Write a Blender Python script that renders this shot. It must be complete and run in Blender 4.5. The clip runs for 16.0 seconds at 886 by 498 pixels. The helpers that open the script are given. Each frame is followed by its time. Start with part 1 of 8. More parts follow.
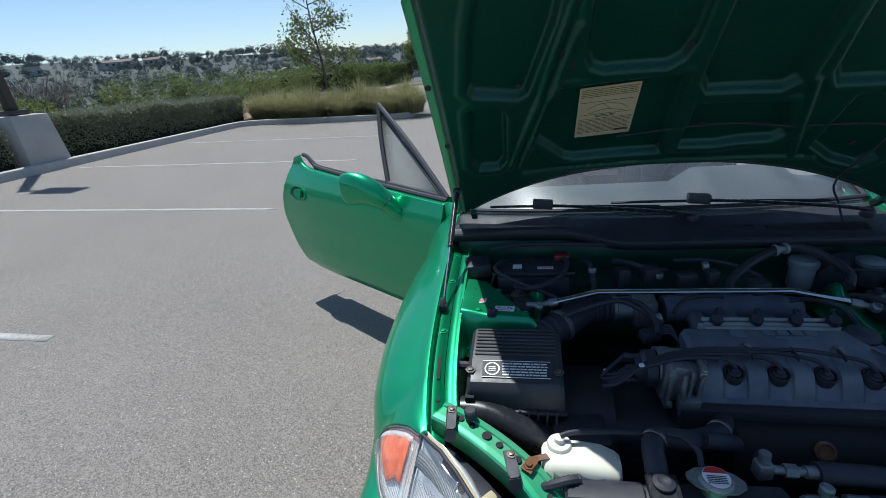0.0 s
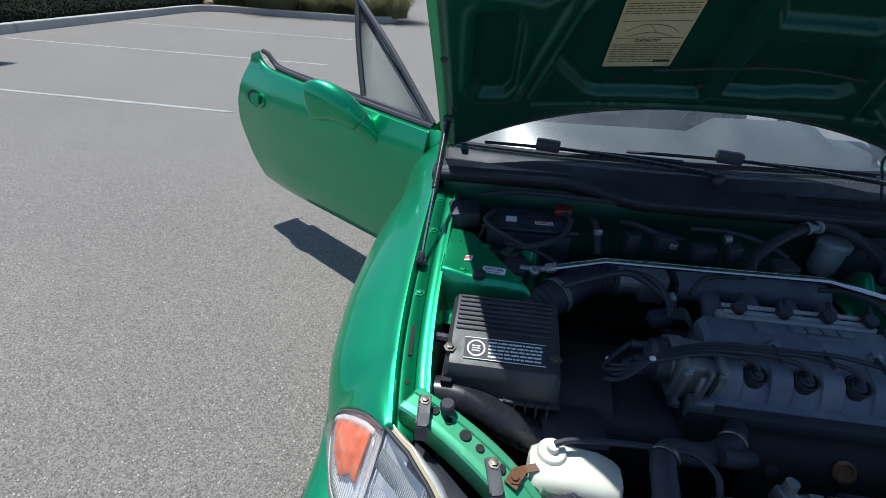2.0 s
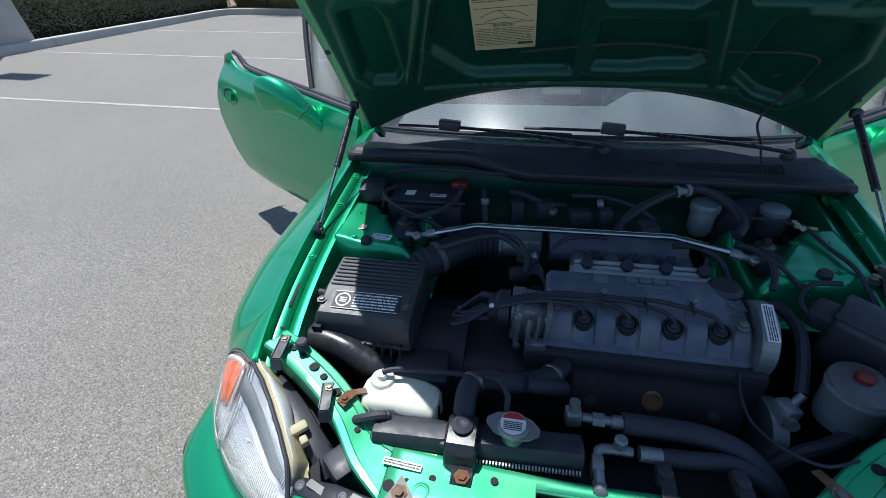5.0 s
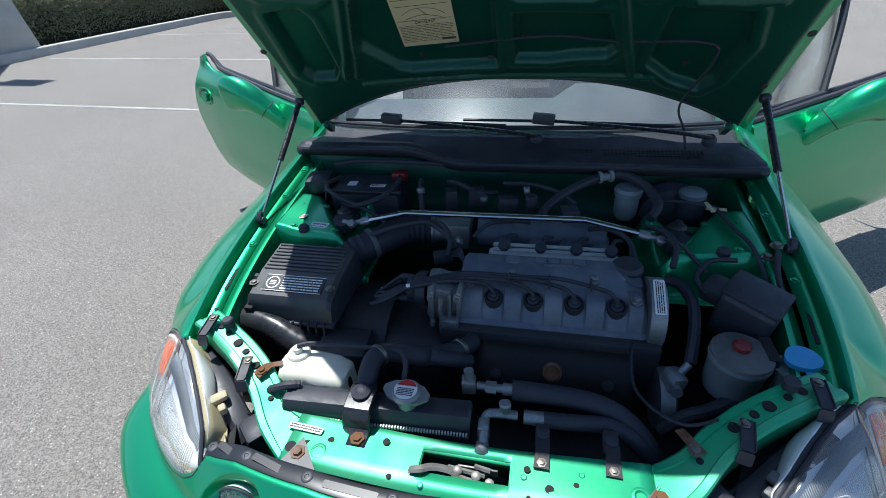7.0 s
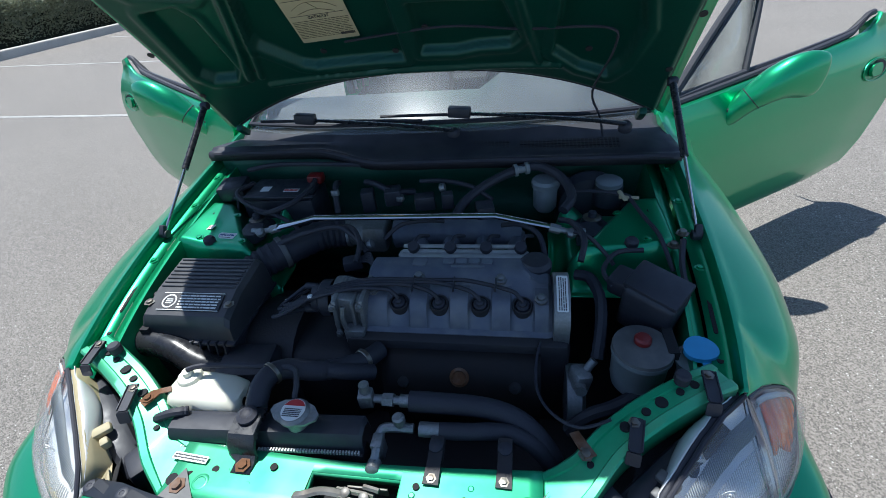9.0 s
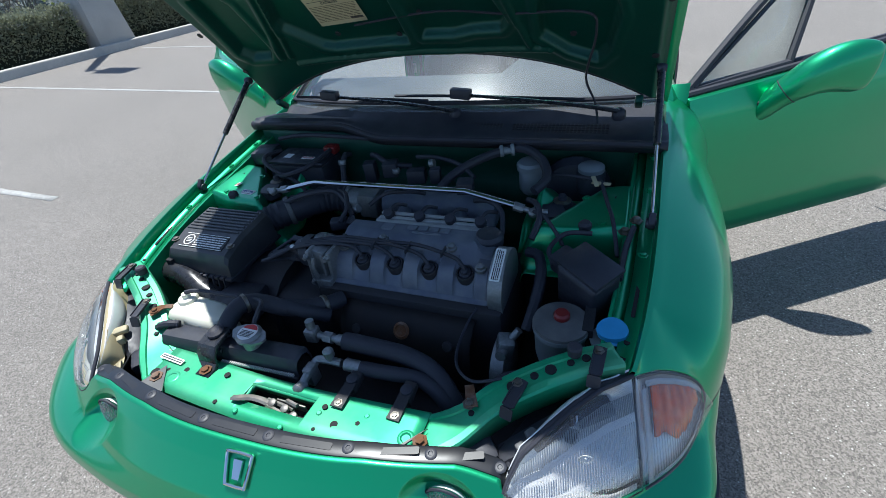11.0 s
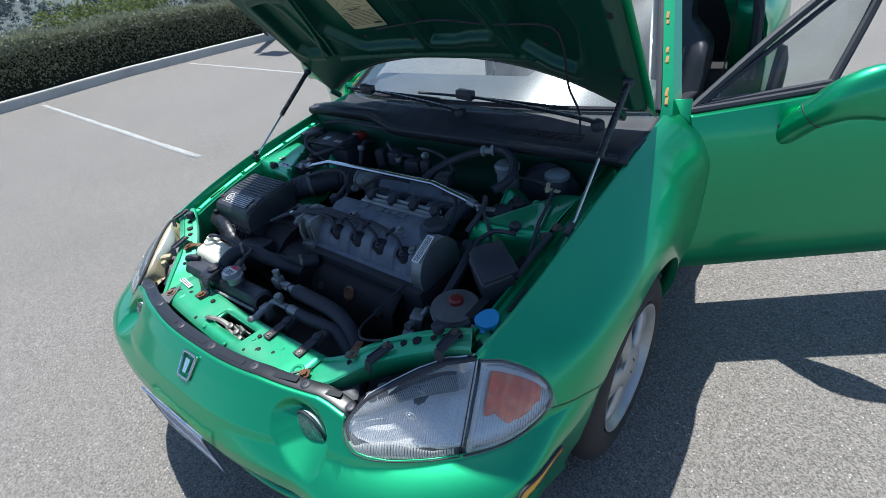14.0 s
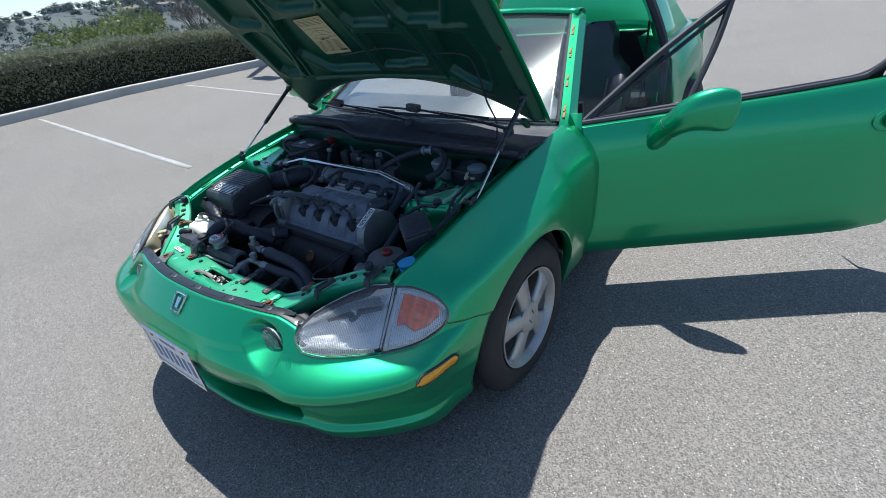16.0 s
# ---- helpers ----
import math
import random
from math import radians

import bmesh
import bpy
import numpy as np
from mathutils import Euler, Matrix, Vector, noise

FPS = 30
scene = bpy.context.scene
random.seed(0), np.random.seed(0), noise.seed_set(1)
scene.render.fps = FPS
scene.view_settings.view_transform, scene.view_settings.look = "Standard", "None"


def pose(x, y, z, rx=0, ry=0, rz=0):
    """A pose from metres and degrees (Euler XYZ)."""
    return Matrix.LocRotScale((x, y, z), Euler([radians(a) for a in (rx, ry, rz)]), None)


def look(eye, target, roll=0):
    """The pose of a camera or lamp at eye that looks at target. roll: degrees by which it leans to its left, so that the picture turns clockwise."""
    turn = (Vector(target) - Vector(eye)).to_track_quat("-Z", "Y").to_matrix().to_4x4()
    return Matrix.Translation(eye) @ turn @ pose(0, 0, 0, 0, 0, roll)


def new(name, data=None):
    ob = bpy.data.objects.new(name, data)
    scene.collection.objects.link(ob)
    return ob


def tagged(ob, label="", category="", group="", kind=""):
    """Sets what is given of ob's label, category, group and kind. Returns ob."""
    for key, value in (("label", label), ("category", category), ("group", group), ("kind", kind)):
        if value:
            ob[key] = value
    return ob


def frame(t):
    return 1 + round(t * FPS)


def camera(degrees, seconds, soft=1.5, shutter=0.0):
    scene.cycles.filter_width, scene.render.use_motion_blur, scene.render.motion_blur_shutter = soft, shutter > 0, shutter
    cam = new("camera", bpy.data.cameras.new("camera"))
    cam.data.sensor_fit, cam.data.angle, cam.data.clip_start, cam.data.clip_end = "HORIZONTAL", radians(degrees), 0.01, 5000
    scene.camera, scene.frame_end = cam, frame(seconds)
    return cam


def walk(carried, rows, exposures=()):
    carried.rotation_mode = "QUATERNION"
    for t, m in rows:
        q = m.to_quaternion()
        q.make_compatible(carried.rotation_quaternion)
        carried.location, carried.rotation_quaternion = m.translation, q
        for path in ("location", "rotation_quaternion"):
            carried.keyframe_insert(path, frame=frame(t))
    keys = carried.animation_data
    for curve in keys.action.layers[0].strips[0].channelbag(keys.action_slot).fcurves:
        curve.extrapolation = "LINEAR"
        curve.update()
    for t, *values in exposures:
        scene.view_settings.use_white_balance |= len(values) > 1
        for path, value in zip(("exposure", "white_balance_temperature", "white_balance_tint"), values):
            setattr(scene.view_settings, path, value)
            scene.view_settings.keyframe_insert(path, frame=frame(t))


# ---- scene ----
cam = camera(89.1, 16.0, soft=0.8)
PATH = [
    (0, (-0.449, -0.35, 1.434), (-0.827, 1.444, 0.635), -5.9),
    (0.5, (-0.457, -0.239, 1.429), (-0.81, 1.518, 0.539), -4.7),
    (1, (-0.473, -0.16, 1.391), (-0.778, 1.544, 0.389), -3.4),
    (1.5, (-0.502, -0.119, 1.376), (-0.723, 1.558, 0.309), -0.1),
    (2, (-0.528, -0.112, 1.382), (-0.755, 1.542, 0.28), 1.2),
    (2.5, (-0.507, -0.12, 1.377), (-0.701, 1.539, 0.278), 1.0),
    (3, (-0.428, -0.131, 1.383), (-0.683, 1.501, 0.254), -0.2),
    (3.5, (-0.29, -0.174, 1.405), (-0.64, 1.443, 0.281), -2.1),
    (4, (-0.196, -0.214, 1.405), (-0.52, 1.407, 0.28), -1.5),
    (6.3, (-0.005, -0.188, 1.412), (-0.455, 1.393, 0.271), -5.6),
    (6.5, (0.03, -0.203, 1.407), (-0.406, 1.388, 0.276), -5.0),
    (7, (0.122, -0.234, 1.407), (-0.296, 1.355, 0.268), -4.9),
    (7.5, (0.194, -0.274, 1.406), (-0.233, 1.332, 0.294), -6.0),
    (8, (0.251, -0.236, 1.391), (-0.13, 1.349, 0.233), -7.2),
    (8.5, (0.285, -0.166, 1.387), (-0.046, 1.413, 0.205), -6.6),
    (8.7, (0.283, -0.144, 1.389), (-0.041, 1.44, 0.211), -6.5),
    (10.8, (0.63, -0.206, 1.372), (-0.066, 1.263, 0.207), -9.8),
    (11, (0.636, -0.177, 1.365), (-0.078, 1.281, 0.197), -9.2),
    (11.5, (0.66, -0.105, 1.359), (-0.083, 1.32, 0.168), -9.2),
    (12, (0.747, -0.099, 1.369), (-0.181, 1.239, 0.207), -10.8),
    (12.5, (0.897, -0.131, 1.386), (-0.15, 1.141, 0.251), -10.8),
    (13, (0.987, -0.159, 1.381), (-0.062, 1.074, 0.208), -10.0),
    (13.5, (1.046, -0.152, 1.371), (-0.038, 1.091, 0.239), -11.5),
    (14, (1.107, -0.064, 1.364), (-0.054, 1.12, 0.245), -11.0),
    (14.5, (1.209, -0.021, 1.365), (-0.061, 1.083, 0.285), -11.9),
    (15, (1.403, -0.096, 1.374), (0.099, 0.991, 0.317), -9.6),
    (15.5, (1.492, -0.161, 1.387), (0.218, 0.973, 0.342), -8.8),
    (16, (1.492, -0.271, 1.378), (0.344, 1.006, 0.352), -8.6),
]
walk(cam, [(t, look(eye, target, roll)) for t, eye, target, roll in PATH], [(0, 0.29, 5950, 6), (3.5, 0.45, 5950, 6), (7, 0.71, 5950, 6), (11, 0.71, 5950, 6), (16, 0.65, 5950, 6)])

# ---- sky and sun ----
SUN = Vector((-0.24, 0.235, 1.0)).normalized()
world = bpy.data.worlds.new("world")
scene.world = world
world.use_nodes = True
wn = world.node_tree.nodes
sky = wn.new("ShaderNodeTexSky")
sky.sky_type = "NISHITA"
sky.sun_disc = False
sky.sun_elevation = math.asin(SUN.z)
sky.sun_rotation = math.atan2(SUN.x, SUN.y)
sky.air_density, sky.dust_density, sky.ozone_density = 0.85, 0.45, 2.0
wn["Background"].inputs["Strength"].default_value = 0.106
world.node_tree.links.new(sky.outputs[0], wn["Background"].inputs["Color"])
lamp = bpy.data.lights.new("sun", "SUN")
lamp.energy, lamp.angle, lamp.color = 4.45, radians(0.53), (1.0, 0.955, 0.89)
sun = new("sun", lamp)
sun.matrix_world = look(SUN * 60, (0, 0, 0))


# ---- materials ----
def material(name, color, rough=0.5, metal=0.0, spot=0.0, spot_scale=8.0, grain=0.0, grain_scale=200.0, bump=0.0, bump_scale=300.0, dark=0.55, coat=0.0, rough_var=0.0, alpha=1.0, island=0.0, dust=None, dust_amount=0.0, dust_scale=5.0):
    """Plain surface with stains at one scale, grain at another and fine relief."""
    m = bpy.data.materials.new(name)
    m.use_nodes = True
    n, l = m.node_tree.nodes, m.node_tree.links
    b = n["Principled BSDF"]
    b.inputs["Roughness"].default_value = rough
    b.inputs["Metallic"].default_value = metal
    b.inputs["Coat Weight"].default_value = coat
    b.inputs["Coat Roughness"].default_value = 0.04
    rgb = n.new("ShaderNodeRGB")
    rgb.outputs[0].default_value = (*color, 1)
    out = rgb.outputs[0]
    tc = n.new("ShaderNodeTexCoord")

    def mix(a, fac, tone, blend="MULTIPLY"):
        x = n.new("ShaderNodeMix")
        x.data_type, x.blend_type = "RGBA", blend
        l.new(fac, x.inputs[0])
        l.new(a, x.inputs[6])
        x.inputs[7].default_value = (*tone, 1)
        return x.outputs[2]

    def noise_fac(scale, detail, lo, hi, amount):
        t = n.new("ShaderNodeTexNoise")
        t.inputs["Scale"].default_value, t.inputs["Detail"].default_value = scale, detail
        l.new(tc.outputs["Object"], t.inputs["Vector"])
        r = n.new("ShaderNodeMapRange")
        r.inputs[1].default_value, r.inputs[2].default_value, r.inputs[3].default_value, r.inputs[4].default_value = lo, hi, 0, amount
        l.new(t.outputs["Fac"], r.inputs[0])
        return r.outputs[0]

    if spot:
        out = mix(out, noise_fac(spot_scale, 5, 0.4, 0.7, spot), (dark, dark, dark))
    if grain:
        out = mix(out, noise_fac(grain_scale, 2, 0.35, 0.65, grain), (0.45, 0.45, 0.45))
    if dust:
        out = mix(out, noise_fac(dust_scale, 6, 0.45, 0.75, dust_amount), dust, "MIX")
    if island:
        g = n.new("ShaderNodeNewGeometry")
        r = n.new("ShaderNodeMath")
        r.operation = "MULTIPLY"
        r.inputs[1].default_value = island
        l.new(g.outputs["Random Per Island"], r.inputs[0])
        out = mix(out, r.outputs[0], (0.35, 0.35, 0.35))
    l.new(out, b.inputs["Base Color"])
    if rough_var:
        f = noise_fac(spot_scale * 3, 4, 0.35, 0.65, rough_var)
        a = n.new("ShaderNodeMath")
        a.operation = "ADD"
        a.inputs[1].default_value = rough
        l.new(f, a.inputs[0])
        l.new(a.outputs[0], b.inputs["Roughness"])
    if bump:
        t = n.new("ShaderNodeTexNoise")
        t.inputs["Scale"].default_value, t.inputs["Detail"].default_value = bump_scale, 3
        l.new(tc.outputs["Object"], t.inputs["Vector"])
        u = n.new("ShaderNodeBump")
        u.inputs["Strength"].default_value, u.inputs["Distance"].default_value = bump, 0.004
        l.new(t.outputs["Fac"], u.inputs["Height"])
        l.new(u.outputs[0], b.inputs["Normal"])
    return m


def glass_material(name, color, rough=0.0, ior=1.45, power=5.0):
    """Thin clear sheet: mostly transparent, with a gloss that grows towards grazing."""
    m = bpy.data.materials.new(name)
    m.use_nodes = True
    n, l = m.node_tree.nodes, m.node_tree.links
    n.remove(n["Principled BSDF"])
    t, g, f, x = n.new("ShaderNodeBsdfTransparent"), n.new("ShaderNodeBsdfGlossy"), n.new("ShaderNodeMath"), n.new("ShaderNodeMixShader")
    t.inputs[0].default_value = (*color, 1)
    g.inputs["Roughness"].default_value = rough
    w, p = n.new("ShaderNodeLayerWeight"), n.new("ShaderNodeMath")
    p.operation, p.inputs[1].default_value = "POWER", power
    l.new(w.outputs["Facing"], p.inputs[0])
    f.operation, f.inputs[1].default_value, f.inputs[2].default_value = "MULTIPLY_ADD", 0.75, ((ior - 1) / (ior + 1)) ** 2
    l.new(p.outputs[0], f.inputs[0])
    l.new(f.outputs[0], x.inputs[0])
    l.new(t.outputs[0], x.inputs[1])
    l.new(g.outputs[0], x.inputs[2])
    l.new(x.outputs[0], n["Material Output"].inputs[0])
    return m


def dusty_glass(name, color, film, ior=1.5, rough=0.02, power=5.0):
    """Clear glass under a thin uneven film of dust."""
    m = glass_material(name, color, rough, ior, power)
    n, l = m.node_tree.nodes, m.node_tree.links
    out = n["Material Output"]
    glass = out.inputs[0].links[0].from_socket
    d, x, t, tc, r = n.new("ShaderNodeBsdfDiffuse"), n.new("ShaderNodeMixShader"), n.new("ShaderNodeTexNoise"), n.new("ShaderNodeTexCoord"), n.new("ShaderNodeMapRange")
    d.inputs[0].default_value = (0.68, 0.68, 0.67, 1)
    t.inputs["Scale"].default_value, t.inputs["Detail"].default_value = 7, 6
    l.new(tc.outputs["Object"], t.inputs["Vector"])
    r.inputs[1].default_value, r.inputs[2].default_value, r.inputs[3].default_value, r.inputs[4].default_value = 0.3, 0.75, film * 0.5, film * 1.5
    l.new(t.outputs["Fac"], r.inputs[0])
    l.new(r.outputs[0], x.inputs[0])
    l.new(glass, x.inputs[1])
    l.new(d.outputs[0], x.inputs[2])
    l.new(x.outputs[0], out.inputs[0])
    return m


def asphalt_material():
    m = material("asphalt", (0.205, 0.186, 0.166), 0.88, spot=0.35, spot_scale=0.9, dark=0.75, bump=0.0)
    n, l = m.node_tree.nodes, m.node_tree.links
    b = n["Principled BSDF"]
    tc = n.new("ShaderNodeTexCoord")
    v = n.new("ShaderNodeTexVoronoi")
    v.inputs["Scale"].default_value = 230
    v2 = n.new("ShaderNodeTexVoronoi")
    v2.inputs["Scale"].default_value = 105
    for t in (v, v2):
        l.new(tc.outputs["Object"], t.inputs["Vector"])
    old = b.inputs["Base Color"].links[0].from_socket
    # aggregate: every stone has its own grey
    sep = n.new("ShaderNodeSeparateColor")
    l.new(v.outputs["Color"], sep.inputs[0])
    r = n.new("ShaderNodeMapRange")
    r.inputs[1].default_value, r.inputs[2].default_value, r.inputs[3].default_value, r.inputs[4].default_value = 0, 1, 0.50, 1.42
    l.new(sep.outputs[0], r.inputs[0])
    mul = n.new("ShaderNodeMix")
    mul.data_type, mul.blend_type = "RGBA", "MULTIPLY"
    mul.inputs[0].default_value = 1
    l.new(old, mul.inputs[6])
    l.new(r.outputs[0], mul.inputs[7])
    # a few bright and a few dark stones
    sep2 = n.new("ShaderNodeSeparateColor")
    l.new(v2.outputs["Color"], sep2.inputs[0])
    near = n.new("ShaderNodeMath")
    near.operation = "LESS_THAN"
    near.inputs[1].default_value = 0.28
    l.new(v2.outputs["Distance"], near.inputs[0])
    out = mul.outputs[2]
    for op, edge, tone in (("GREATER_THAN", 0.90, (0.46, 0.44, 0.41)), ("LESS_THAN", 0.10, (0.085, 0.08, 0.072))):
        c = n.new("ShaderNodeMath")
        c.operation = op
        c.inputs[1].default_value = edge
        l.new(sep2.outputs[1], c.inputs[0])
        a = n.new("ShaderNodeMath")
        a.operation = "MULTIPLY"
        l.new(c.outputs[0], a.inputs[0])
        l.new(near.outputs[0], a.inputs[1])
        x = n.new("ShaderNodeMix")
        x.data_type = "RGBA"
        l.new(a.outputs[0], x.inputs[0])
        l.new(out, x.inputs[6])
        x.inputs[7].default_value = (*tone, 1)
        out = x.outputs[2]
    l.new(out, b.inputs["Base Color"])
    u = n.new("ShaderNodeBump")
    u.inputs["Strength"].default_value, u.inputs["Distance"].default_value = 0.55, 0.004
    l.new(v.outputs["Distance"], u.inputs["Height"])
    l.new(u.outputs[0], b.inputs["Normal"])
    return m


def paint_material():
    """Green pearl lacquer: fine flakes under a clear coat, with a little dust."""
    m = material("green_pearl_paint", (0.020, 0.35, 0.148), 0.36, 0.74, spot=0.12, spot_scale=6, dark=0.8, coat=0.65, dust=(0.16, 0.22, 0.17), dust_amount=0.03, dust_scale=3)
    n, l = m.node_tree.nodes, m.node_tree.links
    b = n["Principled BSDF"]
    tc = n.new("ShaderNodeTexCoord")
    v = n.new("ShaderNodeTexVoronoi")
    v.inputs["Scale"].default_value = 1400
    l.new(tc.outputs["Object"], v.inputs["Vector"])
    g = n.new("ShaderNodeNewGeometry")
    sub = n.new("ShaderNodeVectorMath")
    sub.operation = "SUBTRACT"
    sub.inputs[1].default_value = (0.5, 0.5, 0.5)
    l.new(v.outputs["Color"], sub.inputs[0])
    add = n.new("ShaderNodeVectorMath")
    add.operation = "MULTIPLY_ADD"
    add.inputs[1].default_value = (0.055, 0.055, 0.055)
    l.new(sub.outputs[0], add.inputs[0])
    l.new(g.outputs["Normal"], add.inputs[2])
    nor = n.new("ShaderNodeVectorMath")
    nor.operation = "NORMALIZE"
    l.new(add.outputs[0], nor.inputs[0])
    l.new(nor.outputs[0], b.inputs["Normal"])
    b.inputs["Coat Roughness"].default_value = 0.10
    return m


PAINT = paint_material()
ASPHALT = asphalt_material()
CONCRETE = material("concrete", (0.44, 0.42, 0.385), 0.85, spot=0.5, spot_scale=2.5, dark=0.7, grain=0.25, grain_scale=60, bump=0.25, bump_scale=120)
STRIPE = material("worn_white_paint", (0.43, 0.42, 0.395), 0.8, spot=0.55, spot_scale=5, dark=0.62, grain=0.5, grain_scale=45)
SOIL = material("dry_soil", (0.24, 0.18, 0.115), 0.95, spot=0.5, spot_scale=3, grain=0.4, grain_scale=40, bump=0.6, bump_scale=40)
BLACK = material("black_plastic", (0.026, 0.028, 0.039), 0.42, spot=0.3, spot_scale=14, rough_var=0.2, bump=0.08, bump_scale=500, dust=(0.07, 0.066, 0.06), dust_amount=0.18, dust_scale=9)
GLOSS = material("gloss_black_plastic", (0.018, 0.019, 0.023), 0.2, spot=0.2, spot_scale=20, rough_var=0.15, dust=(0.10, 0.095, 0.085), dust_amount=0.18, dust_scale=12)
SATIN = material("satin_black_moulding", (0.014, 0.015, 0.019), 0.34, spot=0.2, spot_scale=30, dust=(0.06, 0.058, 0.055), dust_amount=0.12, dust_scale=40)
RUBBER = material("black_rubber", (0.024, 0.025, 0.036), 0.65, spot=0.3, spot_scale=12, bump=0.15, bump_scale=260, dust=(0.07, 0.065, 0.06), dust_amount=0.2, dust_scale=10)
DARK = material("sooty_dark_metal", (0.030, 0.029, 0.034), 0.6, 0.2, spot=0.4, spot_scale=10, bump=0.2, bump_scale=150, dust=(0.05, 0.042, 0.034), dust_amount=0.3, dust_scale=8)
SHIELD = material("heat_shield_steel", (0.016, 0.014, 0.015), 0.66, 0.3, spot=0.6, spot_scale=9, dust=(0.035, 0.021, 0.016), dust_amount=0.35, dust_scale=12, bump=0.15, bump_scale=90)
ALLOY = material("cast_aluminium", (0.30, 0.31, 0.32), 0.48, 0.75, spot=0.45, spot_scale=16, grain=0.25, grain_scale=160, bump=0.35, bump_scale=420)
COVER = material("grey_crackle_enamel", (0.118, 0.132, 0.170), 0.5, 0.25, spot=0.35, spot_scale=18, bump=0.3, bump_scale=520, dust=(0.33, 0.32, 0.30), dust_amount=0.35, dust_scale=16)
STEEL = material("polished_steel", (0.66, 0.65, 0.63), 0.14, 1.0, spot=0.08, spot_scale=20)
BOLT = material("zinc_bolt", (0.22, 0.21, 0.185), 0.42, 0.85, spot=0.6, spot_scale=60, dust=(0.16, 0.07, 0.025), dust_amount=0.5, dust_scale=70)
RUST = material("rusty_steel", (0.17, 0.075, 0.032), 0.85, 0.2, spot=0.6, spot_scale=40, bump=0.4, bump_scale=200, dust=(0.35, 0.33, 0.30), dust_amount=0.4, dust_scale=30)
TANK = material("aged_white_plastic", (0.74, 0.72, 0.58), 0.42, spot=0.25, spot_scale=12, dark=0.75, dust=(0.45, 0.38, 0.22), dust_amount=0.2, dust_scale=10)
FROST = material("cloudy_plastic", (0.21, 0.23, 0.24), 0.4, spot=0.35, spot_scale=14)
BLUE = material("blue_plastic", (0.06, 0.33, 0.62), 0.42, spot=0.2, spot_scale=30)
RED = material("red_plastic", (0.17, 0.012, 0.012), 0.4, spot=0.2, spot_scale=30)
PAPER = material("yellowed_label", (0.55, 0.47, 0.29), 0.55, spot=0.35, spot_scale=14, dark=0.75)
WHITE = material("white_label", (0.74, 0.74, 0.72), 0.5, spot=0.2, spot_scale=20, dark=0.8)
INK = material("printed_ink", (0.03, 0.03, 0.035), 0.6, spot=0.2, spot_scale=60)
INKBLUE = material("blue_ink", (0.03, 0.07, 0.26), 0.6, spot=0.2, spot_scale=60)
INKRED = material("red_ink", (0.45, 0.02, 0.02), 0.6, spot=0.2, spot_scale=60)
CRIMP = material("crimped_bright_alloy", (0.46, 0.46, 0.45), 0.5, 0.3, spot=0.3, spot_scale=40)
WORN = material("worn_cover_enamel", (0.20, 0.215, 0.25), 0.45, 0.3, spot=0.4, spot_scale=40, bump=0.2, bump_scale=500)
INKPALE = material("faded_brown_ink", (0.13, 0.105, 0.06), 0.6, spot=0.2, spot_scale=60)
AMBER = material("amber_lens", (0.80, 0.36, 0.006), 0.25, spot=0.2, spot_scale=30, coat=0.6)
ORANGE = material("orange_bulb_cup", (0.80, 0.13, 0.02), 0.25, spot=0.6, spot_scale=45, dark=0.5, coat=0.5, dust=(0.9, 0.5, 0.28), dust_amount=0.35, dust_scale=40)
REFLECT = material("lamp_reflector", (0.86, 0.86, 0.85), 0.24, 0.45, spot=0.2, spot_scale=10)
YELLOWED = material("yellowed_housing", (0.42, 0.36, 0.22), 0.6, spot=0.4, spot_scale=16)
LEATHER = material("black_leather", (0.032, 0.033, 0.040), 0.38, spot=0.3, spot_scale=8, bump=0.25, bump_scale=350)
CARPET = material("black_trim", (0.015, 0.015, 0.017), 0.85, spot=0.3, spot_scale=10, bump=0.3, bump_scale=300)
DASH = material("dusty_grey_vinyl", (0.055, 0.06, 0.066), 0.55, spot=0.3, spot_scale=6, bump=0.2, bump_scale=400, dust=(0.13, 0.13, 0.13), dust_amount=0.25, dust_scale=5)
RIM = material("silver_wheel_paint", (0.50, 0.50, 0.49), 0.42, 0.55, spot=0.35, spot_scale=14, dust=(0.16, 0.14, 0.12), dust_amount=0.35, dust_scale=11)
TYRE = material("tyre_rubber", (0.017, 0.017, 0.019), 0.75, spot=0.35, spot_scale=8, bump=0.25, bump_scale=200, dust=(0.06, 0.055, 0.05), dust_amount=0.3, dust_scale=7)
CHROME = material("chrome", (0.72, 0.72, 0.72), 0.08, 1.0, spot=0.2, spot_scale=30)
LEAF = material("hedge_leaf", (0.285, 0.305, 0.200), 0.55, island=0.6, spot=0.3, spot_scale=2, dark=0.6)
LEAF2 = material("tree_leaf", (0.17, 0.21, 0.07), 0.7, island=0.55, spot=0.3, spot_scale=1.5)
LEAF3 = material("shrub_leaf", (0.16, 0.205, 0.065), 0.8, island=0.5, spot=0.3, spot_scale=1.5)
GRASS = material("straw_grass", (0.38, 0.37, 0.18), 0.7, island=0.6, spot=0.3, spot_scale=1)
TWIG = material("dry_twig", (0.13, 0.12, 0.105), 0.85, island=0.5)
BARK = material("bark", (0.11, 0.085, 0.06), 0.9, spot=0.4, spot_scale=14, bump=0.6, bump_scale=60)
INKFADED = material("faded_blue_ink", (0.17, 0.20, 0.34), 0.6, spot=0.3, spot_scale=60)
# bluish base colours: the haze of distance is put into woods and hill
FAR = material("hazed_far_wood", (0.078, 0.104, 0.110), 1.0, island=0.25, spot=0.35, spot_scale=0.05)
HILL = material("hazed_dry_hill", (0.085, 0.102, 0.098), 0.95, spot=0.6, spot_scale=0.03, dark=0.6, grain=0.15, grain_scale=0.4)
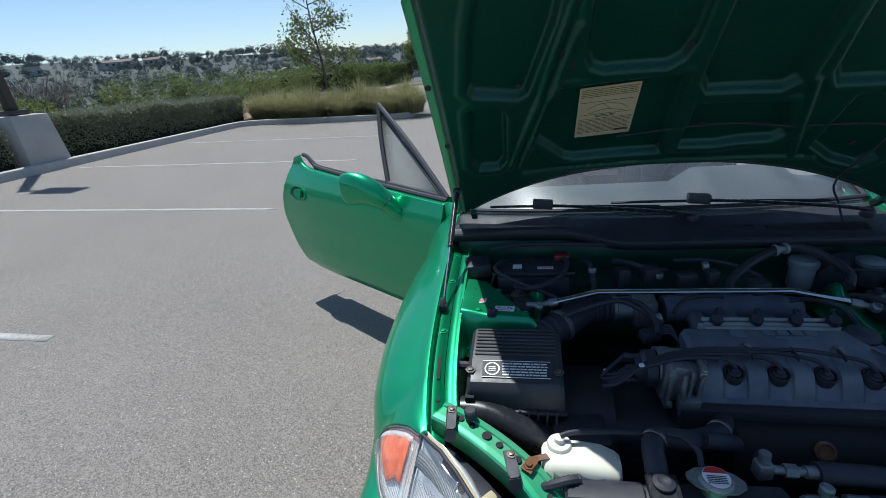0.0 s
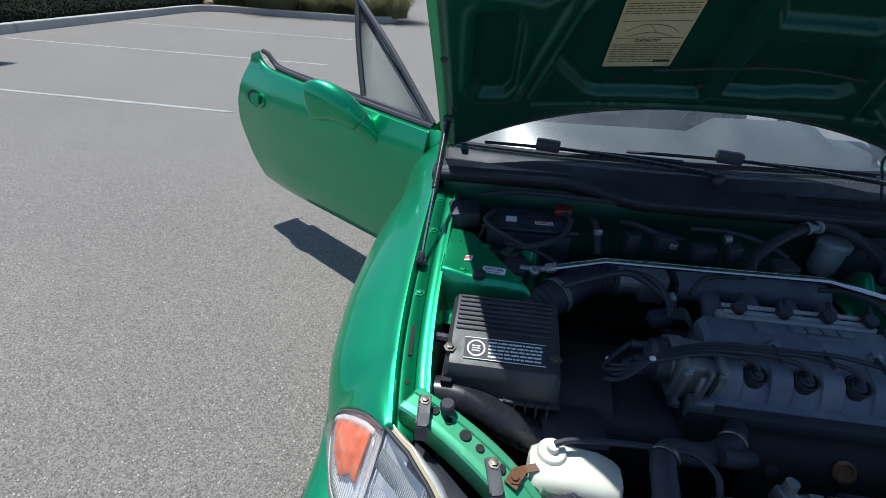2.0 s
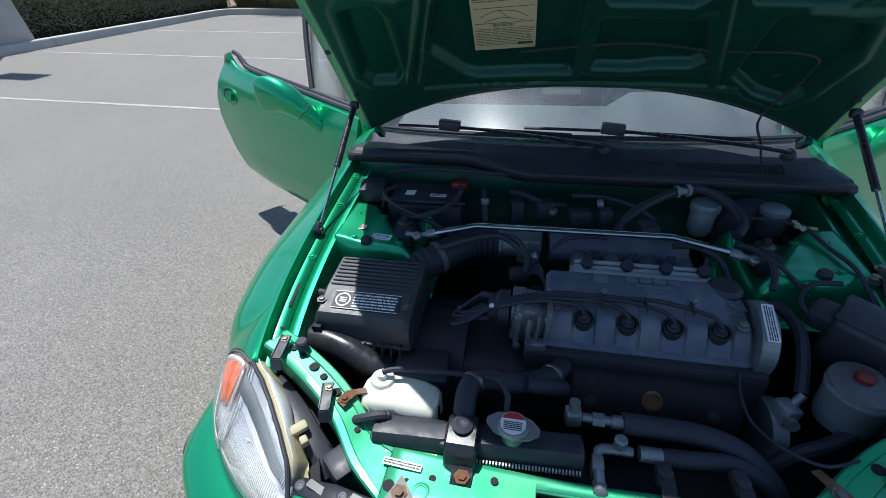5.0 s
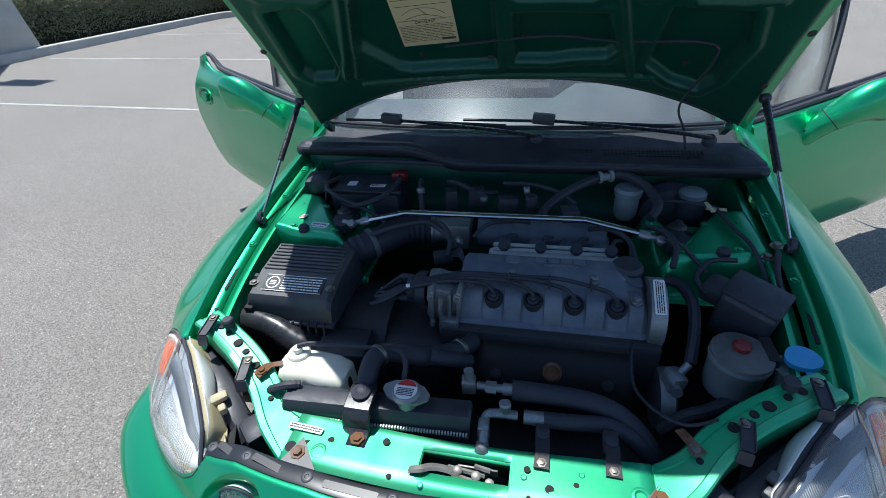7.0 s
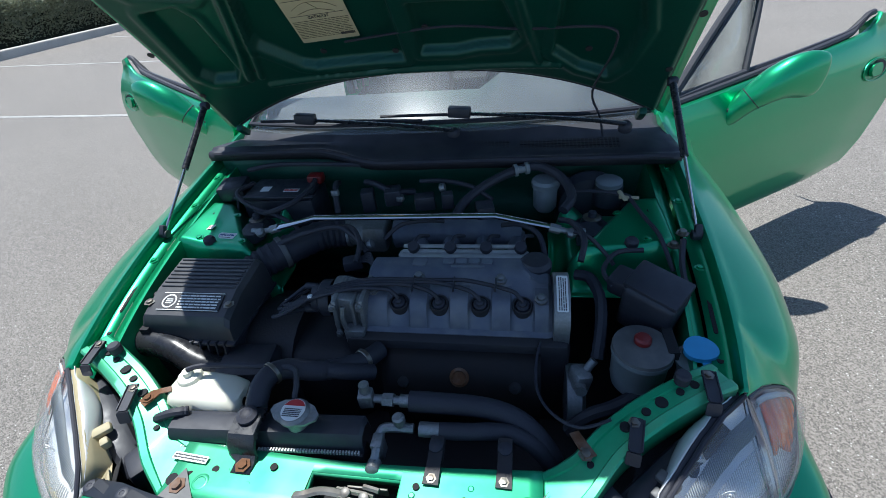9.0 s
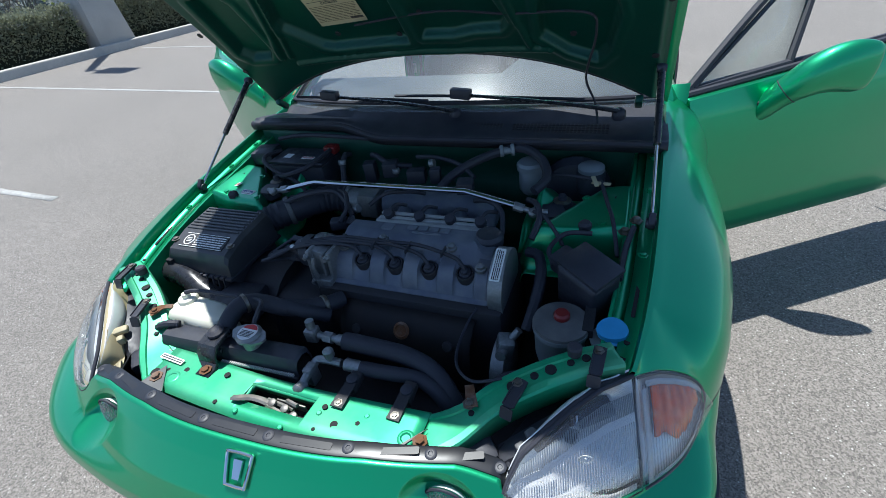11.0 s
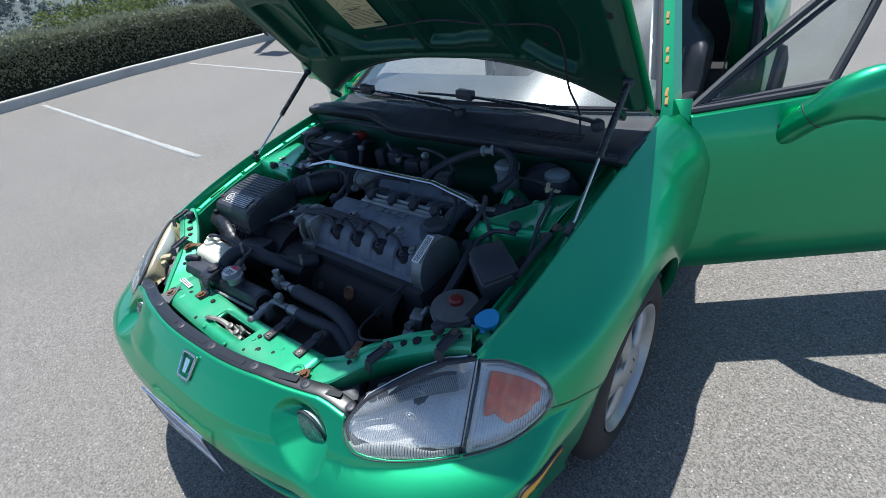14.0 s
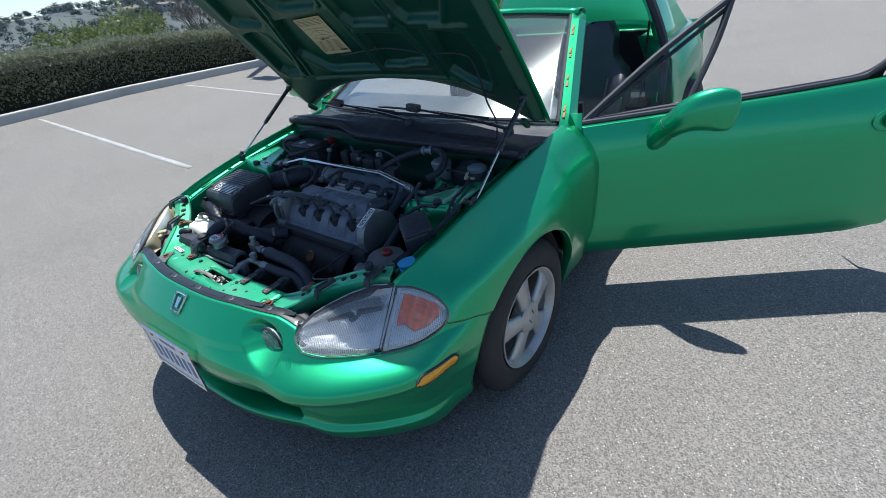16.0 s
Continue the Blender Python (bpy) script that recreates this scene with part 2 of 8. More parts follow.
HOUSE = material("pale_stucco", (0.46, 0.46, 0.45), 0.85, spot=0.2, spot_scale=0.3, island=0.3)
ROOFTILE = material("roof_tile", (0.17, 0.14, 0.12), 0.9, spot=0.3, spot_scale=0.3)
POLE = material("bronze_pole_paint", (0.035, 0.03, 0.027), 0.5, spot=0.3, spot_scale=5)
WINDSHIELD = dusty_glass("windshield_glass", (0.86, 0.91, 0.92), 0.030, 1.55, 0.05, 4.4)
wn_, wl_ = WINDSHIELD.node_tree.nodes, WINDSHIELD.node_tree.links
haze, hazemix = wn_.new("ShaderNodeBsdfGlossy"), wn_.new("ShaderNodeMixShader")
haze.inputs["Roughness"].default_value = 0.20
hazemix.inputs[0].default_value = 0.013
wl_.new(wn_["Material Output"].inputs[0].links[0].from_socket, hazemix.inputs[1])
wl_.new(haze.outputs[0], hazemix.inputs[2])
wl_.new(hazemix.outputs[0], wn_["Material Output"].inputs[0])
# paler body green for the cross panel: full sun put into the colour, plus dust
PANEL = material("dusty_sunlit_panel_paint", (0.035, 0.40, 0.185), 0.42, 0.45, spot=0.15, spot_scale=9, dark=0.8, coat=0.25, grain=0.1, grain_scale=120, dust=(0.42, 0.52, 0.42), dust_amount=0.22, dust_scale=5)
# body green darkened: the shade under the scuttle is put into this colour
BULK = material("shaded_green_steel", (0.008, 0.075, 0.046), 0.5, 0.1, spot=0.5, spot_scale=9, bump=0.1, bump_scale=120)
DOORGLASS = glass_material("door_glass", (0.86, 0.90, 0.90), 0.01, 1.5)
CLEAR = dusty_glass("clear_corner_lens", (0.97, 0.97, 0.97), 0.03, 1.5, 0.03)
LENS = dusty_glass("clear_lens", (0.97, 0.97, 0.97), 0.03, 1.5, 0.04)
RIBGLASS = dusty_glass("ribbed_glass", (0.93, 0.94, 0.94), 0.16, 1.8, 0.10)
# whitened glass: corner lens frame, and a painted sun blaze on the headlamp
PALEGLASS = dusty_glass("pale_frosted_glass", (0.96, 0.96, 0.96), 0.55, 1.8, 0.2)
PIN = material("grey_plastic_pin", (0.10, 0.10, 0.10), 0.5, spot=0.3, spot_scale=40, dust=(0.2, 0.19, 0.17), dust_amount=0.4, dust_scale=30)
# dull, darker copy of the body green: the bonnet underside's shade is in it
INNER = material("shaded_dull_green", (0.005, 0.068, 0.045), 0.38, 0.3, spot=0.3, spot_scale=7, dark=0.7, grain=0.15, grain_scale=90, bump=0.05, bump_scale=200, dust=(0.06, 0.12, 0.08), dust_amount=0.12, dust_scale=6)

DUSTY = material("dusty_black_plastic", (0.032, 0.033, 0.038), 0.36, spot=0.2, spot_scale=14, rough_var=0.15, bump=0.06, bump_scale=400, dust=(0.14, 0.138, 0.135), dust_amount=0.3, dust_scale=7)
COWL = material("dull_black_cowl", (0.019, 0.021, 0.030), 0.5, spot=0.3, spot_scale=7, rough_var=0.15, bump=0.1, bump_scale=300, dust=(0.10, 0.095, 0.09), dust_amount=0.3, dust_scale=6)


def let_light_through(m, share):
    """Leaves pass part of the light on to their far side."""
    n, l = m.node_tree.nodes, m.node_tree.links
    b, out = n["Principled BSDF"], n["Material Output"]
    t, x = n.new("ShaderNodeBsdfTranslucent"), n.new("ShaderNodeMixShader")
    l.new(b.inputs["Base Color"].links[0].from_socket, t.inputs["Color"])
    x.inputs[0].default_value = share
    l.new(b.outputs[0], x.inputs[1])
    l.new(t.outputs[0], x.inputs[2])
    l.new(x.outputs[0], out.inputs[0])


for leafy, share in ((LEAF, 0.35), (LEAF2, 0.45), (LEAF3, 0.45), (FAR, 0.5), (GRASS, 0.35)):
    let_light_through(leafy, share)
# ---- mesh helpers ----
def finish(bm, name, mat, parent=None, label="", sharp=38, thick=0.0, offset=0.0):
    """Link a bmesh as one object."""
    me = bpy.data.meshes.new(name)
    bm.normal_update()
    bm.to_mesh(me)
    bm.free()
    me.materials.append(mat)
    me.shade_smooth()
    me.set_sharp_from_angle(angle=radians(sharp))
    ob = new(name, me)
    if thick:
        mod = ob.modifiers.new("thickness", "SOLIDIFY")
        mod.thickness, mod.offset = thick, offset
    if parent is not None:
        ob.parent = parent
    if label:
        tagged(ob, label)
    return ob


EACH = set("ball_end inlet_runner loom_wire badge bulkhead_hose raised_bar clip_ring bolt slot spoke cap_print screw rail_panel plate_bar plate_screw panel_hole flaking_sealant hinge_bolt seam seat_belt sticker weld_boss tower_nut cover_rib cover_nut injector_plug lid_rib spring_clip hose_clamp shield_bolt wiring_loom tower_bolt control_valve hose_fitting lead_clip lead_tag battery_label window label_rule bracket_bolt latch_spring raised_stroke".split())
STUFF = set("vent_slot lens_prism lens_rib corner_rib fluted_band glass_rib crimp_tab label_print branch_mass foliage blades crown stems tread_groove tag_print sticker_print timing_print battery_print cap_lines label_diagram cap_print".split())


def islands(bm):
    """The separate pieces of a bmesh, each as a bmesh."""
    seen, out = set(), []
    for v in bm.verts:
        if v in seen:
            continue
        todo, group = [v], []
        seen.add(v)
        while todo:
            q = todo.pop()
            group.append(q)
            for e in q.link_edges:
                w = e.other_vert(q)
                if w not in seen:
                    seen.add(w)
                    todo.append(w)
        t = bmesh.new()
        m = {q: t.verts.new(q.co) for q in group}
        for f in {f for q in group for f in q.link_faces}:
            t.faces.new([m[q] for q in f.verts])
        out.append(t)
    bm.free()
    return out


def part(name, bm, mat, parent, label="", **more):
    """One mesh under a thing or part; countable pieces become a part each."""
    if name in EACH:
        for piece in islands(bm):
            ob = finish(piece, name, mat, parent, label, **more)
        return ob
    ob = finish(bm, name, mat, parent, label, **more)
    if name in STUFF:
        tagged(ob, kind="stuff")
    return ob


def thing(name, label, category, place=(0, 0, 0), group=""):
    ob = new(name)
    ob.location = place
    ob.empty_display_size = 0.1
    return tagged(ob, label, category, group)


def sheet(bm, rows):
    """A grid of quads through rows of points."""
    v = [[bm.verts.new(p) for p in row] for row in rows]
    for a, b in zip(v, v[1:]):
        for i in range(len(a) - 1):
            bm.faces.new((a[i], a[i + 1], b[i + 1], b[i]))
    return v


def axes_to(d):
    return Vector(d).to_track_quat("Z", "Y").to_matrix()


def box(bm, c, size, rot=(0, 0, 0), bevel=0.0, seg=2, taper=1.0):
    """A block with rounded edges; taper: the top's size against the base's."""
    t = bmesh.new()
    bmesh.ops.create_cube(t, size=1)
    for v in t.verts:
        k = taper if v.co.z > 0 else 1
        v.co = Vector((v.co.x * size[0] * k, v.co.y * size[1] * k, v.co.z * size[2]))
    if bevel:
        bmesh.ops.bevel(t, geom=t.edges[:], offset=bevel, segments=seg, affect="EDGES", profile=0.5)
    join(bm, t, pose(*c, *rot))


def join(bm, other, m=Matrix()):
    vs = {v: bm.verts.new(m @ v.co) for v in other.verts}
    for f in other.faces:
        bm.faces.new([vs[v] for v in f.verts])
    other.free()


def lathe(bm, c, axis, profile, n=20, cap=True, start=0.0, arc=math.tau):
    """Turned body: profile of (radius, height along the axis)."""
    m = axes_to(axis)
    c = Vector(c)
    full = abs(arc - math.tau) < 1e-6
    k = n if full else n + 1
    rings = [[bm.verts.new(c + m @ Vector((r * math.cos(start + arc * i / n), r * math.sin(start + arc * i / n), h))) for i in range(k)] for r, h in profile]
    for a, b in zip(rings, rings[1:]):
        for i in range(n):
            j = (i + 1) % k
            bm.faces.new((a[i], a[j], b[j], b[i]))
    if cap and full:
        bm.faces.new(rings[0][::-1])
        bm.faces.new(rings[-1])


def cyl(bm, a, b, r, r2=None, n=14):
    a, b = Vector(a), Vector(b)
    lathe(bm, a, b - a, [(r, 0), (r if r2 is None else r2, (b - a).length)], n)


def curve(pts, steps=6):
    """Smooth line through points."""
    p = [Vector(q) for q in pts]
    out = []
    for i in range(len(p) - 1):
        a, b, c, d = p[max(i - 1, 0)], p[i], p[i + 1], p[min(i + 2, len(p) - 1)]
        for k in range(steps):
            t = k / steps
            out.append(0.5 * (2 * b + (c - a) * t + (2 * a - 5 * b + 4 * c - d) * t * t + (3 * b - a - 3 * c + d) * t ** 3))
    return out + [p[-1]]


def tube(bm, pts, r, n=10, steps=6, ribs=0.0, r2=None, flat=1.0):
    """A hose or wire along a smooth line; ribs: how far every second ring swells."""
    line = curve(pts, steps) if steps > 1 else [Vector(p) for p in pts]
    up = Vector((0.13, 0.21, 0.97)).normalized()
    rings = []
    for i, p in enumerate(line):
        d = (line[min(i + 1, len(line) - 1)] - line[max(i - 1, 0)]).normalized()
        x = d.cross(up).normalized() if abs(d.dot(up)) < 0.98 else d.cross(Vector((1, 0, 0))).normalized()
        y = x.cross(d).normalized()
        k = i / (len(line) - 1)
        q = r + ((r2 if r2 is not None else r) - r) * k + (ribs if i % 2 else 0)
        rings.append([bm.verts.new(p + q * (math.cos(math.tau * j / n) * x + flat * math.sin(math.tau * j / n) * y)) for j in range(n)])
    for a, b in zip(rings, rings[1:]):
        for i in range(n):
            j = (i + 1) % n
            bm.faces.new((a[i], a[j], b[j], b[i]))
    bm.faces.new(rings[0][::-1])
    bm.faces.new(rings[-1])


def plate(bm, outline, m, thick):
    """A flat outline of (x, y), laid by the pose m and thickened along its z."""
    lo = [bm.verts.new(m @ Vector((x, y, 0))) for x, y in outline]
    hi = [bm.verts.new(m @ Vector((x, y, thick))) for x, y in outline]
    bm.faces.new(lo[::-1])
    bm.faces.new(hi)
    for i in range(len(lo)):
        j = (i + 1) % len(lo)
        bm.faces.new((lo[i], lo[j], hi[j], hi[i]))


def frame_on(o, x, y):
    """A pose at o whose x and y run along the given ways."""
    x = Vector(x).normalized()
    z = x.cross(Vector(y)).normalized()
    y = z.cross(x)
    m = Matrix((x, y, z)).transposed().to_4x4()
    m.translation = o
    return m


def bolt(bm, c, axis=(0, 0, 1), r=0.008, h=0.006):
    lathe(bm, c, axis, [(r * 1.7, 0), (r * 1.7, h * 0.25), (r, h * 0.3), (r, h), (r * 0.6, h * 1.1)], 6)


def rounded(w, h, r, n=4):
    """Outline of a rounded rectangle about the middle."""
    return [(sx * (w / 2 - r) + r * math.cos(a0 + math.pi / 2 * k / n), sy * (h / 2 - r) + r * math.sin(a0 + math.pi / 2 * k / n))
            for sx, sy, a0 in ((1, 1, 0), (-1, 1, math.pi / 2), (-1, -1, math.pi), (1, -1, 1.5 * math.pi)) for k in range(n + 1)]


def print_bars(name, m, w, h, lines, ink, parent, seed=1, fill=0.9, tall=0.5):
    """Rows of unreadable print as plain bars on a label."""
    rnd = random.Random(seed)
    bm = bmesh.new()
    for i in range(lines):
        y = h / 2 - h * (i + 0.5) / lines
        x = -w / 2
        while x < w / 2 * fill:
            k = min(rnd.uniform(0.04, 0.16) * w, w / 2 - x)
            t = h / lines * tall
            plate(bm, [(x, y - t / 2), (x + k, y - t / 2), (x + k, y + t / 2), (x, y + t / 2)], m, 0.0004)
            x += k + 0.018 * w
    return tagged(part(name, bm, ink, parent), kind="stuff")


def words(name, text, size, m, mat, parent, depth=0.0006):
    """Lettering with the built-in font, as a mesh."""
    cu = bpy.data.curves.new(name, "FONT")
    cu.body, cu.size, cu.extrude, cu.align_x, cu.align_y = text, size, depth, "CENTER", "CENTER"
    tmp = bpy.data.objects.new(name, cu)
    scene.collection.objects.link(tmp)
    me = bpy.data.meshes.new_from_object(tmp.evaluated_get(bpy.context.evaluated_depsgraph_get()))
    bpy.data.objects.remove(tmp)
    me.materials.clear()
    me.materials.append(mat)
    me.transform(m)
    ob = new(name, me)
    ob.parent = parent
    return ob


# ---- ground and planting ----
KERB_X, ISLAND_Y, ISLAND_TIP = -8.90, 12.45, -3.75


def terrain_z(x, y):
    """Height of the land: the lot is level, the valley lies beyond the planting, hills beyond that."""
    r = math.hypot(x, y)
    ang = math.degrees(math.atan2(-x, y))
    out = max(-9.8 - x, (y - 48) * 0.6, 0)
    low = -min(out * 0.13, 20) * smooth(2, 40, out)
    ridge = interp(ang, (-40, 0, 12, 22, 32, 48, 60, 75, 95, 120), (2, 4, 7, 11, 16, 19, 17, 15, 13, 10))
    k = smooth(130, 420, r)
    wob = 0.0 if r < 70 or out <= 0 else 4.0 * noise.noise(Vector((x / 90, y / 90, 0))) * smooth(70, 200, r)
    return -0.07 + low * (1 - k) + ridge * k * (1 if out > 0 else 0) + wob


def interp(x, xs, ys):
    return float(np.interp(x, xs, ys))


def smooth(a, b, x):
    t = min(max((x - a) / (b - a), 0), 1)
    return t * t * (3 - 2 * t)


bm = bmesh.new()
rings = [0, 3, 6, 9, 11, 13, 16, 20, 26, 34, 45, 60, 80, 105, 135, 170, 210, 260, 320, 390, 470, 600, 900, 1500, 3000]
sheet(bm, [[(r * math.sin(a), r * math.cos(a), terrain_z(r * math.sin(a), r * math.cos(a))) for a in (math.tau * i / 120 for i in range(121))] for r in rings])
bmesh.ops.remove_doubles(bm, verts=bm.verts, dist=0.001)
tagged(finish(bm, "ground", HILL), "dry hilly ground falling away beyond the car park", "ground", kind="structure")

bm = bmesh.new()
sheet(bm, [[(KERB_X - .05 + 0.5 * i, -14 + 0.5 * j, 0) for i in range(63)] for j in range(125)])
tagged(finish(bm, "road", ASPHALT), "weathered grey asphalt car park with worn stone chips", "asphalt", kind="structure")


def stripe(x0, x1, y, w=0.072, rnd=random.Random(4)):
    """Painted bay line with a ragged edge."""
    bm = bmesh.new()
    n = int((x1 - x0) / 0.12)
    rows = [[(x0 + (x1 - x0) * i / n, y + s * (w / 2 + rnd.uniform(-0.008, 0.004)), 0.0025) for i in range(n + 1)] for s in (-1, 1)]
    sheet(bm, rows)
    ob = finish(bm, "bay_line", STRIPE, thick=0.002, offset=-1)
    return tagged(ob, "worn white painted bay line on the asphalt", "road marking", "bay lines of the car park", "structure")


for i in range(-3, 4):
    stripe(-8.62, -3.33 if i == 0 else -3.20, 1.49 + 2.48 * min(i, 1) + 2.66 * max(i - 1, 0), 0.066)


def kerb_run(pts, w=0.15, h=0.15, name="kerb", gap=3.05):
    """Cast kerb along a line of plan points, with a rounded arris and joints."""
    line = curve([(x, y, 0) for x, y in pts], 8) if len(pts) > 2 else [Vector((*p, 0)) for p in pts]
    dense = [line[0]]
    for a, b in zip(line, line[1:]):
        k = max(1, int((b - a).length / 0.5))
        dense += [a.lerp(b, (i + 1) / k) for i in range(k)]
    prof = [(0.0, -0.05), (0.012, h - 0.03), (0.022, h - 0.008), (0.04, h), (w, h), (w, -0.05)]
    run, last, rows = 0.0, None, []
    bm = bmesh.new()
    for i, p in enumerate(dense):
        d = (dense[min(i + 1, len(dense) - 1)] - dense[max(i - 1, 0)]).normalized()
        side = Vector((-d.y, d.x, 0))
        if last is not None:
            run += (p - last).length
        last = p
        rows.append([p + side * a + Vector((0, 0, b)) for a, b in prof])
        if run > gap:
            run = 0
            sheet(bm, rows)
            rows = [[q + d * 0.012 for q in rows[-1]]]
    sheet(bm, rows)
    return tagged(finish(bm, name, CONCRETE), "pale cast concrete kerb edging the planted strip", "kerb", kind="structure")


kerb_run([(KERB_X, -14), (KERB_X, 11.7)])
kerb_run([(KERB_X, 11.7), (KERB_X + 0.12, 12.25), (KERB_X + 0.6, ISLAND_Y), (-7, ISLAND_Y), (-4.6, ISLAND_Y), (ISLAND_TIP, ISLAND_Y + 0.5), (-4.1, ISLAND_Y + 1.2), (-6.3, 15.9), (-9.4, 19.9)])
kerb_run([(-13, 22.5), (-10.2, 26.5), (-9.6, 31), (-8.5, 37), (-4, 38.5), (12, 39)])

bm = bmesh.new()
sheet(bm, [[(x, y, 0.10 + 0.05 * noise.noise(Vector((x, y, 0)))) for x in np.linspace(-15, -9.03, 13)] for y in np.linspace(-14, 40, 60)])
tagged(finish(bm, "soil_bed", SOIL), "dry bare soil under the hedge", "soil", kind="structure")
bm = bmesh.new()
sheet(bm, [[(x0 + (x1 - x0) * k / 8, y, 0.11 + 0.03 * noise.noise(Vector((x0 + k, y, 3)))) for k in range(9)] for x0, x1, y in ((-9, -4.3, 12.6), (-9, -3.95, 13.0), (-9, -4.2, 13.6), (-9, -6.3, 15.7), (-9, -9.3, 19.6))])
tagged(finish(bm, "soil_bed", SOIL), "dry soil of the kerbed planting island", "soil", kind="structure")


def leaf_cloud(name, mat, points, size, rnd, long=1.7, fold=0.35):
    """Many small folded leaves at the points."""
    verts, faces = [], []
    for p, out in points:
        a = Vector((rnd.gauss(0, 1), rnd.gauss(0, 1), rnd.gauss(0, 0.8))) * 0.55 + out
        a = a.normalized() if a.length > 0.01 else Vector((0, 0, 1))
        b = a.cross(Vector((rnd.gauss(0, 1), rnd.gauss(0, 1), rnd.gauss(0, 1)))).normalized()
        c = a.cross(b)
        s = size * rnd.uniform(0.6, 1.3)
        k = len(verts)
        verts += [p, p + a * s * long * 0.5 + b * s * 0.5 + c * s * fold * 0.3, p + a * s * long, p + a * s * long * 0.5 - b * s * 0.5 + c * s * fold * 0.3]
        faces.append((k, k + 1, k + 2, k + 3))
    me = bpy.data.meshes.new(name)
    me.from_pydata([tuple(v) for v in verts], [], faces)
    me.materials.append(mat)
    return new(name, me)


def hedge(x0, x1, y0, y1, top, count, size, seed, mat=LEAF, label="clipped dark green hedge with small leaves along the kerb"):
    """A hedge: uneven mass of leaves over a closed core coloured dark as inner shade."""
    rnd = random.Random(seed)
    base = thing("hedge", label, "hedge", ((x0 + x1) / 2, (y0 + y1) / 2, 0.1))
    off = Vector(base.location)
    pts = []
    for _ in range(count):
        y = rnd.uniform(y0, y1)
        u = rnd.random()
        h = top + 0.13 * noise.noise(Vector((x1, y * 0.8, 0))) + 0.07 * noise.noise(Vector((x1, y * 3.1, 1)))
        depth = (x1 - x0)
        bulge = 0.12 * noise.noise(Vector((seed, y * 1.3, u * 2))) + 0.06 * noise.noise(Vector((seed, y * 5, u * 7)))
        if u < 0.62:
            z = 0.12 + (h - 0.12) * math.sqrt(rnd.random())
            x = x1 + bulge - 0.12 * (z / h) ** 2 - abs(rnd.gauss(0, 0.07))
            out = Vector((0.7, 0, 0.5))
        else:
            x = rnd.uniform(x0, x1 - 0.05)
            z = h - abs(rnd.gauss(0, 0.06)) + (0.10 * rnd.random() if rnd.random() < 0.12 else 0) + 0.1 * noise.noise(Vector((x * 3, y * 3, 5)))
            out = Vector((0.1, 0, 1))
        pts.append((Vector((x, y, z)) - off, out))
    leaves = leaf_cloud("foliage", mat, pts, size, rnd)
    leaves.parent = base
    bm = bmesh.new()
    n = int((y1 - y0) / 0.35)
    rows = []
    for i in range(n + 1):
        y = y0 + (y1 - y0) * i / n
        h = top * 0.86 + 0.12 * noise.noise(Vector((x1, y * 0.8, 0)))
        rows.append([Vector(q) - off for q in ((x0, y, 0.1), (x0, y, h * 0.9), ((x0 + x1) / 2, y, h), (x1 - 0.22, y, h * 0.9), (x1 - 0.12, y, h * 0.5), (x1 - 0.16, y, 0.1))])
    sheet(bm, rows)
    # near-black core: the shade between the leaves is put into its colour
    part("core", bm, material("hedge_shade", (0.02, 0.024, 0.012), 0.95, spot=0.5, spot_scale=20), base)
    return base


hedge(-10.6, -9.18, -8, 6.12, 0.86, 60000, 0.028, 11)
hedge(-10.6, -9.18, 6.98, 13.2, 0.86, 36000, 0.028, 12)


# lamp post on its concrete footing
def lamp_post():
    t = thing("lamp_post", "dark bronze lamp post on a tapered concrete footing", "lamp post", (-9.42, 6.55, 0.0))
    bm = bmesh.new()
    box(bm, (0, 0, 0.49), (0.80, 0.80, 0.98), bevel=0.02, taper=0.84)
    part("footing", bm, CONCRETE, t, "tapered pale concrete footing")
    bm = bmesh.new()
    box(bm, (0, 0, 1.022), (0.33, 0.33, 0.09), bevel=0.012)
    part("base_cover", bm, POLE, t)
    bm = bmesh.new()
    box(bm, (0, 0, 3.98), (0.15, 0.15, 5.86), bevel=0.012, taper=0.75)
    part("pole", bm, POLE, t)
    bm = bmesh.new()
    cyl(bm, (0, 0, 6.86), (0.36, 0.02, 6.9), 0.04)
    part("arm", bm, POLE, t)
    bm = bmesh.new()
    box(bm, (0.62, 0.02, 6.9), (0.74, 0.34, 0.14), bevel=0.03)
    part("lamp_head", bm, POLE, t)
    return t


lamp_post()


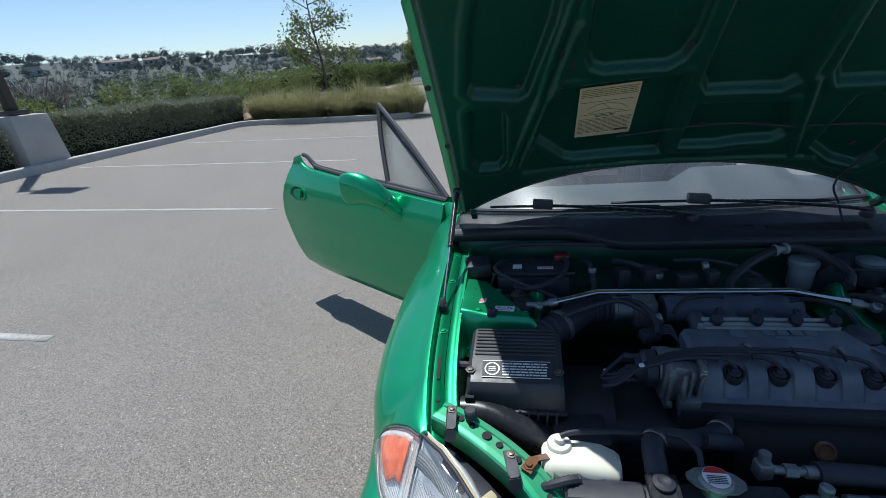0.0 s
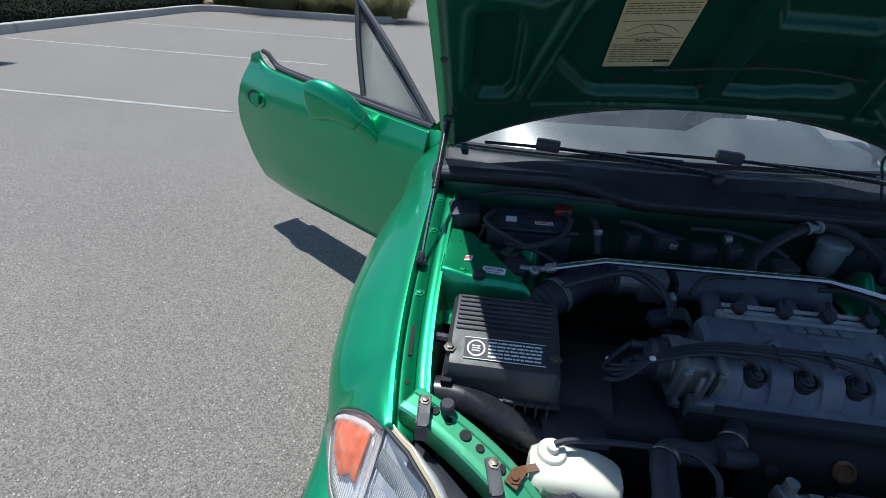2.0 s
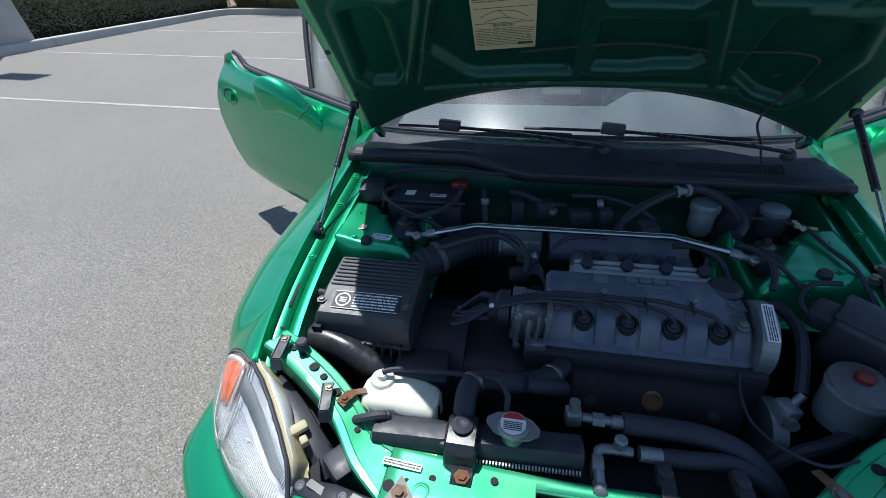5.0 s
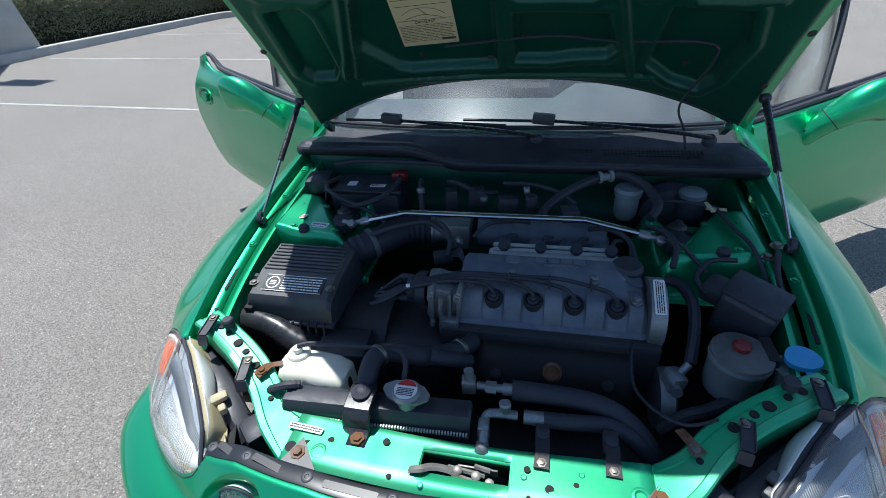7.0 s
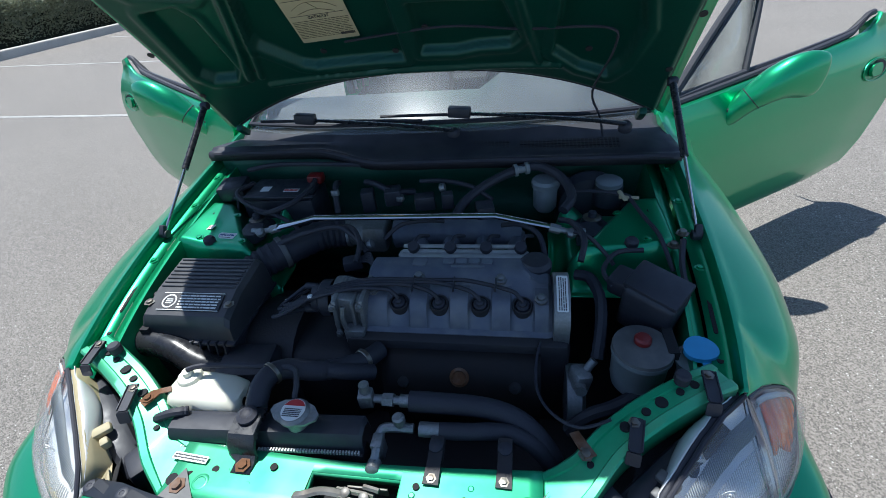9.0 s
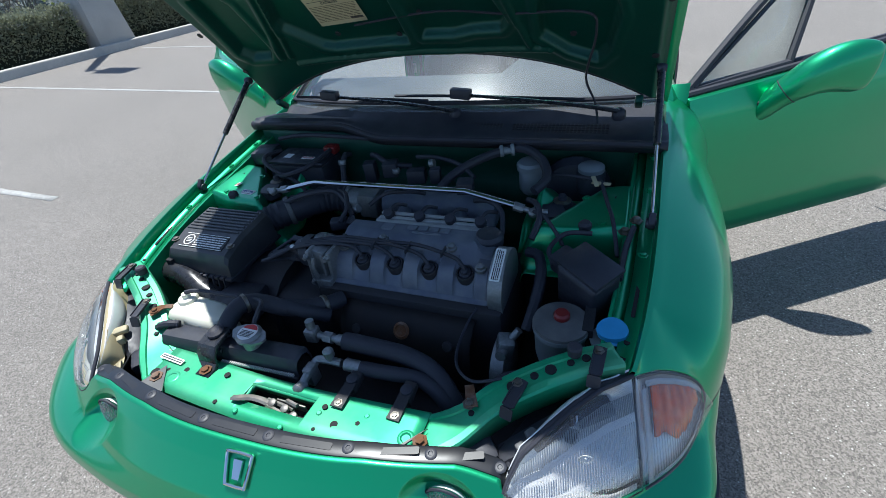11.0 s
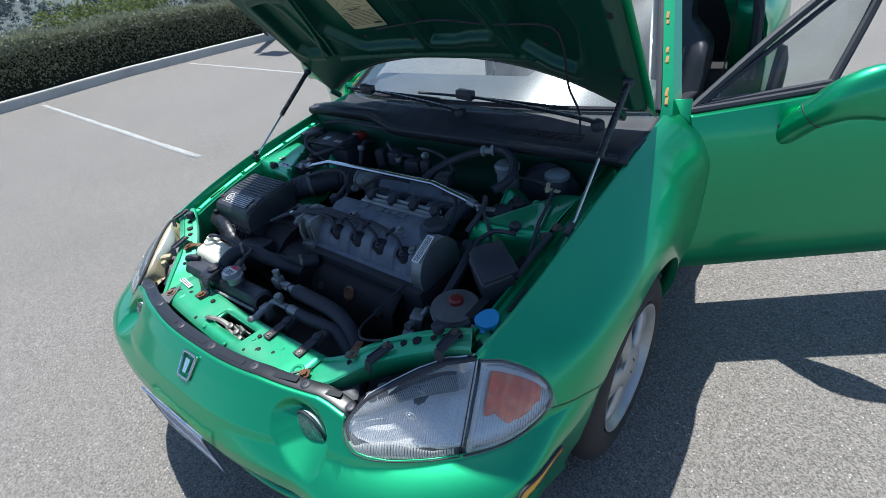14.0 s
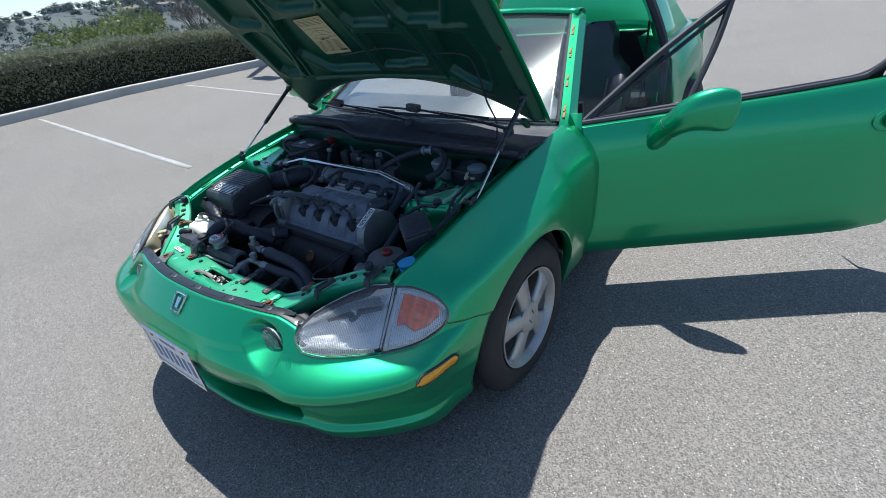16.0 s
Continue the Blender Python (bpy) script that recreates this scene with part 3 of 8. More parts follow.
def grass_clump(c, r, h, blades, seed, mat=GRASS):
    """A fountain grass tuft of arching blades."""
    rnd = random.Random(seed)
    t = thing("grass_tuft", "dry straw-green fountain grass tuft on the island", "grass", c, "grass tufts of the island")
    verts, faces = [], []
    for _ in range(blades):
        a = rnd.uniform(0, math.tau)
        k = rnd.random() ** 0.6
        d = Vector((math.cos(a), math.sin(a), 0))
        side = Vector((-d.y, d.x, 0)) * 0.006
        tall, reach = h * rnd.uniform(0.6, 1.1), r * k * rnd.uniform(0.7, 1.25)
        n0 = len(verts)
        for i in range(5):
            q = i / 4
            p = d * (0.34 * r * k + reach * 0.8 * q ** 1.5) + Vector((0, 0, tall * (q * 1.5 - 0.62 * q * q * (0.6 + k))))
            w = side * (1 - q * 0.85)
            verts += [tuple(p - w), tuple(p + w)]
        faces += [(n0 + 2 * i, n0 + 2 * i + 1, n0 + 2 * i + 3, n0 + 2 * i + 2) for i in range(4)]
    me = bpy.data.meshes.new("tuft_foliage")
    me.from_pydata(verts, [], faces)
    me.materials.append(mat)
    ob = tagged(new("tuft_foliage", me), kind="stuff")
    ob.parent = t
    return t


rnd = random.Random(21)
for i in range(11):
    grass_clump((-8.75 + i * 0.48 + rnd.uniform(-0.15, 0.15), 13.25 + rnd.uniform(-0.15, 0.5), 0.1), rnd.uniform(0.7, 1.15), rnd.uniform(0.65, 1.05), 1700, 30 + i)
for i in range(7):
    grass_clump((-9.0 + i * 0.75 + rnd.uniform(-0.2, 0.2), 14.7 + rnd.uniform(-0.3, 0.3), 0.1), 0.95, 0.85, 1300, 60 + i)


def shrub(c, r, h, count, size, seed, mat, label, category="shrub", name="shrub"):
    """A loose bush of leaf clumps."""
    rnd = random.Random(seed)
    t = thing(name, label, category, c)
    pts = []
    lobes = [(Vector((rnd.gauss(0, r * 0.45), rnd.gauss(0, r * 0.45), rnd.uniform(0.3, 0.85) * h)), rnd.uniform(0.25, 0.5) * r) for _ in range(14)]
    for _ in range(count):
        o, k = rnd.choice(lobes)
        d = Vector((rnd.gauss(0, 1), rnd.gauss(0, 1), rnd.gauss(0, 0.8))).normalized()
        pts.append((o + d * k * rnd.uniform(0.55, 1.05), d))
    leaf_cloud("foliage", mat, pts, size, rnd).parent = t
    bm = bmesh.new()
    for o, k in lobes:
        tube(bm, [(0, 0, -0.2), o * 0.5 + Vector((0, 0, 0.05)), o], 0.02, 5, 3, r2=0.006)
    part("stems", bm, BARK, t)
    return t


for i, (x, y, r, h) in enumerate(((-13.4, 9.5, 1.0, 1.15), (-14.5, 14.5, 1.4, 1.5), (-12.6, 17.5, 1.3, 1.3), (-13.2, 21, 1.6, 1.9), (-12, 24.5, 1.7, 2.1), (-14.6, 4.5, 1.1, 1.25), (-15.5, 0.5, 1.0, 1.3), (-16, -2.5, 1.2, 1.2), (-18, 7, 1.4, 1.6), (-11.5, 30, 1.8, 2.0), (-16.5, 20, 1.6, 2.0))):
    shrub((x, y, min(0.1, terrain_z(x, y) + 0.1)), r, h, 3200, 0.055, 80 + i, LEAF3, "bright olive-green bush behind the hedge")


def twig_bush(c, r, h, seed):
    """A leafless grey bush of thin branching twigs."""
    rnd = random.Random(seed)
    t = thing("bare_bush", "leafless grey bush of thin dry twigs", "bush", c)
    bm = bmesh.new()
    for _ in range(34):
        a = rnd.uniform(0, math.tau)
        d = Vector((math.cos(a), math.sin(a), 0)) * r * rnd.uniform(0.2, 1)
        mid, tip = d * 0.4 + Vector((0, 0, h * 0.55)), d + Vector((rnd.gauss(0, 0.15), rnd.gauss(0, 0.15), h * rnd.uniform(0.7, 1.05)))
        tube(bm, [(0, 0, 0), mid, tip], 0.016, 4, 3, r2=0.004)
        for _ in range(5):
            q = mid.lerp(tip, rnd.uniform(0, 0.9))
            tube(bm, [q, q + Vector((rnd.gauss(0, 0.28), rnd.gauss(0, 0.28), rnd.uniform(0.1, 0.5)))], 0.006, 3, 1, r2=0.002)
    part("branch_mass", bm, TWIG, t)
    return t


for i, (x, y) in enumerate(((-14.5, 11.3), (-16.5, 13), (-17.5, 10), (-18.5, 15.5), (-15.3, 8.0))):
    twig_bush((x, y, terrain_z(x, y)), 1.5, 2.1, 140 + i)


def tree(c, h, spread, seed, count=5200, size=0.06, mat=LEAF2, name="tree", label="young broadleaf tree with an airy crown on the island"):
    """A tapered trunk with limbs and an open crown of small leaves."""
    rnd = random.Random(seed)
    t = thing(name, label, "tree", c)
    bm = bmesh.new()
    top = Vector((rnd.gauss(0, 0.1), rnd.gauss(0, 0.1), h * 0.92))
    fork = h * 0.34
    tube(bm, [(0, 0, -0.1), (0.03, -0.02, fork), top * 0.75, top], 0.05 * h / 4, 8, 5, r2=0.012)
    tips = []
    for i in range(20):
        q = rnd.uniform(0.3, 0.9)
        s = Vector((0, 0, 0)).lerp(top, q)
        a = rnd.uniform(0, math.tau)
        k = spread * (1.05 - 0.6 * abs(q - 0.5)) * rnd.uniform(0.6, 1.1)
        e = s + Vector((math.cos(a) * k, math.sin(a) * k, k * rnd.uniform(0.35, 0.9)))
        m = s.lerp(e, 0.5) + Vector((0, 0, -0.05 * k))
        tube(bm, [s, m, e], 0.02, 5, 3, r2=0.005)
        for j in range(5):
            g = s.lerp(e, rnd.uniform(0.4, 1))
            f = g + Vector((rnd.gauss(0, 0.3), rnd.gauss(0, 0.3), rnd.gauss(0.05, 0.22))) * spread * 0.6
            tube(bm, [g, f], 0.008, 4, 1, r2=0.003)
            tips += [f, g.lerp(f, 0.5)]
        tips.append(e)
    part("trunk", bm, BARK, t)
    pts = []
    for _ in range(count):
        o = rnd.choice(tips)
        d = Vector((rnd.gauss(0, 1), rnd.gauss(0, 1), rnd.gauss(0, 1))).normalized()
        pts.append((o + d * abs(rnd.gauss(0, 0.14)) * spread, d + Vector((0, 0, -0.5))))
    leaf_cloud("crown", mat, pts, size, rnd).parent = t
    return t


tree((-7.1, 14.9, 0.1), 4.0, 1.25, 12, 3400, 0.055)
tree((-15.5, 75, -1.0), 8.5, 2.6, 8, 2600, 0.22, LEAF3, label="rounded dark tree beyond the far kerb")
tree((-10.5, 46, 0.0), 4.2, 1.6, 9, 3000, 0.12, LEAF3, label="bushy green tree beyond the car park")

# hedges and bushes past the second kerb
hedge(-17.5, -11.5, 27, 46, 1.7, 14000, 0.09, 15, LEAF3, "long unclipped green hedge beyond the far kerb")


# far hillside: woods and houses
def far_woods(name, n, seed, a0, a1, r0, r1, big):
    """Tree clumps over the far hillside, as one mass."""
    rnd = random.Random(seed)
    verts, faces = [], []
    for _ in range(n):
        a, r = radians(rnd.uniform(a0, a1)), r0 + (r1 - r0) * rnd.random() ** 0.8
        x, y = -r * math.sin(a), r * math.cos(a)
        z = terrain_z(x, y)
        grove = noise.noise(Vector((x / 38, y / 38, 4)))
        if grove < -0.34 and r > 120:
            continue
        h = big * rnd.uniform(0.45, 1.0) * (0.85 + 1.0 * max(grove, 0))
        for _ in range(60):
            d = Vector((rnd.gauss(0, 1), rnd.gauss(0, 1), rnd.gauss(0, 1))).normalized()
            p = Vector((x, y, z + h * 0.55)) + Vector((d.x * h * 0.5, d.y * h * 0.5, d.z * h * 0.45)) * rnd.uniform(0.5, 1)
            s = h * rnd.uniform(0.05, 0.11)
            u = d.cross(Vector((0.3, 0.5, 0.8))).normalized()
            w = d.cross(u)
            k = len(verts)
            verts += [tuple(p + u * s), tuple(p + w * s * 0.9 + d * s * 0.3), tuple(p - u * s), tuple(p - w * s * 0.8 - d * s * 0.3)]
            faces.append((k, k + 1, k + 2, k + 3))
    me = bpy.data.meshes.new(name)
    me.from_pydata(verts, [], faces)
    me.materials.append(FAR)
    return tagged(new(name, me), "dark green woods on the far hillside, haze put into their colour", "woods", kind="stuff")


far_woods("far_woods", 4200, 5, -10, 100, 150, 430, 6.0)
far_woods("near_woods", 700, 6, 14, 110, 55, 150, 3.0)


def house(x, y, w, d, h, turn):
    t = thing("house", "pale stucco house with a low tiled roof among trees", "house", (x, y, terrain_z(x, y)), "houses on the far hillside")
    t.rotation_euler.z = turn
    bm = bmesh.new()
    box(bm, (0, 0, h / 2 - 1), (w, d, h + 2))
    part("wall", bm, HOUSE, t)
    bm = bmesh.new()
    plate(bm, [(-d / 2 - 0.5, 0), (d / 2 + 0.5, 0), (0, h * 0.45)], frame_on((-w / 2 - 0.5, 0, h), (0, 1, 0), (0, 0, 1)), w + 1)
    part("roof", bm, ROOFTILE, t)
    for i in range(3):
        bm = bmesh.new()
        for s in (-1, 1):
            box(bm, ((i - 1) * w * 0.3, s * (d / 2 + 0.05), h * 0.55), (w * 0.14, 0.1, h * 0.35))
        part("window", bm, GLOSS, t)
    return t


rnd = random.Random(77)
for i in range(26):
    a, r = radians(rnd.uniform(2, 88)), rnd.uniform(250, 400)
    house(-r * math.sin(a), r * math.cos(a), rnd.uniform(8, 13), rnd.uniform(6, 8), rnd.uniform(2.4, 3.2), rnd.uniform(0, 3))


def lot_z(x, y):
    """Fall of the site: it rises towards the hedge and drops away towards the island."""
    return 0.03 * np.clip(-x - 1.2, 0, 9) - 0.03 * np.clip(y - 3, 0, 45)


for ob in [o for o in scene.objects if o.type == "MESH"]:
    n = len(ob.data.vertices)
    co = np.empty(n * 3)
    ob.data.vertices.foreach_get("co", co)
    co = co.reshape(n, 3)
    base = ob.parent
    if base is None:
        co[:, 2] += lot_z(co[:, 0], co[:, 1])
    else:
        c, s = math.cos(base.rotation_euler.z), math.sin(base.rotation_euler.z)
        wx, wy = base.location.x + c * co[:, 0] - s * co[:, 1], base.location.y + s * co[:, 0] + c * co[:, 1]
        co[:, 2] += lot_z(wx, wy) - float(lot_z(base.location.x, base.location.y))
    ob.data.vertices.foreach_set("co", co.reshape(-1))
    ob.data.update()
for ob in [o for o in scene.objects if o.type == "EMPTY"]:
    ob.location.z += float(lot_z(ob.location.x, ob.location.y))
# ---- the car's shell ----
car = thing("car", "bright green two-seat targa car with bonnet and doors open", "car")
PLAN = ((0, -.045), (.25, -.032), (.45, .025), (.6, .10), (.72, .195), (.80, .30), (.835, .45), (.848, .65), (.853, .85), (.852, 1.1), (.84, 1.42), (.835, 2.7), (.80, 3.6), (.70, 3.95))
SIDES = ((-1, "right"), (1, "left"))


def plan(s):
    """Point of the body's plan at waist height; s counts control points from the nose's middle."""
    i = min(max(int(s), 0), len(PLAN) - 2)
    t = s - i
    p = [np.array(PLAN[min(max(k, 0), len(PLAN) - 1)], float) for k in (i - 1, i, i + 1, i + 2)]
    if i == 0:
        p[0] = np.array((-PLAN[1][0], PLAN[1][1]))
    return .5 * (2 * p[1] + (p[2] - p[0]) * t + (2 * p[0] - 5 * p[1] + 4 * p[2] - p[3]) * t * t + (3 * p[1] - p[0] - 3 * p[2] + p[3]) * t ** 3)


def top_z(y):
    return interp(y, (.30, .375, .43, .78, 1.2, 1.42, 2.7), (.64, .665, .69, .757, .808, .825, .90))


def ledge(s, z):
    """How far the bumper stands out below the lamps, running on as the swell of the flank."""
    bump = .062 * smooth(.6, 3.4, s) - .037 * smooth(4.6, 6.0, s) + .012 * smooth(6.3, 7.6, s) * (1 - smooth(8.6, 9.8, s))
    shelf = 1 - min(max(z - .483, 0) / .050, 1) ** 2.6
    swell = smooth(.76, .64, z)
    k = smooth(5.6, 6.7, s)
    return bump * (shelf * interp(z, (.17, .30, .40, .47), (.06, .15, .48, 1)) * (1 - k) + swell * k)


def askew(x, y):
    """The nose sits slightly askew: its far end stands forward, the middle of the near half back."""
    return .050 * x * (1 - smooth(.30, .85, y)) * (1 - smooth(.42, .58, x))


def body(s, z, side=1, proud=0.0):
    """Point on the shell. The nose leans back with height, the flanks lean in."""
    sg = side if s >= 0 else -side
    s = abs(s)
    x, y = plan(s)
    b = smooth(.22, .62, y)
    front = interp(z, (.15, .175, .2, .222, .240, .258, .30, .345, .385, .415, .445, .475, .5, .55, .6, .65, .7, .8), (.105, .082, .068, .060, .058, .072, .070, .058, .044, .030, .022, .020, .027, .058, .108, .165, .22, .36)) - proud
    zz = z - (top_z(y) - .757) * smooth(.45, .75, z)
    flank = interp(zz, (.15, .175, .2, .215, .24, .3, .36, .43, .55, .62, .66, .69, .715, .735, .757, .80, .9), (.082, .062, .050, .047, .046, .026, .008, 0, -.004, -.002, .006, .021, .045, .075, .117, .165, .3)) - proud
    dx = -.25 * min(x / .2, 1)
    e = ledge(s, z)
    if e:
        t = plan(s + .05) - plan(s - .05)
        t = t / math.hypot(*t)
        x, y = x + t[1] * e, y - t[0] * e
    q = Vector((sg * (x + (1 - b) * front * dx - b * flank), y + (1 - b) * front, z))
    q.y += askew(q.x, q.y)
    return q


S_OF_Y = [(float(plan(k / 50)[1]), k / 50) for k in range(100, 600)]


def s_at(y):
    return interp(y, [a for a, _ in S_OF_Y], [b for _, b in S_OF_Y])


def rail_z(s):
    """Height of the bumper's top edge along the nose: rail in the middle, then under the lamps, then the wing seam."""
    s = abs(s)
    return interp(s, (0, 1.2, 2.0, 2.45, 2.56, 2.75, 3.2, 4.3, 5.0, 5.5, 5.75, 6.4, 7.05), (.622, .622, .610, .594, .570, .556, .545, .538, .535, .538, .552, .53, .478))


HEAD = ((2.50, .582, .584), (2.56, .568, .600), (2.70, .556, .622), (3.0, .548, .643), (3.35, .544, .660), (3.7, .541, .669), (4.16, .538, .667))
TURN_SIGNAL = ((4.22, .538, .664), (4.6, .537, .657), (5.0, .537, .643), (5.35, .541, .627), (5.6, .547, .609), (5.72, .556, .594), (5.78, .567, .580))


FOG_S, FOG_Z = 1.92, .560


def fog_dent(s, z, p):
    """Push a point of the bumper back onto the flat floor of the round fog lamp recess."""
    r = math.hypot((abs(s) - FOG_S - 2.6 * (FOG_Z - z)) / .38, (z - FOG_Z) / .052)
    if r > 1.3:
        return p
    floor = body(math.copysign(FOG_S, s), .585).y + .026
    k = 1 - min(r, 1) ** 3
    return Vector((p.x, p.y + min(max(floor - p.y, .014), .048) * k, p.z))


def mouth(s, z):
    """Depth of the lower air intake."""
    if abs(s) > 2.6:
        return 0
    lo, hi = .252, .392 - .085 * smooth(1.6, 2.1, abs(s))
    k = smooth(lo - .006, lo + .006, z) * (1 - smooth(hi - .008, hi + .008, z)) * (1 - smooth(1.96, 2.10, abs(s)))
    return -0.13 * k


def arch_front(z):
    """Where the plan meets the front of the wheel arch at a height."""
    return s_at(.845 - math.sqrt(.332 ** 2 - min(abs(z - .29), .33) ** 2) - .004)


def bumper():
    bm = bmesh.new()
    rows = []
    ends = np.linspace(0, 1, 10)[1:]
    cols = [(s, 0) for s in np.unique(np.concatenate([np.linspace(-6.1, 6.1, 140), np.linspace(1.4, 2.42, 82), np.linspace(-2.42, -1.4, 82), np.linspace(2.44, 2.8, 9), np.linspace(-2.8, -2.44, 9)]).round(2))]
    cols = [(-6.1, w) for w in ends[::-1]] + cols + [(6.1, w) for w in ends]
    far = arch_front(.47)
    for s0, w in cols:
        sg = 1 if s0 > 0 else -1
        top = rail_z(abs(s0) + (far - 6.1) * w)
        col = []
        for k in np.linspace(0, 1, 170):
            z = .165 + (top - .165) * (1 - (1 - k) ** 1.5)
            s = s0 + sg * (arch_front(max(z, .20)) - 6.1) * w
            p = body(s, z, proud=mouth(s, z))
            col.append(fog_dent(s, z, p))
        # turned edge
        e = col[-1]
        col += [e + Vector((0, .002, .002)), e + Vector((0, .018 if abs(s0) < 2.45 else .003, .003))]
        rows.append(col)
    sheet(bm, rows)
    bmesh.ops.recalc_face_normals(bm, faces=bm.faces)
    return part("front_bumper", bm, PAINT, car, "glossy green front bumper with round fog lamp recesses", thick=0.003, offset=-1, sharp=75)


front_bumper = bumper()

bm = bmesh.new()
sheet(bm, [[body(s, z, proud=-.12) for z in (.27, .40)] for s in np.linspace(-1.85, 1.85, 20)])
for k in range(4):
    sheet(bm, [[body(s, .268 + .030 * k, proud=-.085), body(s, .274 + .030 * k, proud=-.115)] for s in np.linspace(-1.8, 1.8, 20)])
part("lower_grille", bm, BLACK, front_bumper, "black slatted lower grille", thick=0.002)


EDGE = ((4.1, .668), (4.5, .684), (5, .70), (6, .722), (7, .742), (8, .767), (9, .795), (10, .822))


def edge_z(s):
    """Height of the wing's inner edge along the bonnet gap."""
    return interp(s, [a for a, _ in EDGE], [b for _, b in EDGE])


EDGE_Y = (.36, .45, .60, .80, 1.0, 1.2, 1.42)
EDGE_X = np.polyfit(EDGE_Y, (.684, .702, .717, .726, .731, .735, .738), 4)
EDGE_H = np.polyfit(EDGE_Y, (.666, .688, .722, .757, .784, .806, .826), 3)


def edge_at(y, side):
    """Point of that edge at a distance along the car."""
    return Vector((side * float(np.polyval(EDGE_X, y)), y, float(np.polyval(EDGE_H, y))))


def wing(side, word):
    """Front wing with the wheel arch cut out of it and a turned-in gutter."""
    bm = bmesh.new()
    rows = []
    turn = [r[0] for r in TURN_SIGNAL]
    for s in np.concatenate([np.linspace(4.16, 5.78, 22), np.linspace(5.85, 6.28, 8), np.linspace(6.3, 9.45, 64), np.linspace(9.5, 9.995, 8)]):
        y = plan(s)[1]
        top = edge_z(s)
        c = (y - .845) / .332
        low = .29 + .332 * math.sqrt(max(0, 1 - c * c)) if abs(c) < 1 else .185
        if s < 5.74:
            low = interp(s, turn, [r[2] for r in TURN_SIGNAL]) + .003
        elif y < .845 and low < rail_z(s):
            low = rail_z(s)
        col = [body(s, low + (top - low) * k, side) for k in np.linspace(0, 1, 26)]
        off = edge_at(col[-1].y, side) - col[-1]
        col = [p + off * (i / 25) ** 2 for i, p in enumerate(col)]
        if abs(c) < 1 and (y > .845 or low > rail_z(s)):
            p = col[0]
            col = [Vector((p.x - side * .035, p.y, p.z + .004)), Vector((p.x - side * .012, p.y, p.z - .003))] + col
        else:
            col = [col[0], col[0]] + col
        e = col[-1]
        col += [e + Vector((-side * .006, 0, .001)), e + Vector((-side * .010, 0, -.006)), e + Vector((-side * .012, 0, -.028)), e + Vector((-side * .045, 0, -.031))]
        rows.append(col)
    for _ in range(24):
        old = [[Vector(p) for p in r] for r in rows]
        for a in range(2, len(rows) - 2):
            for b in range(4, len(rows[a]) - 6):
                rows[a][b] = old[a][b] * .5 + (old[a - 1][b] + old[a + 1][b] + old[a][b - 1] + old[a][b + 1]) * .125
    sheet(bm, rows)
    bmesh.ops.remove_doubles(bm, verts=bm.verts, dist=0.0004)
    if side < 0:
        bmesh.ops.reverse_faces(bm, faces=bm.faces)
    return part("front_wing", bm, PAINT, car, "green front wing with rounded arch", thick=0.0015, offset=-1)


def inner_bay(side):
    """Ledge along the wing with slots and bolts, and the wall below it."""
    bm = bmesh.new()
    rows = []
    for y in np.linspace(.40, 1.22, 34):
        e = edge_at(y, side)
        x = e.x - side * .046
        z = e.z - (.032 if side < 0 else .046)
        rows.append([(x, y, z), (x - side * .020, y, z - .003), (x - side * .024, y, z + .008), (x - side * .030, y, z + .008), (x - side * .034, y, z - .02), (x - side * .05, y, z - .14), (x - side * .06, y, .42)])
    sheet(bm, rows)
    ob = part("inner_wing", bm, PAINT, car, "green inner wing ledge with slots and bolts", thick=0.0015)
    bm = bmesh.new()
    holes = bmesh.new()
    for y, kind in ((.405, 1), (.44, 0), (.475, 0), (.60, 2), (.70, 1), (.93, 1), (1.08, 1)):
        e = edge_at(y, side)
        c = (e.x - side * .030, y, e.z - .029)
        if kind == 1:
            bolt(bm, c, r=.0075)
        elif kind == 0:
            lathe(holes, (c[0], c[1], c[2] - .002), (0, 0, 1), [(.006, 0), (.006, .0035)], 12)
        else:
            plate(holes, rounded(.008, .14, .003), pose(c[0], c[1], c[2] - .001, 9, 0, side * -5), .002)
    part("bolt", bm, PAINT, ob)
    part("slot", holes, CARPET, ob)
    return ob


for side, word in SIDES:
    wing(side, word)
    inner_bay(side)


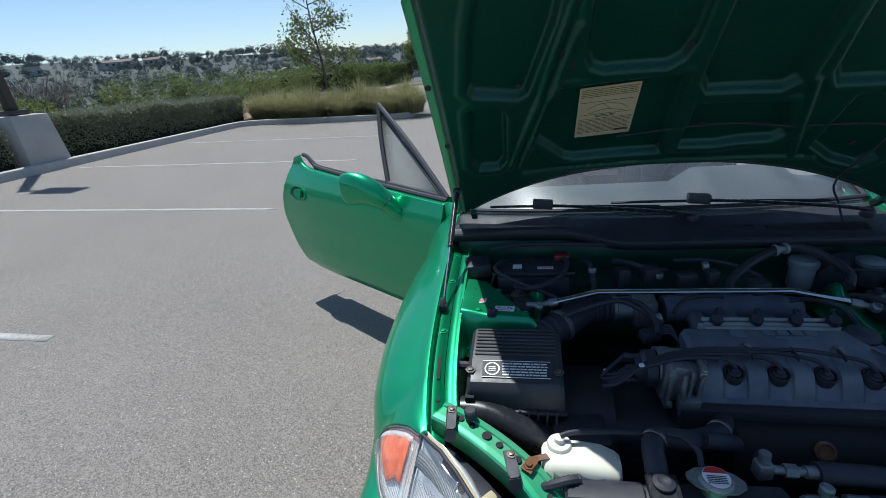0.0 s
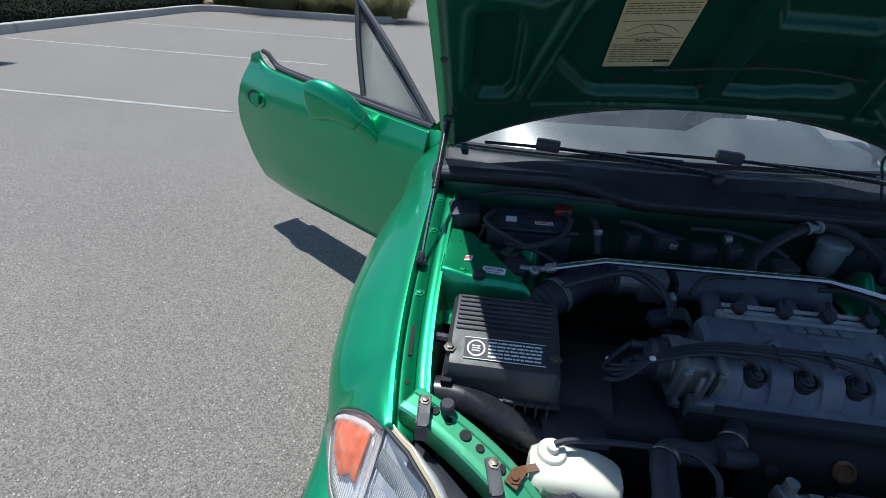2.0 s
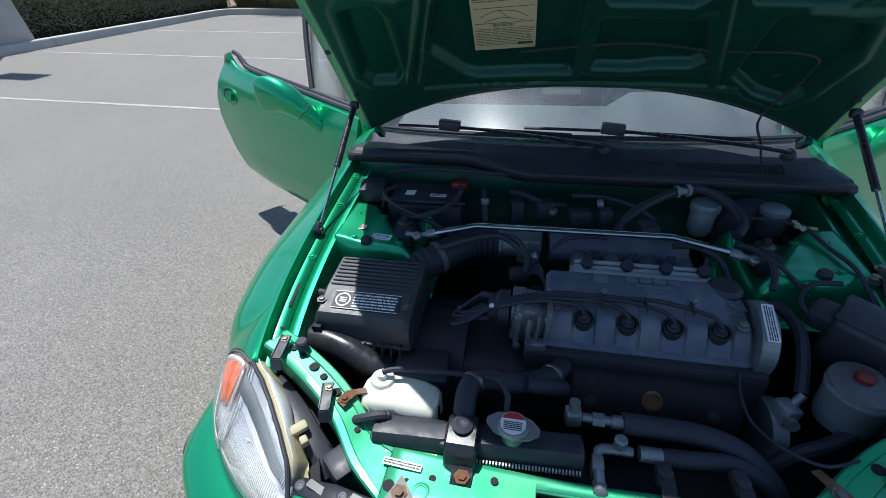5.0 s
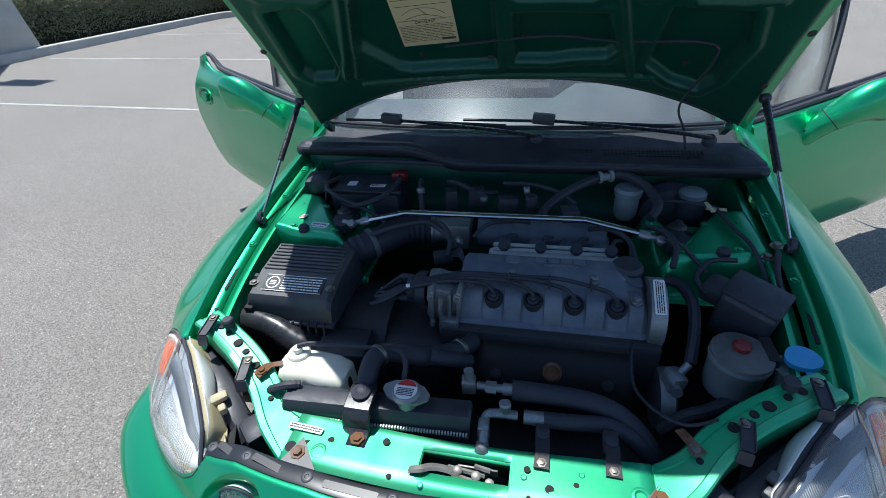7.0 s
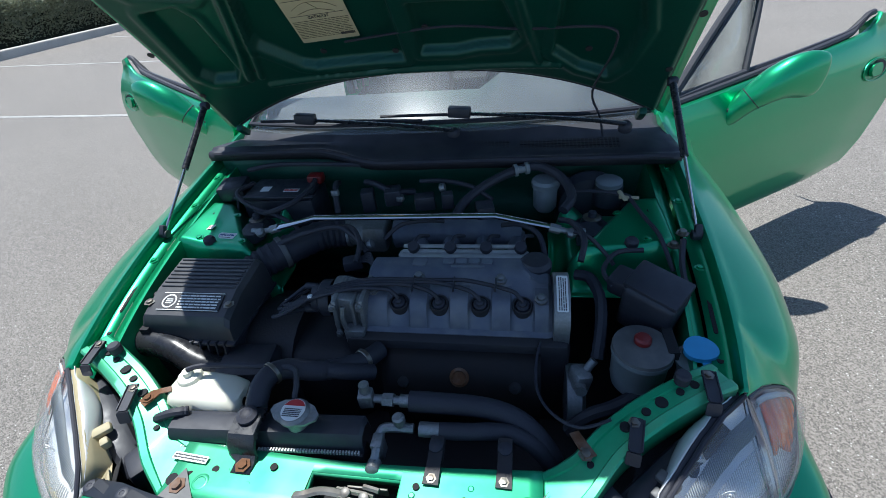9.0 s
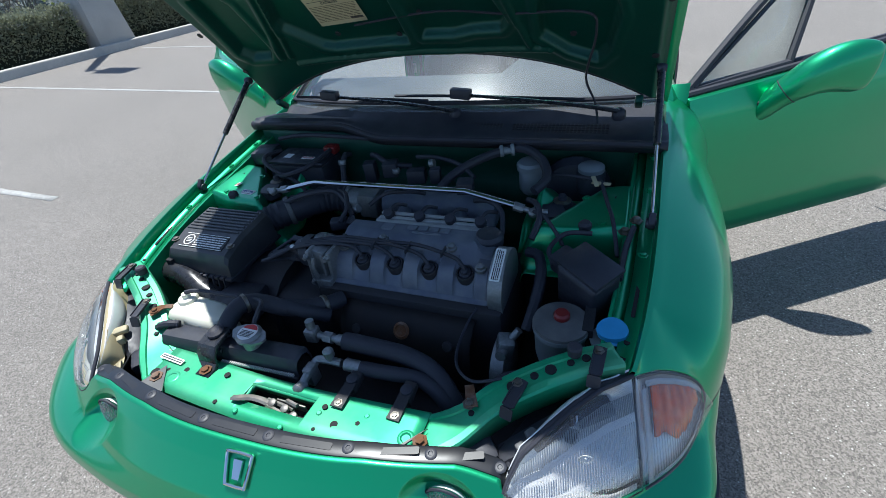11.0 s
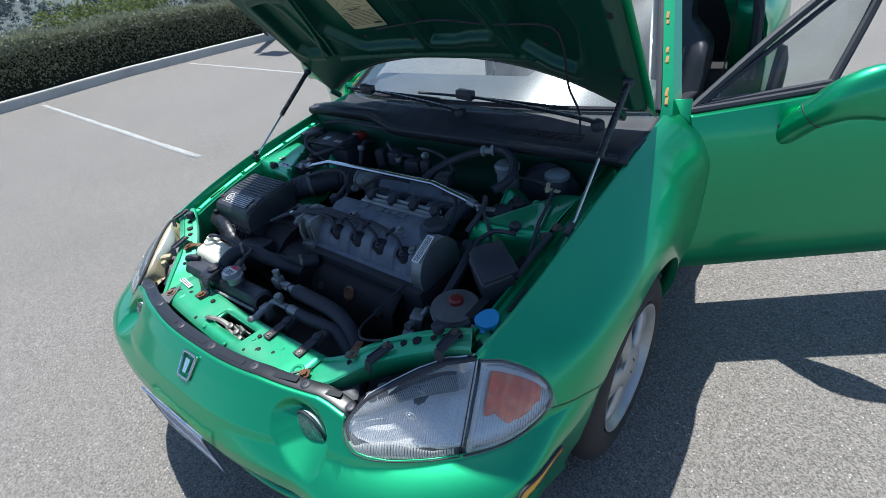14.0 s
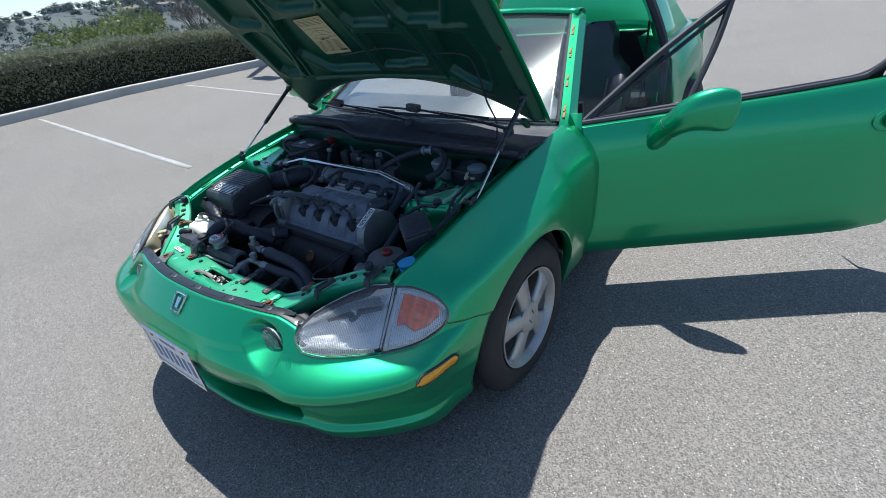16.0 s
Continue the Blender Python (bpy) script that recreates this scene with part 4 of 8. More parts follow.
def front_wheel(side):
    """Five-spoke alloy wheel with tyre, disc and arch liner."""
    c = Vector((side * .775, .845, .289))
    ax = Vector((side, 0, 0))
    bm = bmesh.new()
    lathe(bm, c - ax * .09, ax, [(.186, 0), (.178, .012), (.172, .05), (.170, .12), (.176, .160), (.186, .168), (.1905, .176), (.1905, .180), (.183, .179), (.176, .168), (.170, .150)], 56, cap=False)
    w = rim = part("front_wheel", bm, RIM, car, "silver five-spoke alloy front wheel")
    bm = bmesh.new()
    lathe(bm, c - ax * .09, ax, [(.188, .0), (.195, -.004), (.215, -.008), (.255, .0), (.276, .014), (.2885, .035), (.2895, .06), (.2895, .12), (.2885, .145), (.276, .166), (.255, .178), (.222, .184), (.205, .182), (.196, .176), (.190, .170)], 56, cap=False)
    part("tyre", bm, TYRE, w, "dusty black tyre")
    bm = bmesh.new()
    for k in range(3):
        lathe(bm, c - ax * (.044 - .034 * k + .0), ax, [(.2900, 0), (.2903, .004), (.2900, .008)], 48, cap=False)
    part("tread_groove", bm, DARK, w)
    bm = bmesh.new()
    for i in range(5):
        a = math.tau * i / 5 + .45
        rows = []
        for q, wid, out in ((.030, .050, .084), (.06, .072, .084), (.09, .076, .082), (.12, .080, .079), (.15, .094, .075), (.165, .112, .072), (.176, .136, .066)):
            o = Vector((0, math.cos(a), math.sin(a)))
            t = Vector((0, -math.sin(a), math.cos(a)))
            m = c + o * q
            rows.append([m + t * wid * k + ax * (out - .016 * abs(k * 2) ** 6) for k in (-.5, -.42, -.25, 0, .25, .42, .5)])
        v = sheet(bm, rows)
    bmesh.ops.recalc_face_normals(bm, faces=bm.faces)
    part("spoke", bm, RIM, rim, thick=0.024, offset=-1)
    bm = bmesh.new()
    lathe(bm, c + ax * .070, ax, [(.062, -.03), (.062, .012), (.057, .017), (.0, .020)], 32, cap=False)
    part("centre_cap", bm, RIM, rim, "round wheel centre cap with worn print")
    bm = bmesh.new()
    for dy, dz in ((.012, .02), (-.006, -.012)):
        box(bm, c + ax * .0892 + Vector((0, dy, dz)), (.002, .004, .026), (30, 0, 0))
    part("cap_print", bm, INK, rim)
    bm = bmesh.new()
    lathe(bm, c - ax * .02, ax, [(.12, 0), (.12, .012), (.06, .02), (.0, .02)], 36, cap=False)
    part("brake_disc", bm, STEEL, w)
    bm = bmesh.new()
    lathe(bm, c - ax * .16, ax, [(.331, 0), (.331, .205)], 40, cap=False, start=math.pi * 0.0, arc=math.pi * 2)
    for f in [f for f in bm.faces if f.calc_center_median().z < .19]:
        bm.faces.remove(f)
    box(bm, (side * .60, .845, .45), (.02, .70, .42))
    part("arch_liner", bm, CARPET, car, "black plastic arch liner", thick=0.003)
    bm = bmesh.new()
    plate(bm, [(-.08, -.13), (.05, -.13), (.055, .10), (-.07, .12)], frame_on((side * .775, 1.165, .27), (side, 0, 0), (0, .1, 1)), .006)
    part("mud_flap", bm, RUBBER, car)
    return w


front_wheel(1)
front_wheel(-1)


# ---- lamps ----
def patch(region, side, proud, n=14):
    """Grid on the shell between a lower and an upper edge: rows of (s, z low, z high)."""
    rows = []
    ks = [r[0] for r in region]
    for s in np.linspace(ks[0], ks[-1], 34):
        lo, hi = interp(s, ks, [r[1] for r in region]), interp(s, ks, [r[2] for r in region])
        rows.append([body(s, lo + (hi - lo) * k, side, proud(s, lo, hi, k) if callable(proud) else proud) for k in np.linspace(0, 1, n)])
    return rows




def lamp_unit(side):
    """Headlamp: clear bowed cover, chrome bowl with fluting, bulb, and the body behind."""
    bow = lambda s, lo, hi, k: (.026 - .030 * (2 * abs(k - .5)) ** 2.5) * smooth(2.45, 2.9, s)
    bm = bmesh.new()
    back = lambda s, lo, hi, k: -.014 - .005 * (abs((s * 2.2) % 1 - .5) + abs((k * 3) % 1 - .5)) - .075 * math.sin(math.pi * min(max((s - 2.5) / 1.7, 0), 1)) * (1 - (2 * abs(k - .5)) ** 2)
    sheet(bm, patch(HEAD, side, back))
    t = part("headlamp", bm, REFLECT, car, "headlamp with bright chromed reflector bowl", thick=0.002, offset=1)
    bm = bmesh.new()
    sheet(bm, patch(HEAD, side, bow))
    cover = part("lens", bm, LENS, t, "clear headlamp cover with fine fluting", thick=0.0025, offset=-1)
    cover.visible_shadow = False
    # fluted band along the upper edge and ribs on the lower lens
    bm = bmesh.new()
    for i in range(58):
        s = 2.62 + (4.10 - 2.62) * i / 57
        lo, hi = interp(s, [r[0] for r in HEAD], [r[1] for r in HEAD]), interp(s, [r[0] for r in HEAD], [r[2] for r in HEAD])
        ds = .006
        a0, a1 = lo + (hi - lo) * .83, lo + (hi - lo) * .90
        q0, q1 = bow(s, lo, hi, .78) - .004, bow(s, lo, hi, .90) - .004
        a0, a1 = lo + (hi - lo) * .78, lo + (hi - lo) * .90
        plate_pts = [body(s - ds, a0, side, q0), body(s + ds, a0, side, q0), body(s + ds, a1, side, q1), body(s - ds, a1, side, q1)]
        v = [bm.verts.new(p) for p in plate_pts]
        bm.faces.new(v)
    part("fluted_band", bm, FROST, t, thick=0.002)
    bm = bmesh.new()
    for i in range(46):
        s = 2.66 + (4.08 - 2.66) * i / 45
        lo, hi = interp(s, [r[0] for r in HEAD], [r[1] for r in HEAD]), interp(s, [r[0] for r in HEAD], [r[2] for r in HEAD])
        for a, b in ((.24, .42), (.44, .72)):
            rows = [[body(s + d, lo + (hi - lo) * (a + (b - a) * q), side, bow(s, lo, hi, a + (b - a) * q) - .004) for q in np.linspace(0, 1, 6)] for d in (-.004, .004)]
            sheet(bm, rows)
    ribs = part("lens_rib", bm, RIBGLASS, t, thick=0.002)
    ribs.visible_shadow = False
    # added pale strips along the foot of the lens, standing for the sun's blaze there
    bm = bmesh.new()
    for i in range(40):
        s = 2.64 + (4.06 - 2.64) * i / 39
        lo, hi = interp(s, [r[0] for r in HEAD], [r[1] for r in HEAD]), interp(s, [r[0] for r in HEAD], [r[2] for r in HEAD])
        top = .14 + .22 * smooth(2.66, 2.9, s) * (1 - smooth(3.2, 3.8, s))
        sheet(bm, [[body(s + d, lo + (hi - lo) * (.03 + (top - .03) * q), side, bow(s, lo, hi, .03 + (top - .03) * q) - .004 - .004 * q) for q in np.linspace(0, 1, 5)] for d in (-.013, .013)])
    glints = part("lens_prism", bm, PALEGLASS, t, "pale strips standing for sun glare at the foot of the lens", thick=0.002)
    glints.visible_shadow = False
    # edge trim
    bm = bmesh.new()
    edge = [[body(s, interp(s, [r[0] for r in HEAD], [r[k] for r in HEAD]), side, .0) for s in np.linspace(2.5, 4.16, 30)] for k in (1, 2)]
    tube(bm, edge[0] + [edge[1][-1]], .0013, 6, 1)
    tube(bm, [body(s, interp(s, [r[0] for r in HEAD], [r[2] for r in HEAD]), side, -.003) for s in np.linspace(2.5, 4.16, 30)], .0045, 8, 1)
    part("seal", bm, RUBBER, t)
    bm = bmesh.new()
    p, q = body(3.35, .607, side, -.075), body(3.35, .607, side, -.055)
    cyl(bm, p, q, .014, .010)
    part("bulb_shield", bm, STEEL, t)
    bm = bmesh.new()
    c = body(3.42, .612, side, .011)
    nrm = (body(3.42, .612, side, .05) - body(3.42, .612, side, 0)).normalized()
    lathe(bm, c, nrm, [(.010, 0), (.0125, 0), (.0125, .0008), (.010, .0008), (.010, 0)], 20, cap=False)
    box(bm, c + nrm * .0004, (.003, .002, .020), (20, 0, 0))
    part("moulded_mark", bm, WHITE, t)
    # housing behind
    bm = bmesh.new()
    rows = []
    for r in HEAD[1:]:
        a, b = body(r[0], r[1], side, -.012), body(r[0], r[2], side, -.006)
        rows.append([b + Vector((0, .002, -.003)), b + Vector((-side * .004, .010, -.004)), b + Vector((-side * .008, .016, -.018)), b + Vector((-side * .014, .030, -.05)), a + Vector((-side * .02, .06, .01)), a])
    sheet(bm, rows)
    bmesh.ops.recalc_face_normals(bm, faces=bm.faces)
    part("housing", bm, YELLOWED if side < 0 else BLACK, t, "yellowed plastic back of the headlamp" if side < 0 else "black plastic back of the headlamp", thick=0.003)
    # turn signal
    bm = bmesh.new()
    sheet(bm, patch(TURN_SIGNAL, side, lambda s, lo, hi, k: .020 - .024 * (2 * abs(k - .5)) ** 2.5))
    ts = part("turn_signal_lens", bm, CLEAR, t, "clear corner lens with orange bulb cup", thick=0.0025, offset=-1)
    ts.visible_shadow = False
    bm = bmesh.new()
    sheet(bm, patch(TURN_SIGNAL, side, lambda s, lo, hi, k: -.010 - .02 * (1 - (2 * abs(k - .5)) ** 2)))
    part("corner_reflector", bm, REFLECT, t, thick=0.002, offset=1)
    bm = bmesh.new()
    cup = [(a, .586 - .020 * smooth(4.6, 4.9, a) + .012 * smooth(5.2, 5.5, a), interp(a, [r[0] for r in TURN_SIGNAL], [r[2] for r in TURN_SIGNAL]) - .012) for a in np.linspace(4.44, 5.52, 18)]
    sheet(bm, patch(cup, side, lambda s, lo, hi, k: -.004 + .006 * math.sin(math.pi * k) - .003 * math.sin(s * 16) ** 2))
    part("bulb_cup", bm, ORANGE, t, "orange bulb cup", thick=0.003)
    bm = bmesh.new()
    for i in range(26):
        s = 4.30 + (5.62 - 4.30) * i / 25
        lo, hi = interp(s, [r[0] for r in TURN_SIGNAL], [r[1] for r in TURN_SIGNAL]), interp(s, [r[0] for r in TURN_SIGNAL], [r[2] for r in TURN_SIGNAL])
        rows = [[body(s + d, lo + (hi - lo) * q, side, -.001) for q in np.linspace(.06, .92, 6)] for d in (-.003, .003)]
        sheet(bm, rows)
    # pale frame moulded inside the corner lens
    ks, los, his = [r[0] for r in TURN_SIGNAL], [r[1] for r in TURN_SIGNAL], [r[2] for r in TURN_SIGNAL]
    fr = bmesh.new()
    sheet(fr, [[body(4.27 + d, .545 + (.650 - .545) * q, side, .004) for q in np.linspace(0, 1, 8)] for d in (0, .09)])
    sheet(fr, [[body(a, interp(a, ks, his) - w, side, .002) for w in (.005, .012)] for a in np.linspace(4.36, 5.66, 20)])
    sheet(fr, [[body(a, interp(a, ks, los) + w, side, .002) for w in (.006, .011)] for a in np.linspace(4.36, 5.66, 20)])
    lining = part("corner_lining", fr, PALEGLASS, t, "pale frame inside the corner lens", thick=0.0015)
    lining.visible_shadow = False
    rb = part("corner_rib", bm, RIBGLASS, t, thick=0.002)
    rb.visible_shadow = False
    bm = bmesh.new()
    tube(bm, [body(r[0], r[1], side, .001) for r in TURN_SIGNAL] + [body(r[0], r[2], side, .001) for r in TURN_SIGNAL[::-1]], .0026, 6, 3)
    part("corner_seal", bm, PIN, t)
    # side marker and fog lamp
    bm = bmesh.new()
    rows = []
    for s in np.linspace(4.88, 5.88, 16):
        k = (s - 4.88) / 1.0
        mid = .474 - .030 * k
        half = .0235 * math.sqrt(max(0.02, 1 - (2 * k - 1) ** 6))
        rows.append([body(s, mid - half + 2 * half * q, side, .002 + .004 * math.sin(math.pi * q)) for q in np.linspace(0, 1, 6)])
    sheet(bm, rows)
    mk = part("side_marker", bm, AMBER, car, "amber side marker lamp with black surround", thick=0.004)
    bm = bmesh.new()
    tube(bm, [r[0] for r in rows] + [r[-1] for r in rows[::-1]] + [rows[0][0]], .004, 6, 1)
    part("surround", bm, RUBBER, mk)
    c = body(FOG_S - .08, FOG_Z - .024, side)
    c.y = body(FOG_S, .585, side).y + .003
    ax = Vector((side * .02, -1, .06)).normalized()
    m = axes_to(ax)
    bm = bmesh.new()
    sheet(bm, [[c + m @ Vector((.044 * r * math.cos(a), .050 * r * math.sin(a), -.006 - .03 * (1 - r * r))) for a in (math.tau * i / 28 for i in range(29))] for r in (0.02, .4, .7, 1)])
    f = part("fog_lamp", bm, REFLECT, car, "round clear fog lamp", thick=0.001)
    bm = bmesh.new()
    ring = [[c + m @ Vector((.044 * r * math.cos(a), .050 * r * math.sin(a), .016 * (1 - r * r))) for a in (math.tau * i / 28 for i in range(29))] for r in (0.02, .4, .7, .9, 1)]
    sheet(bm, ring)
    part("fog_lens", bm, LENS, f, "ribbed clear fog lamp glass", thick=0.002)
    bm = bmesh.new()
    for i in range(-6, 7):
        x = i * .0062
        h = .046 * math.sqrt(max(0, 1 - (x / .043) ** 2))
        tube(bm, [c + m @ Vector((x, q * h, .001 + .016 * (1 - (x / .043) ** 2 - (q * h / .05) ** 2))) for q in (-1, -.5, 0, .5, 1)], .0014, 5, 1)
    part("glass_rib", bm, RIBGLASS, f)
    bm = bmesh.new()
    tube(bm, [c + m @ Vector((.0445 * math.cos(a), .0515 * math.sin(a), 0)) for a in (math.tau * i / 24 for i in range(25))], .003, 6, 1)
    part("fog_seal", bm, RUBBER, f)


for side, word in SIDES:
    lamp_unit(side)
    bm = bmesh.new()
    tube(bm, [body(s, rail_z(s), side, .0004) for s in np.linspace(5.8, arch_front(.478), 14)], .0016, 6, 1)
    part("wing_seam", bm, RUBBER, car)

# rail along the bumper's top edge, with screws
bm = bmesh.new()
rows = []
for s in np.linspace(-2.5, 2.5, 60):
    p = body(s, rail_z(s))
    rows.append([p + Vector((0, y, z)) for y, z in ((.012, .001), (.0135, .0035), (.018, .0045), (.040, .0045), (.044, .003), (.045, -.006))])
sheet(bm, rows)
rail = part("bumper_rail", bm, SATIN, car, "dusty black rail along the bumper top with screws", thick=0.002)
bm = bmesh.new()
for s in (-2.42, -1.9, -1.2, -.45, .3, 1.05, 1.75, 2.42):
    p = body(s, rail_z(s)) + Vector((0, .029, .0045))
    lathe(bm, p, (0, 0, 1), [(.0115, 0), (.0115, .0015), (.008, .0035), (.0045, .0032), (.0035, .002)], 16)
part("screw", bm, BLACK, rail)
bm = bmesh.new()
for s in (-2.15, -1.55, -.82, -.08, .68, 1.4, 2.08):
    p = body(s, rail_z(s)) + Vector((0, .029, .004))
    d = body(s + .1, rail_z(s)) - body(s - .1, rail_z(s))
    plate(bm, rounded(.105 if abs(s) < 1.9 else .06, .014, .003), pose(p.x, p.y, p.z, 0, 0, math.degrees(math.atan2(d.y, d.x))), .0025)
part("rail_panel", bm, SATIN, rail)

# badge: a plain chrome outlined shape
bm = bmesh.new()
c = body(.13, .597)
up = (body(.13, .61) - body(.13, .58)).normalized()
m = frame_on(c + Vector((0, -.002, 0)), body(.3, .597) - body(-.04, .597), up) @ Matrix.Diagonal((.84, .80, 1, 1))
ring = [m @ Vector((x, y, .003)) for x, y in ((-.030, .036), (0, .0375), (.030, .036), (.0335, .032), (.027, -.033), (.023, -.0365), (0, -.0375), (-.023, -.0365), (-.027, -.033), (-.0335, .032), (-.030, .036))]
tube(bm, ring, .0036, 8, 3)
plate(bm, [(-.012, .022), (.012, .022), (.009, -.022), (-.009, -.022)], m, .005)
part("badge", bm, CHROME, car, "chrome outlined nose badge")

# number plate, its writing as bars
m = pose(.018, -.026, .428, 89, 0, 3.2)
bm = bmesh.new()
plate(bm, rounded(.305, .152, .012), m, .0015)
np_ = part("number_plate", bm, WHITE, car, "white number plate with dark bars in a metal frame")
bm = bmesh.new()
for w_, h_, x_, y_ in ((.315, .010, 0, .076), (.315, .010, 0, -.076), (.010, .152, -.154, 0), (.010, .152, .154, 0)):
    plate(bm, [(x_ - w_ / 2, y_ - h_ / 2), (x_ + w_ / 2, y_ - h_ / 2), (x_ + w_ / 2, y_ + h_ / 2), (x_ - w_ / 2, y_ + h_ / 2)], m @ pose(0, 0, .001), .005)
part("plate_frame", bm, CHROME, np_)
bm = bmesh.new()
for k in range(7):
    x_ = -.115 + k * .038
    plate(bm, [(x_ - .011, -.045), (x_ + .011, -.045), (x_ + .011, .022), (x_ - .011, .022)], m, .0022)
part("plate_bar", bm, INKFADED, np_)
bm = bmesh.new()
plate(bm, [(-.05, .045), (.05, .045), (.05, .058), (-.05, .058)], m, .0022)
part("plate_heading", bm, INKFADED, np_)
bm = bmesh.new()
for x_ in (-.1, .1):
    lathe(bm, m @ Vector((x_, .058, .001)), m.to_3x3() @ Vector((0, 0, 1)), [(.008, 0), (.008, .003), (.004, .004)], 10)
part("plate_screw", bm, BOLT, np_)
# ---- bonnet ----
HINGE = Vector((0, 1.258, .902))
HOOD_W, HOOD_L = .73, 1.18


def hood_point(x, s, lift=0.0):
    """Point of the open bonnet: x across, s forward from the hinge line, lift towards the engine side."""
    a0, a1 = radians(55), radians(45)
    k = s / 1.06
    y = z = 0.0
    n = 12
    for i in range(n):
        a = a0 + (a1 - a0) * (k * (i + .5) / n)
        y -= math.cos(a) * s / n
        z += math.sin(a) * s / n
    a = a0 + (a1 - a0) * k
    crown = .095 * (1 - (x / HOOD_W) ** 2) * (1 - .35 * k) - .0
    off = crown - lift
    return HINGE + Vector((x, y + math.sin(a) * off, z + math.cos(a) * off))


def hood_half(s):
    return HOOD_W - .015 * s


def hood_rear(x):
    """How far the rear edge is cut back in the middle."""
    return -.072 + .159 * (1 - (abs(x) / HOOD_W) ** 2.6)


def hood_front(x):
    return HOOD_L - .36 * (abs(x) / HOOD_W) ** 4.4


bm = bmesh.new()
rows = []
for k in np.linspace(-1, 1, 41):
    row = []
    for q in np.linspace(0, 1, 25):
        x = k * HOOD_W
        s = hood_rear(x) + (hood_front(x) - hood_rear(x)) * q
        row.append(hood_point(k * hood_half(max(s, 0)), s))
    rows.append(row)
sheet(bm, rows)
hood = part("bonnet", bm, PAINT, car, "raised green bonnet held up on gas struts", thick=0.002, offset=1)


def pocket_depth(x, s):
    """Signed distance to the nearest pressed pocket, for arrays of points; negative inside."""
    best = np.full(x.shape, 9.0)
    for poly in POCKETS:
        d, inside = np.full(x.shape, 9.0), np.zeros(x.shape, bool)
        for i in range(len(poly)):
            (ax_, ay), (bx, by) = poly[i], poly[(i + 1) % len(poly)]
            ex, ey, px, py = bx - ax_, by - ay, x - ax_, s - ay
            t = np.clip((px * ex + py * ey) / (ex * ex + ey * ey), 0, 1)
            d = np.minimum(d, np.hypot(px - ex * t, py - ey * t))
            if abs(ey) > 1e-9:
                inside ^= ((ay > s) != (by > s)) & (x < ex * (s - ay) / ey + ax_)
        best = np.minimum(best, np.where(inside, -d, d))
    return best


def along(x, s, pts):
    """Distance to a line of points."""
    d = np.full(x.shape, 9.0)
    for (ax_, ay), (bx, by) in zip(pts, pts[1:]):
        ex, ey = bx - ax_, by - ay
        t = np.clip(((x - ax_) * ex + (s - ay) * ey) / (ex * ex + ey * ey), 0, 1)
        d = np.minimum(d, np.hypot(x - ax_ - ex * t, s - ay - ey * t))
    return d


def ramp(a, b, x):
    t = np.clip((x - a) / (b - a), 0, 1)
    return t * t * (3 - 2 * t)


POCKETS = [
    [(-.605, .560), (-.590, .535), (-.475, .495), (-.450, .510), (-.385, .72), (-.36, .90), (-.52, .93), (-.575, .74)],
    [(-.610, .480), (-.628, .250), (-.605, .212), (-.545, .200), (-.520, .235), (-.512, .435), (-.530, .475)],
    [(-.300, .600), (-.285, .560), (-.255, .542), (-.095, .530), (-.062, .555), (-.045, .620), (-.045, 1.02), (-.29, 1.0)],
    [(.005, .470), (.030, .428), (.210, .424), (.238, .455), (.232, .60), (.215, 1.02), (.0, 1.03)],
    [(-.425, .330), (-.420, .305), (-.335, .205), (-.300, .188), (-.035, .180), (-.030, .495), (-.355, .500), (-.385, .47)],
    [(.020, .200), (.120, .198), (.180, .214), (.268, .222), (.292, .250), (.250, .375), (.020, .380)],
    [(.305, .480), (.330, .440), (.490, .452), (.560, .56), (.575, .74), (.52, .93), (.27, .93), (.275, .70)],
    [(.395, .400), (.382, .200), (.455, .142), (.530, .120), (.560, .165), (.585, .30), (.560, .400)],
]
BEADS = [[(-.505, .190), (-.418, .470), (-.335, .80)], [(-.470, .190), (-.375, .500), (-.325, .70)], [(.272, .460), (.345, .165)], [(-.46, .150), (-.2, .135), (.1, .132), (.40, .150)], [(.60, .44), (.52, .43), (.44, .425)]]
ks, qs = np.meshgrid(np.linspace(-1, 1, 270), np.linspace(0, 1, 190), indexing="ij")
xr = ks * (HOOD_W - .022)
s0 = -.072 + .159 * (1 - (np.abs(xr) / HOOD_W) ** 2.6) + .012
s1 = HOOD_L - .36 * (np.abs(xr) / HOOD_W) ** 4.4 - .03
ss = s0 + (s1 - s0) * qs
xx = ks * (HOOD_W - .015 * np.maximum(ss, 0) - .022)
dist = pocket_depth(xx, ss)
lift = .040 - .026 * ramp(.009, -.009, dist) + .005 * ramp(.022, .008, np.abs(dist - .014)) * (dist > 0)
for line in BEADS:
    lift += .010 * ramp(.013, .004, along(xx, ss, line)) * (dist > -.002)
lift *= ramp(0, .028, np.minimum(np.minimum((1 - np.abs(ks)) * HOOD_W, ss - s0 + .002), s1 - ss + .002))
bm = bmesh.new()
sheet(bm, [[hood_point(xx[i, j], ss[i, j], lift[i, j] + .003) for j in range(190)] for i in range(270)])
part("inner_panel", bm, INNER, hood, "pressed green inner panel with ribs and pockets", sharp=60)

hm = frame_on(hood_point(-.222, .368, .0185), hood_point(-.122, .368, .0185) - hood_point(-.322, .368, .0185), hood_point(-.222, .468, .0185) - hood_point(-.222, .268, .0185))


bm = bmesh.new()
